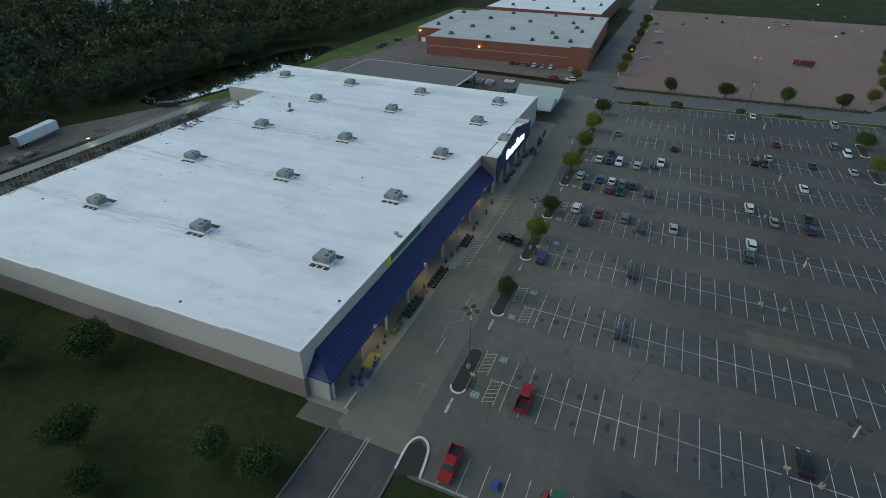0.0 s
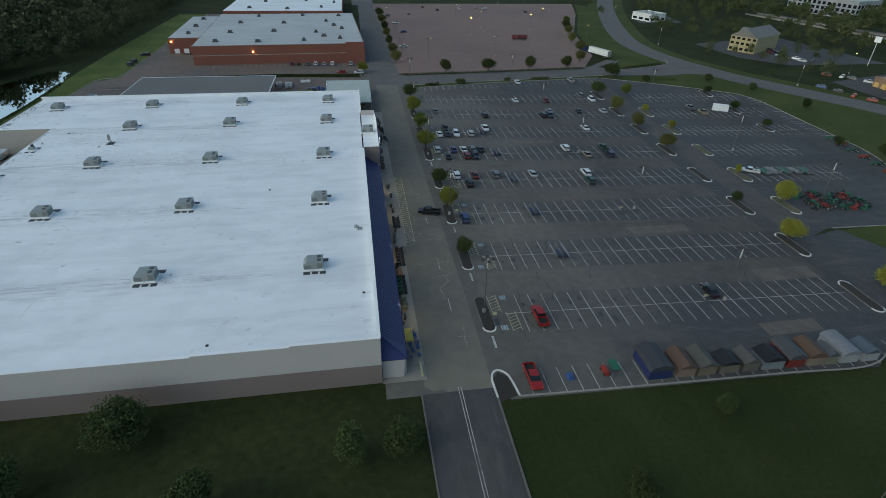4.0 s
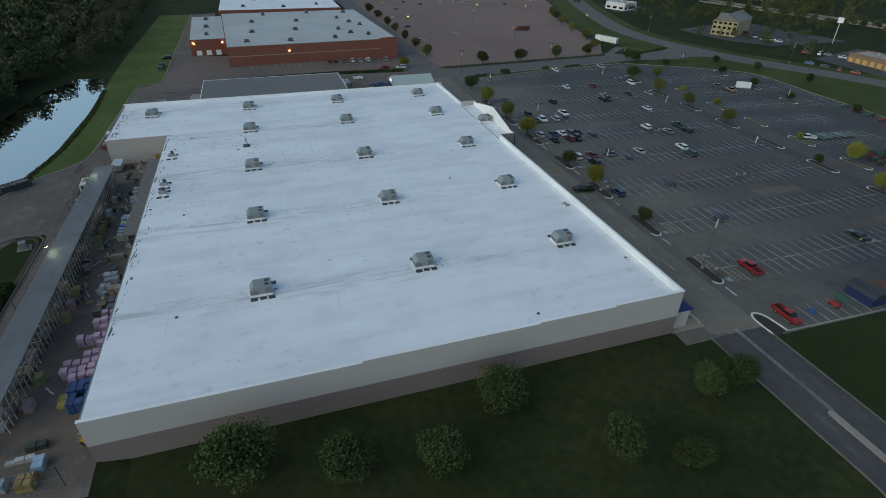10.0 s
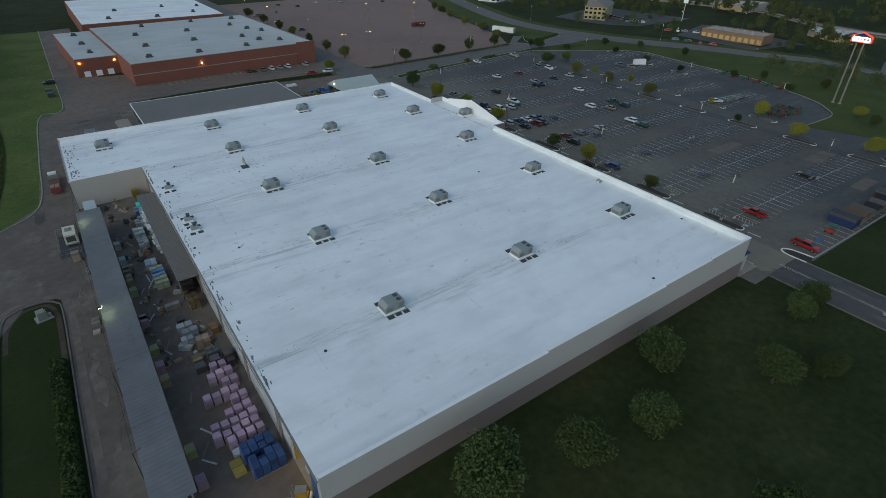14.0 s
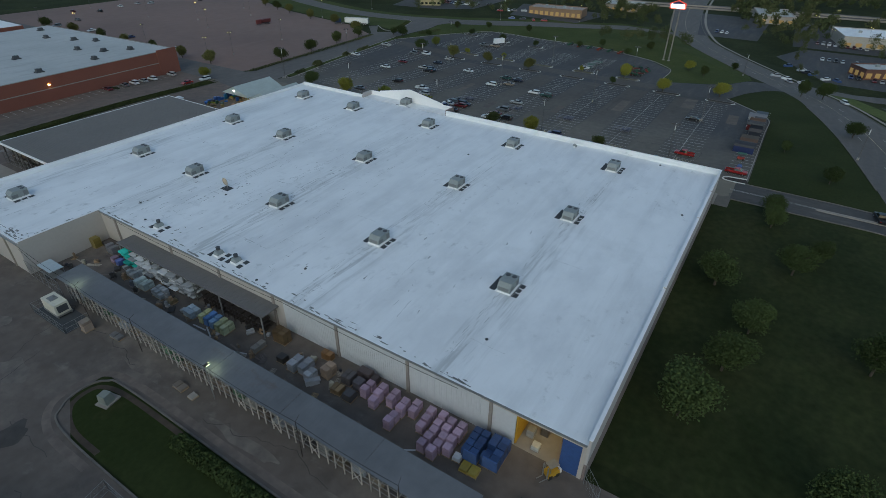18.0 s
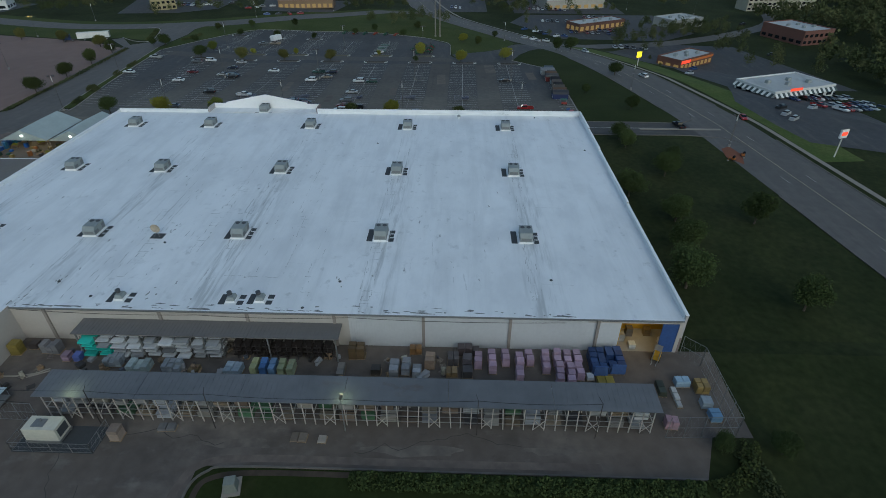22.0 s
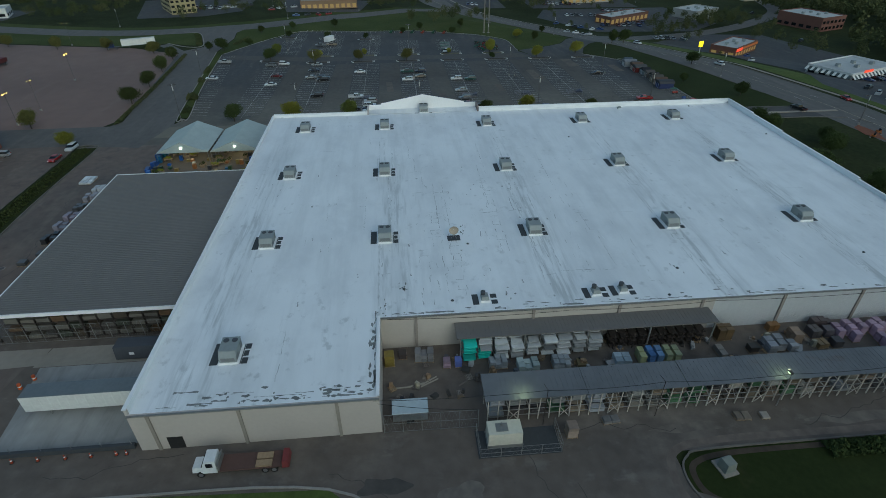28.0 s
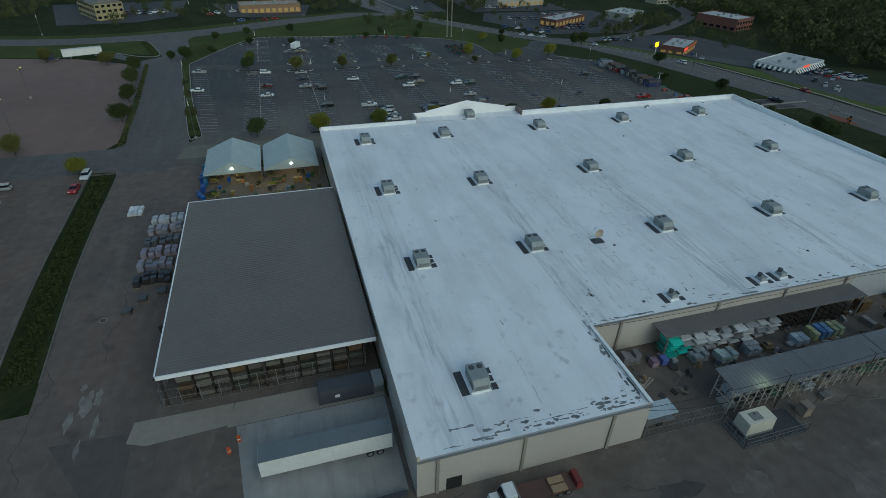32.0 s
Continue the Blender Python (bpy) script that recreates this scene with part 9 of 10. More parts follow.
def shop(name, x, y, w, l, h, turn, wall, roofm, label, windows=None, wmat=None, gable=False):
    u = thing(name, (x, y, gz(x, y)), label, "building", turn=turn)
    b = part("wall", Geo().box(-w / 2, w / 2, -l / 2, l / 2, 0, h), ANYC, u)
    b.color = (*wall, 1)
    if gable:
        g = Geo()
        prof = [(-w / 2 - 0.5, h), (w / 2 + 0.5, h), (0, h + w * 0.28)]
        g.v = [(a, -l / 2 - 0.5, z) for a, z in prof] + [(a, l / 2 + 0.5, z) for a, z in prof]
        g.f = [(0, 1, 2), (5, 4, 3), (1, 4, 5, 2), (0, 2, 5, 3), (0, 3, 4, 1)]
        part("roof", g, roofm, u)
    else:
        part("roof", Geo().box(-w / 2 + 0.3, w / 2 - 0.3, -l / 2 + 0.3, l / 2 - 0.3, h, h + 0.12), roofm, u)
        b = part("parapet", Geo().box(-w / 2 - 0.1, -w / 2 + 0.25, -l / 2, l / 2, h, h + 0.6).box(w / 2 - 0.25, w / 2 + 0.1, -l / 2, l / 2, h, h + 0.6).box(-w / 2 + 0.25, w / 2 - 0.25, -l / 2 - 0.1, -l / 2 + 0.25, h, h + 0.6).box(-w / 2 + 0.25, w / 2 - 0.25, l / 2 - 0.25, l / 2 + 0.1, h, h + 0.6), ANYC, u)
        b.color = (*wall, 1)
        for i in range(4):
            part("roof_unit", Geo().box(-w * 0.2 + (i % 2) * w * 0.25, -w * 0.2 + (i % 2) * w * 0.25 + 1.6, -l * 0.3 + i * l * 0.17, -l * 0.3 + i * l * 0.17 + 1.8, h + 0.12, h + 1.3, 0.1), UNITM, u)
    for side, z0, z1, n in (windows or ()):
        for i in range(n):
            if side in "WE":
                sx = -w / 2 if side == "W" else w / 2
                y0 = -l / 2 + (i + 0.2) * l / n
                part("window", Geo().box(sx - 0.06, sx + 0.06, y0, y0 + l / n * 0.6, z0, z1), wmat or GLASS, u)
            else:
                sy = -l / 2 if side == "S" else l / 2
                x0 = -w / 2 + (i + 0.2) * w / n
                part("window", Geo().box(x0, x0 + w / n * 0.6, sy - 0.06, sy + 0.06, z0, z1), wmat or GLASS, u)
    return u


diner = shop("diner", 26.5, -50.5, 19, 31, 4.2, 21.0, (0.55, 0.56, 0.55), ROOFG, "white diner with striped awnings and a flat roof", (("W", 0.8, 2.6, 7), ("N", 0.8, 2.6, 4)))
for i in range(26):
    y0 = -15.5 + i * 31 / 26
    b = part("awning_stripe", Geo().quad((-9.6, y0, 3.9), (-11.0, y0, 2.7), (-11.0, y0 + 1.192, 2.7), (-9.6, y0 + 1.192, 3.9)).quad((-9.6, y0, 3.84), (-9.6, y0 + 1.192, 3.84), (-11.0, y0 + 1.192, 2.64), (-11.0, y0, 2.64)), ANYC, diner)
    b.color = (0.62, 0.63, 0.6, 1) if i % 2 else (0.05, 0.07, 0.07, 1)
for i in range(16):
    x0 = -9.5 + i * 19 / 16
    b = part("awning_stripe", Geo().quad((x0, 15.6, 3.9), (x0 + 1.18, 15.6, 3.9), (x0 + 1.18, 17.0, 2.7), (x0, 17.0, 2.7)).quad((x0, 15.6, 3.84), (x0, 17.0, 2.64), (x0 + 1.18, 17.0, 2.64), (x0 + 1.18, 15.6, 3.84)), ANYC, diner)
    b.color = (0.62, 0.63, 0.6, 1) if i % 2 else (0.05, 0.07, 0.07, 1)
part("sign_panel", Geo().box(-9.75, -9.62, 2, 8, 4.2, 5.2), REDGLOW, diner, "lit red sign shapes")
o = shop("restaurant", 86.0, -32.5, 13, 27, 4.6, 38, (0.13, 0.058, 0.04), ROOFG, "brick restaurant with a glowing red sign", (("W", 0.8, 2.6, 8), ("N", 0.8, 2.6, 3)), WARMGLOW)
part("sign_panel", Geo().box(-6.8, -6.55, 6, 13, 3.2, 4.6), REDGLOW, o, "lit red sign shapes")
part("band", Geo().box(-6.7, -6.552, -14, 5.5, 3.4, 4.4), mat("orange_band", (0.42, 0.12, 0.03), 0.6, emit=(1, 0.3, 0.05), power=0.06), o)
o = shop("restaurant", 180, -8, 13, 38, 4.5, 30, (0.11, 0.052, 0.038), ROOFG, "brown restaurant with warmly lit windows", (("W", 0.8, 3.2, 9), ("N", 0.8, 3.2, 3)), WARMGLOW)
shop("office_building", 150, -120, 30, 22, 7.5, 20, (0.16, 0.07, 0.05), ROOFG, "two-storey brick building with a pale fascia", (("W", 1, 2.6, 6), ("W", 4.4, 6, 6), ("N", 1, 2.6, 6)))
shop("hotel", 258, -160, 14, 56, 9.5, 10, (0.36, 0.33, 0.25), NAVYW, "cream three-storey hotel among trees", (("W", 1, 2.4, 14), ("W", 4, 5.4, 14), ("W", 7, 8.4, 14)))
h = shop("hotel", 197, 283, 15, 29, 8.6, -60, (0.33, 0.28, 0.15), GREYROOF, "pale yellow hotel with grey gabled roofs", (("S", 1, 2.4, 5), ("S", 4, 5.4, 5), ("S", 6.8, 8.0, 5), ("W", 1, 2.4, 9), ("W", 4, 5.4, 9), ("W", 6.8, 8.0, 9)), None, True)
part("cross_gable", Geo().extrude_x([(-5, 8.6), (5, 8.6), (0, 11.6)], -8.5, -2), GREYROOF, h)
shop("roadside_shop", 186, 391, 16, 18, 5, 20, (0.6, 0.6, 0.58), ROOFG, "small white roadside building", (("W", 1, 2.6, 3), ("S", 1, 2.6, 3)))
st = shop("office_block", 368, 420, 30, 60, 13, 15, (0.26, 0.27, 0.28), ROOFG, "grey office block with rows of dark windows", (("W", 1.0, 3.4, 14), ("W", 4.6, 7.0, 14), ("W", 8.2, 10.6, 14), ("S", 1.0, 3.4, 7), ("S", 4.6, 7.0, 7), ("S", 8.2, 10.6, 7)))
shop("convenience_store", 218, 189, 16, 38, 4.8, 6, (0.2, 0.13, 0.08), mat("tan_roof", (0.3, 0.27, 0.24), 0.8), "low lit store with warm windows", (("W", 0.6, 3.0, 10), ("N", 0.6, 3.0, 3)), WARMGLOW)
shop("warehouse_store", 268, -4, 34, 46, 6, 12, (0.36, 0.34, 0.3), ROOFM, "low store with a white flat roof", (("W", 0.8, 3.0, 8),), WARMGLOW)
shop("roadside_shop", 306, 166, 24, 30, 5, 12, (0.3, 0.26, 0.22), ROOFG, "low brown roadside shop with a flat roof", (("W", 0.8, 3.0, 6),), WARMGLOW)
shop("roadside_shop", 330, 60, 40, 24, 5, 12, (0.34, 0.3, 0.26), ROOFG, "low brown roadside shop with a flat roof", (("W", 0.8, 3.0, 4),), WARMGLOW)
shop("roadside_shop", 190, -64, 18, 26, 5, 30, (0.3, 0.3, 0.28), ROOFG, "low brown roadside shop with a flat roof", (("W", 0.8, 3.0, 5),))
shop("roadside_shop", 330, 250, 30, 30, 5, 0, (0.3, 0.28, 0.26), ROOFG, "low brown roadside shop with a flat roof", (("W", 0.8, 3.0, 6),), WARMGLOW)
shop("house", -190, 520, 14, 20, 5, 20, (0.5, 0.5, 0.5), ROOFG, "white building far in the woods", (("S", 1, 2.4, 4),))

shop("house", -298, 343, 13, 17, 9.5, 25, (0.5, 0.5, 0.5), ROOFG, "pale apartment house half hidden in the woods", (("S", 1, 2.4, 4), ("S", 4, 5.4, 4), ("E", 4, 5.4, 4)), None, True)
shop("house", -322, 300, 13, 17, 9.5, 25, (0.5, 0.5, 0.5), ROOFG, "pale apartment house half hidden in the woods", (("S", 1, 2.4, 4), ("S", 4, 5.4, 4), ("E", 4, 5.4, 4)), None, True)
shop("house", -300, 408, 13, 17, 9.5, 25, (0.5, 0.5, 0.5), ROOFG, "pale apartment house half hidden in the woods", (("S", 1, 2.4, 4), ("S", 4, 5.4, 4), ("E", 4, 5.4, 4)), None, True)
shop("house", -340, 285, 13, 17, 9.5, 25, (0.5, 0.5, 0.5), ROOFG, "pale apartment house half hidden in the woods", (("S", 1, 2.4, 4), ("S", 4, 5.4, 4), ("E", 4, 5.4, 4)), None, True)
shop("house", -372, 280, 13, 17, 9.5, 25, (0.5, 0.5, 0.5), ROOFG, "pale apartment house half hidden in the woods", (("S", 1, 2.4, 4), ("S", 4, 5.4, 4), ("E", 4, 5.4, 4)), None, True)

for x, y in ((262, 2), (276, -32), (250, -46), (300, -20), (240, 22), (292, 32), (312, -62), (206, 168), (252, 204), (212, 226), (330, 20), (232, -90)):
    copy_thing(la, pose(x, y, gz(x, y), 0, 0, 40))


def pole_sign(x, y, hgt, w, hh, material, label, panel2=None):
    u = thing("pole_sign", (x, y, gz(x, y)), label, "sign", turn=20)
    part("pole", Geo().tube(0, 0, 0, hgt, 0.2, 0.16), POLEL, u)
    part("panel", Geo().box(-0.25, 0.25, -w / 2, w / 2, hgt - 0.2, hgt - 0.2 + hh), material, u)
    part("frame", Geo().box(-0.28, 0.28, -w / 2 - 0.08, w / 2 + 0.08, hgt - 0.3, hgt - 0.21).box(-0.28, 0.28, -w / 2 - 0.08, w / 2 + 0.08, hgt - 0.19 + hh, hgt - 0.1 + hh), POLE, u)
    if panel2:
        part("mark", Geo().box(-0.3, -0.255, -w / 2 + 0.3, w / 2 - 0.3, hgt + hh * 0.2, hgt + hh * 0.6), panel2, u)
    return u


pole_sign(68.5, -4.2, 4.0, 2.3, 2.6, YELLOWGLOW, "glowing yellow restaurant sign on a pole")
pole_sign(-46.8, -27.8, 6.0, 2.6, 2.6, COPING, "white and red diner sign on a pole", REDGLOW)
pole_sign(236, 240, 12, 3, 3, COPING, "white roadside sign on a tall pole")
TANPOLE = mat("tan_sign_pole", (0.2, 0.18, 0.15), 0.6, var=0.2)
py = thing("pylon_sign", (128.2, 92.4, gz(128.2, 92.4)), "tall lit gabled store sign outlined in red on two poles", "sign")
for yy in (-1.3, 1.3):
    pl = part("pole", Geo().tube(0, yy, 0, 24.6, 0.36, 0.28, 12), TANPOLE, py)
    part("flange", Geo().tube(0, yy, 0, 0.3, 0.7), KERB, pl)
part("cabinet", Geo().extrude_x([(-3.6, 24.6), (3.6, 24.6), (3.6, 26.8), (0, 28.2), (-3.6, 26.8)], -0.45, 0.45), NAVYW, py, "navy gabled sign cabinet")
part("lit_face", Geo().box(-0.52, -0.46, -3.1, 3.1, 24.9, 26.5), WHITEGLOW, py, "glowing white sign face")
part("lit_face", Geo().box(0.46, 0.52, -3.1, 3.1, 24.9, 26.5), WHITEGLOW, py)
for p, q in (((-3.6, 26.8), (0, 28.2)), ((0, 28.2), (3.6, 26.8)), ((-3.6, 26.8), (-3.6, 24.6)), ((3.6, 26.8), (3.6, 24.6)), ((-3.6, 24.6), (3.6, 24.6))):
    for sx in (-0.5, 0.5):
        part("red_tube", Geo().bar((sx, *p), (sx, *q), 0.22), REDGLOW, py, "glowing red outline tube")
for i in range(5):
    part("letter_bar", Geo().box(-0.56, -0.53, -2.7 + i * 1.15, -2.0 + i * 1.15, 25.2, 26.2), NAVYW, py)

strip("freeway", [(300, 420), (352, 200), (376, 40), (382, -40), (374, -118), (340, -300)], 26, ROADM, 0.1, "wide grey freeway beyond the shops", "road")
strip("freeway_barrier", [(300, 420), (352, 200), (376, 40), (382, -40), (374, -118), (340, -300)], 0.8, CONC, 0.1, "pale concrete median barrier", "barrier", height=1.0)
strip("freeway_barrier", [(286, 416), (338, 197), (361, 38), (367, -40), (359, -115), (326, -296)], 0.8, CONC, 0.1, "pale concrete edge barrier", "barrier", height=1.1)
# lane paint and verges of the main road
def offset(line, d):
    left, right = ribbon(line, 2 * abs(d))
    return (left if d > 0 else right)[::6]


left_edge, right_edge = ribbon(main_road, 21.4)
for side, gaps in ((left_edge, ((-40, -10), (84, 122), (190, 216))), (right_edge, ((-24, -8), (56, 66), (116, 140)))):
    run = []
    for p in list(side) + [None]:
        if p is None or any(a < p[0] < b for a, b in gaps):
            if len(run) > 3:
                strip("road_kerb", run[::4] if len(run) > 12 else run, 0.35, KERBD, 0.05, "dirty concrete kerb of the main road", "kerb", height=0.17)
            run = []
        else:
            run.append(tuple(p))
for d in (3.6, -3.6):
    for i in range(26):
        pts = offset(main_road, d)
        a = i / 26 * (len(pts) - 3) + 1
        k, f = int(a), a - int(a)
        p, q = Vector(pts[k]), Vector(pts[k + 1])
        c = p.lerp(q, f)
        e = c + (q - p).normalized() * 4.0
        strip("lane_dash", [tuple(c), tuple((c + e) / 2), tuple(e)], 0.15, PAINT, 0.1, "white lane dash", "road marking")
strip("centre_line", offset(main_road, 0.3), 0.14, YPAINT, 0.1, "yellow centre line", "road marking")
strip("footpath", offset(main_road, -13.5), 1.6, CONC, 0.11, "pale concrete footpath beside the road", "pavement")

# vehicles across the road and equipment in the second lot
rs = random.Random(8)
for i in range(30):
    a = radians(23.5)
    row, k = divmod(i, 10)
    lx, ly = (-17.0, -27.0, -33.0)[row], -16 + k * 3.4
    if rs.random() < 0.72:
        x, y = 33 + lx * math.cos(a) - ly * math.sin(a), -53.5 + lx * math.sin(a) + ly * math.cos(a)
        if (x - 33) ** 2 + (y + 53) ** 2 > 150:
            park(rs.choice(("sedan", "suv", "pickup")), rs.choice(("white", "silver", "grey", "black", "red", "blue", "darkblue")), x, y, 113.5, "by the diner")
for cx, cy, n in ((120, -20, 8), (196, 8, 9), (214, 192, 9), (200, 268, 8), (244, 12, 9), (160, -2, 8), (168, -8, 8), (212, -20, 8), (250, 84, 7)):
    for k in range(n):
        if rs.random() < 0.8:
            park(rs.choice(("sedan", "suv")), rs.choice(("white", "silver", "grey", "black", "maroon", "blue")), cx + k * 0.6, cy + k * 3.2 - 10, 90, "outside a roadside shop")
for kd, cl, x, y, t in (("pickup", "grey", 98.6, 183.0, 0), ("pickup", "tan", 101.2, 177.6, 0), ("pickup", "white", 81.2, 119.6, 60), ("suv", "white", 40, 1.5, -70), ("sedan", "silver", 128, 36, -55), ("pickup", "black", -24, 8.5, -80), ("sedan", "red", -15, -16, 80), ("suv", "white", 100, 14, 110)):
    park(kd, cl, x, y, t, "on the asphalt")
bt = thing("box_trailer", (110, 179.6, gz(110, 179.6) + 0.06), "small white enclosed trailer", "trailer", turn=60)
b = part("box", Geo().box(-1.2, 1.2, -3.0, 3.0, 0.5, 2.9, 0.05), ANYC, bt)
b.color = (0.66, 0.67, 0.67, 1)
wheels(bt, (-0.6, 0.3), 1.1)
part("hitch", Geo().bar((0, 3.0, 0.55), (0, 4.4, 0.5), 0.12), STEEL, bt)


# small vehicles standing in the lots across the road
def far_car(x, y, colour, word, turn):
    u = thing("parked_car", (0, 0, 0), word + " car parked at the roadside shops", "car", "cars at the roadside shops")
    u.matrix_basis = rest(x, y, 0.1, turn)
    b = part("body", Geo().box(-0.88, 0.88, -2.2, 2.2, 0.05, 0.9, 0.14), CARP, u)
    b.color = (*colour, 1)
    part("windows", Geo().box(-0.76, 0.76, -1.5, 1.0, 0.9, 1.3, 0.22), GLASS, u)
    r = part("roof", Geo().box(-0.56, 0.56, -1.15, 0.6, 1.3, 1.42, 0.08), CARP, u)
    r.color = (*colour, 1)


rc = random.Random(41)
TONES = (("white", (0.6, 0.6, 0.6)), ("silver", (0.34, 0.35, 0.36)), ("dark grey", (0.08, 0.085, 0.09)), ("black", (0.02, 0.02, 0.022)), ("dark red", (0.2, 0.02, 0.02)), ("blue", (0.03, 0.06, 0.16)))
for x, y in ((43.5, -79.7), (36.7, -76.1), (30.6, -73.3), (16.2, -59.4), (8.3, -53.8), (-1.6, -46.3), (-2.5, -34.8), (-9.9, -32.7), (-15.3, -32.6), (173.4, 38.6), (167.3, 31.9), (162.7, 29.6), (159.5, 26.6), (153.3, 21.0), (153.0, 16.1), (137.2, 42.2), (135.1, 37.4), (132.2, 30.3), (196.0, -53.7), (190.9, -57.4), (185.8, -61.1), (184.4, -66.3), (176.5, -68.1), (117.2, -20.7), (55.7, -24.0), (72.7, -32.4), (108.4, -86.3), (172.3, -67.2), (194.5, -108.7), (205.3, 256.3), (205.0, 250.9), (209.7, 249.2), (212.0, 241.4), (197.8, 224.7), (203.6, 220.8), (206.5, 217.9), (210.8, 212.0), (213.1, 205.1), (217.4, 203.3), (179.9, 206.4), (183.0, 199.6), (185.6, 193.0), (189.6, 187.0)):
    word, tone = rc.choice(TONES)
    far_car(x, y, tone, word, rc.choice((35, 30, 40, 125)))


def farm_machine(x, y, colour, turn):
    u = thing("farm_machine", (x, y, gz(x, y) + 0.06), "bright painted tractor or implement for sale", "tractor", "machines for sale", turn=turn)
    b = part("hood", Geo().box(-0.4, 0.4, 0.2, 1.7, 0.6, 1.25, 0.06), ANYC, u)
    b.color = (*colour, 1)
    part("seat", Geo().box(-0.3, 0.3, -0.7, -0.2, 0.9, 1.4), RUBBER, u)
    part("roll_bar", Geo().bar((-0.45, -0.8, 0.6), (-0.45, -0.8, 2.0), 0.07).bar((0.45, -0.8, 0.6), (0.45, -0.8, 2.0), 0.07).bar((-0.45, -0.8, 2.0), (0.45, -0.8, 2.0), 0.07), POLE, u)
    b = part("fender", Geo().box(-0.8, -0.42, -1.0, -0.1, 0.9, 1.05).box(0.42, 0.8, -1.0, -0.1, 0.9, 1.05), ANYC, u)
    b.color = (*colour, 1)
    wheels(u, (-0.55,), 0.7, True)
    wheels(u, (1.2,), 0.6)
    b = part("loader", Geo().box(-0.8, 0.8, 2.1, 2.5, 0.1, 0.7).bar((-0.5, 0.6, 0.9), (-0.5, 2.2, 0.5), 0.1).bar((0.5, 0.6, 0.9), (0.5, 2.2, 0.5), 0.1), ANYC, u)
    b.color = (*colour, 1)


for i in range(18):
    c = ((0.02, 0.09, 0.05), (0.16, 0.02, 0.015), (0.015, 0.075, 0.045))[i % 3]
    farm_machine(84 + (i % 6) * 3.2 + rs.uniform(-0.5, 0.5), 94.5 + (i // 6) * 3.6 + rs.uniform(-0.6, 0.6), c, rs.uniform(0, 360))
for i in range(6):
    farm_machine(130 + i * 0.9, 116 + i * 6, ((0.18, 0.03, 0.015), (0.02, 0.08, 0.045))[i % 2], 60)
for i in range(5):
    u = thing("utility_trailer", (86 + i * 3.6, 119 + rs.uniform(-0.6, 0.6), gz(88 + i * 3, 119) + 0.06), "flat grey steel utility trailer", "trailer", "trailers for sale", turn=rs.uniform(-8, 8))
    part("deck", Geo().box(-1.1, 1.1, -2.4, 2.2, 0.55, 0.65), STEEL if i % 2 else MATS["green_metal"], u)
    part("rail", Geo().box(-1.12, -1.06, -2.4, 2.2, 0.9, 0.96).box(1.06, 1.12, -2.4, 2.2, 0.9, 0.96), STEEL, u)
    for sx in (-1.09, 1.09):
        for yy in (-2.3, 0, 2.1):
            part("stake", Geo().bar((sx, yy, 0.6), (sx, yy, 0.95), 0.05), STEEL, u)
    part("tongue", Geo().bar((0, 2.2, 0.55), (0, 3.6, 0.5), 0.1), STEEL, u)
    part("ramp", Geo().box(-1.0, 1.0, -2.5, -2.4, 0.5, 1.5), STEEL, u)
    wheels(u, (-0.2,), 1.1)
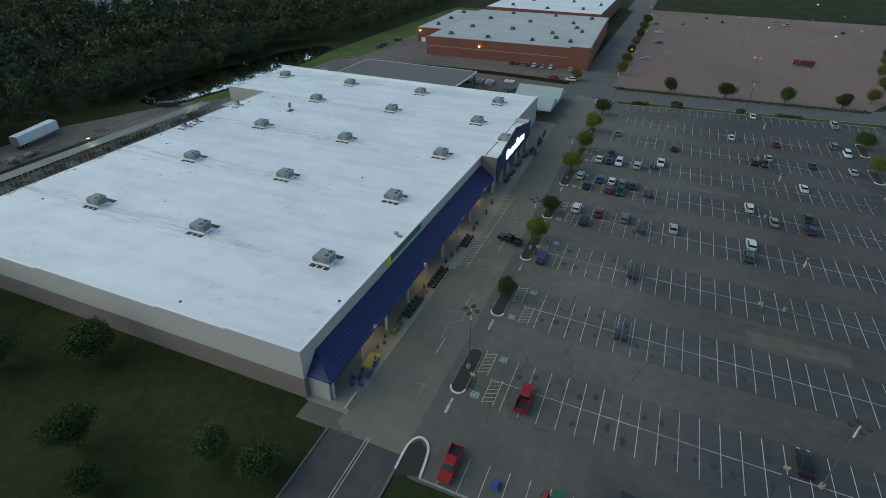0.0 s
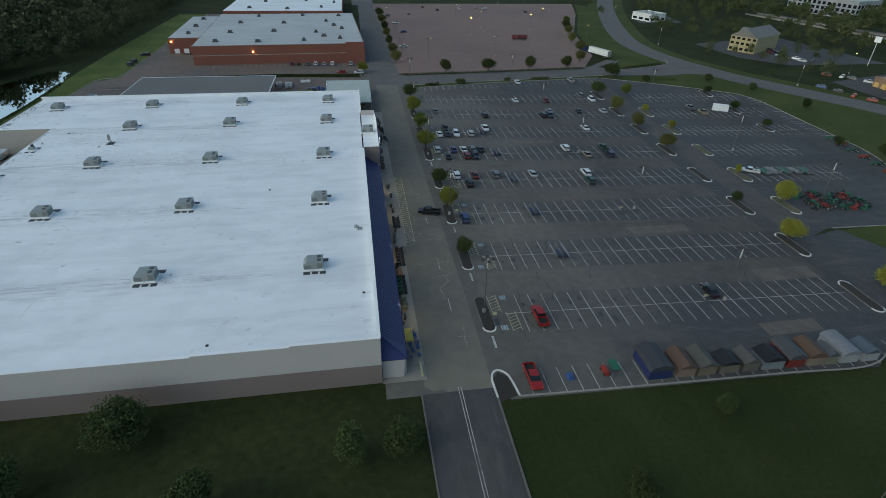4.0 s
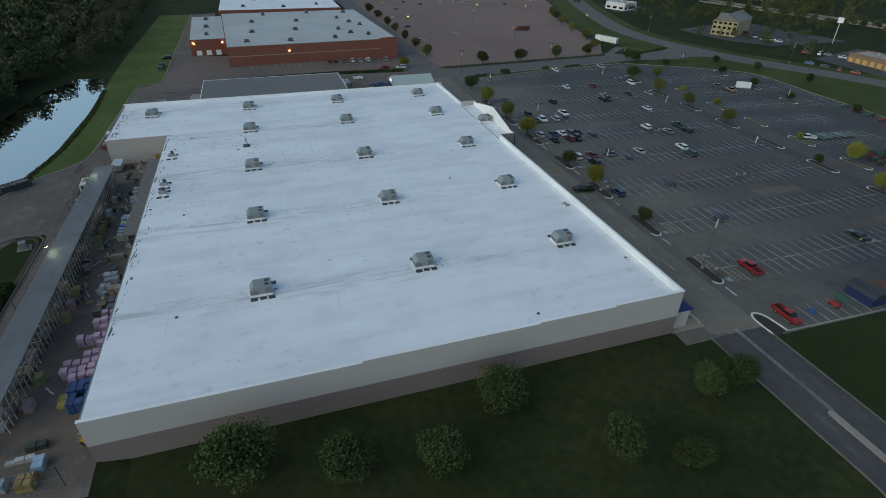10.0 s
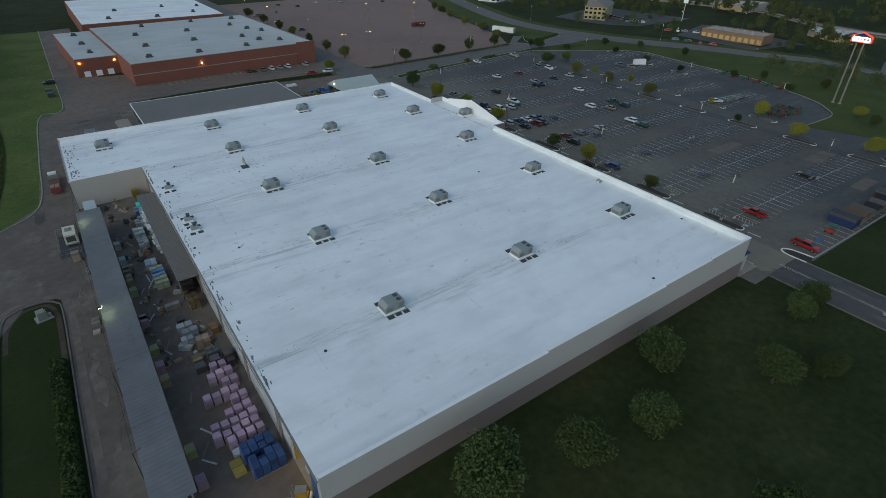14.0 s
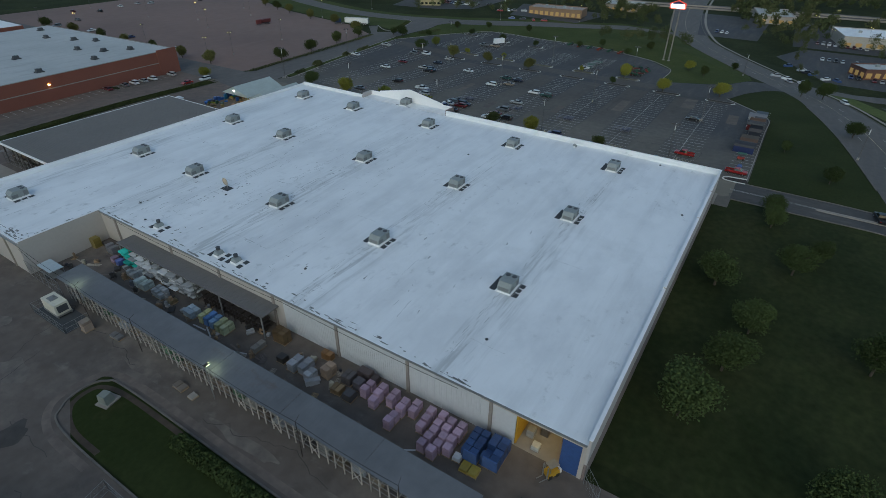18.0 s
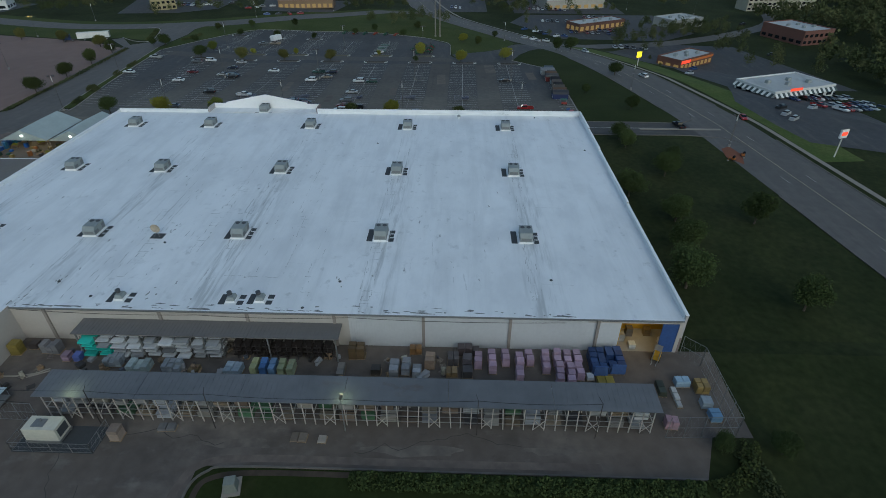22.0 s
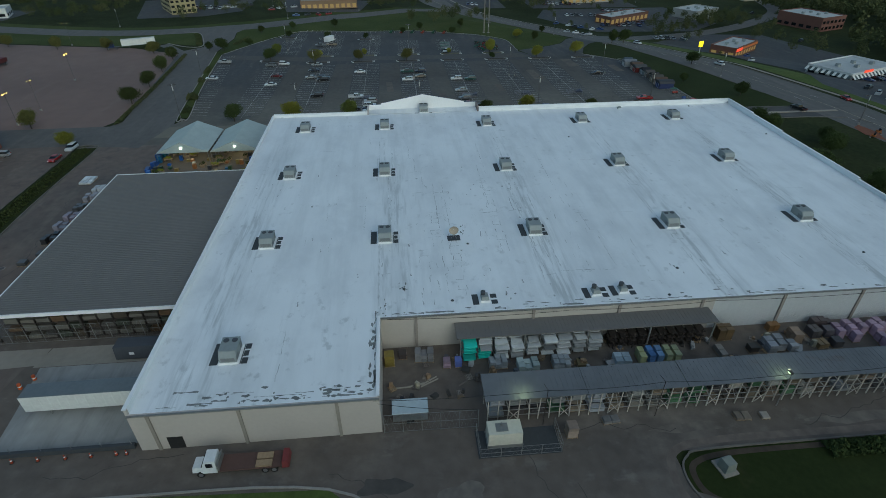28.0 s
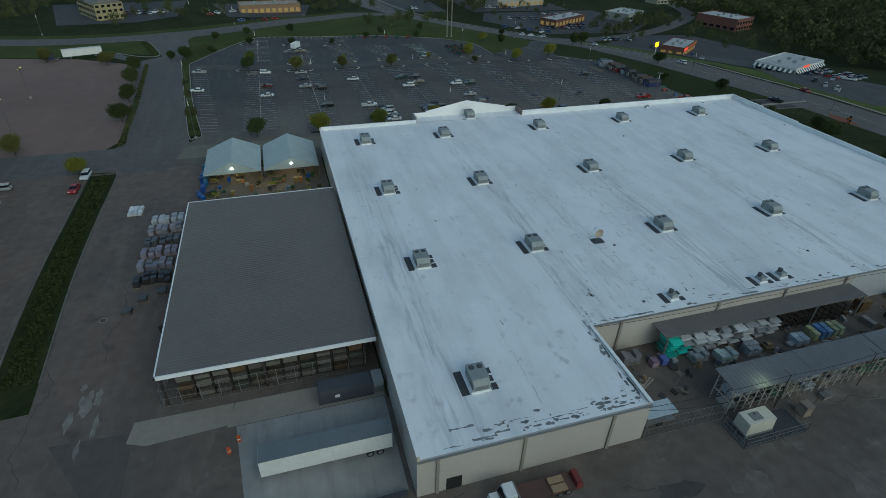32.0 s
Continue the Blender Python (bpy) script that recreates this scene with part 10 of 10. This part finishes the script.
for x, y, t in ((-50, 2.0, 30), (-47, -2.0, 80)):
    u = thing("mini_excavator", (x, y, gz(x, y)), "small orange excavator by the road works", "excavator", turn=t)
    u.scale = (0.62, 0.62, 0.62)
    part("tracks", Geo().box(-0.9, -0.5, -1.1, 1.1, 0, 0.5, 0.08).box(0.5, 0.9, -1.1, 1.1, 0, 0.5, 0.08), RUBBER, u)
    b = part("house", Geo().box(-0.8, 0.8, -1.0, 0.7, 0.55, 1.4, 0.1), ANYC, u)
    b.color = (0.26, 0.08, 0.012, 1)
    part("cab", Geo().box(-0.7, 0.1, -0.3, 0.7, 1.4, 2.4, 0.08), GLASS, u)
    b = part("boom", Geo().bar((0.3, 0.7, 1.2), (0.3, 2.2, 2.2), 0.2).bar((0.3, 2.2, 2.2), (0.3, 3.2, 0.8), 0.16), ANYC, u)
    b.color = (0.26, 0.08, 0.012, 1)
    part("bucket", Geo().box(0.0, 0.6, 2.9, 3.4, 0.3, 0.8), STEEL, u)
sheet("bare_soil", [(-48, 3), (-42, 2), (-40, -1), (-46, -2.2), (-53, 0)], mat("red_soil", (0.17, 0.06, 0.03), 0.95, var=0.3, scale=1.5), 0.12, "patch of red bare soil", "ground")
red = thing("dump_truck", (63.2, 318, gz(63, 318) + 0.06), "dark red dump truck in the reddish lot", "truck", turn=85)
b = part("bed", Geo().box(-1.3, 1.3, -4.5, 1.5, 1.2, 2.9, -0.1), ANYC, red)
b.color = (0.10, 0.02, 0.02, 1)
b = part("cab", Geo().box(-1.2, 1.2, 2.0, 4.6, 0.8, 2.9, 0.12), ANYC, red)
b.color = (0.12, 0.02, 0.02, 1)
part("chassis", Geo().box(-0.5, 0.5, -4.5, 4.4, 0.7, 1.2), POLE, red)
wheels(red, (-3.4, -2.2, 3.6), 1.1, True)
for i, (x, y) in enumerate(((-143, 262), (-143.2, 268))):
    u = thing("dumpster", (x, y, -0.4), "dark steel dumpster at the lane edge", "dumpster", "dumpsters")
    part("bin", Geo().box(-1.0, 1.0, -1.4, 1.4, 0.15, 1.6, -0.1), PATCH, u)
    part("lid", Geo().box(-1.1, 1.1, -1.5, 1.5, 1.6, 1.7), POLE, u)
    part("feet", Geo().box(-0.9, 0.9, -1.2, -1.0, 0, 0.15).box(-0.9, 0.9, 1.0, 1.2, 0, 0.15), POLE, u)
park("suv", "black", -142.5, 283, 90, "on the lane by the pond")
park("sedan", "red", -44.3, 241.6, 90, "beside the hedge")
park("suv", "white", -36.5, 240.8, 90, "beside the hedge")
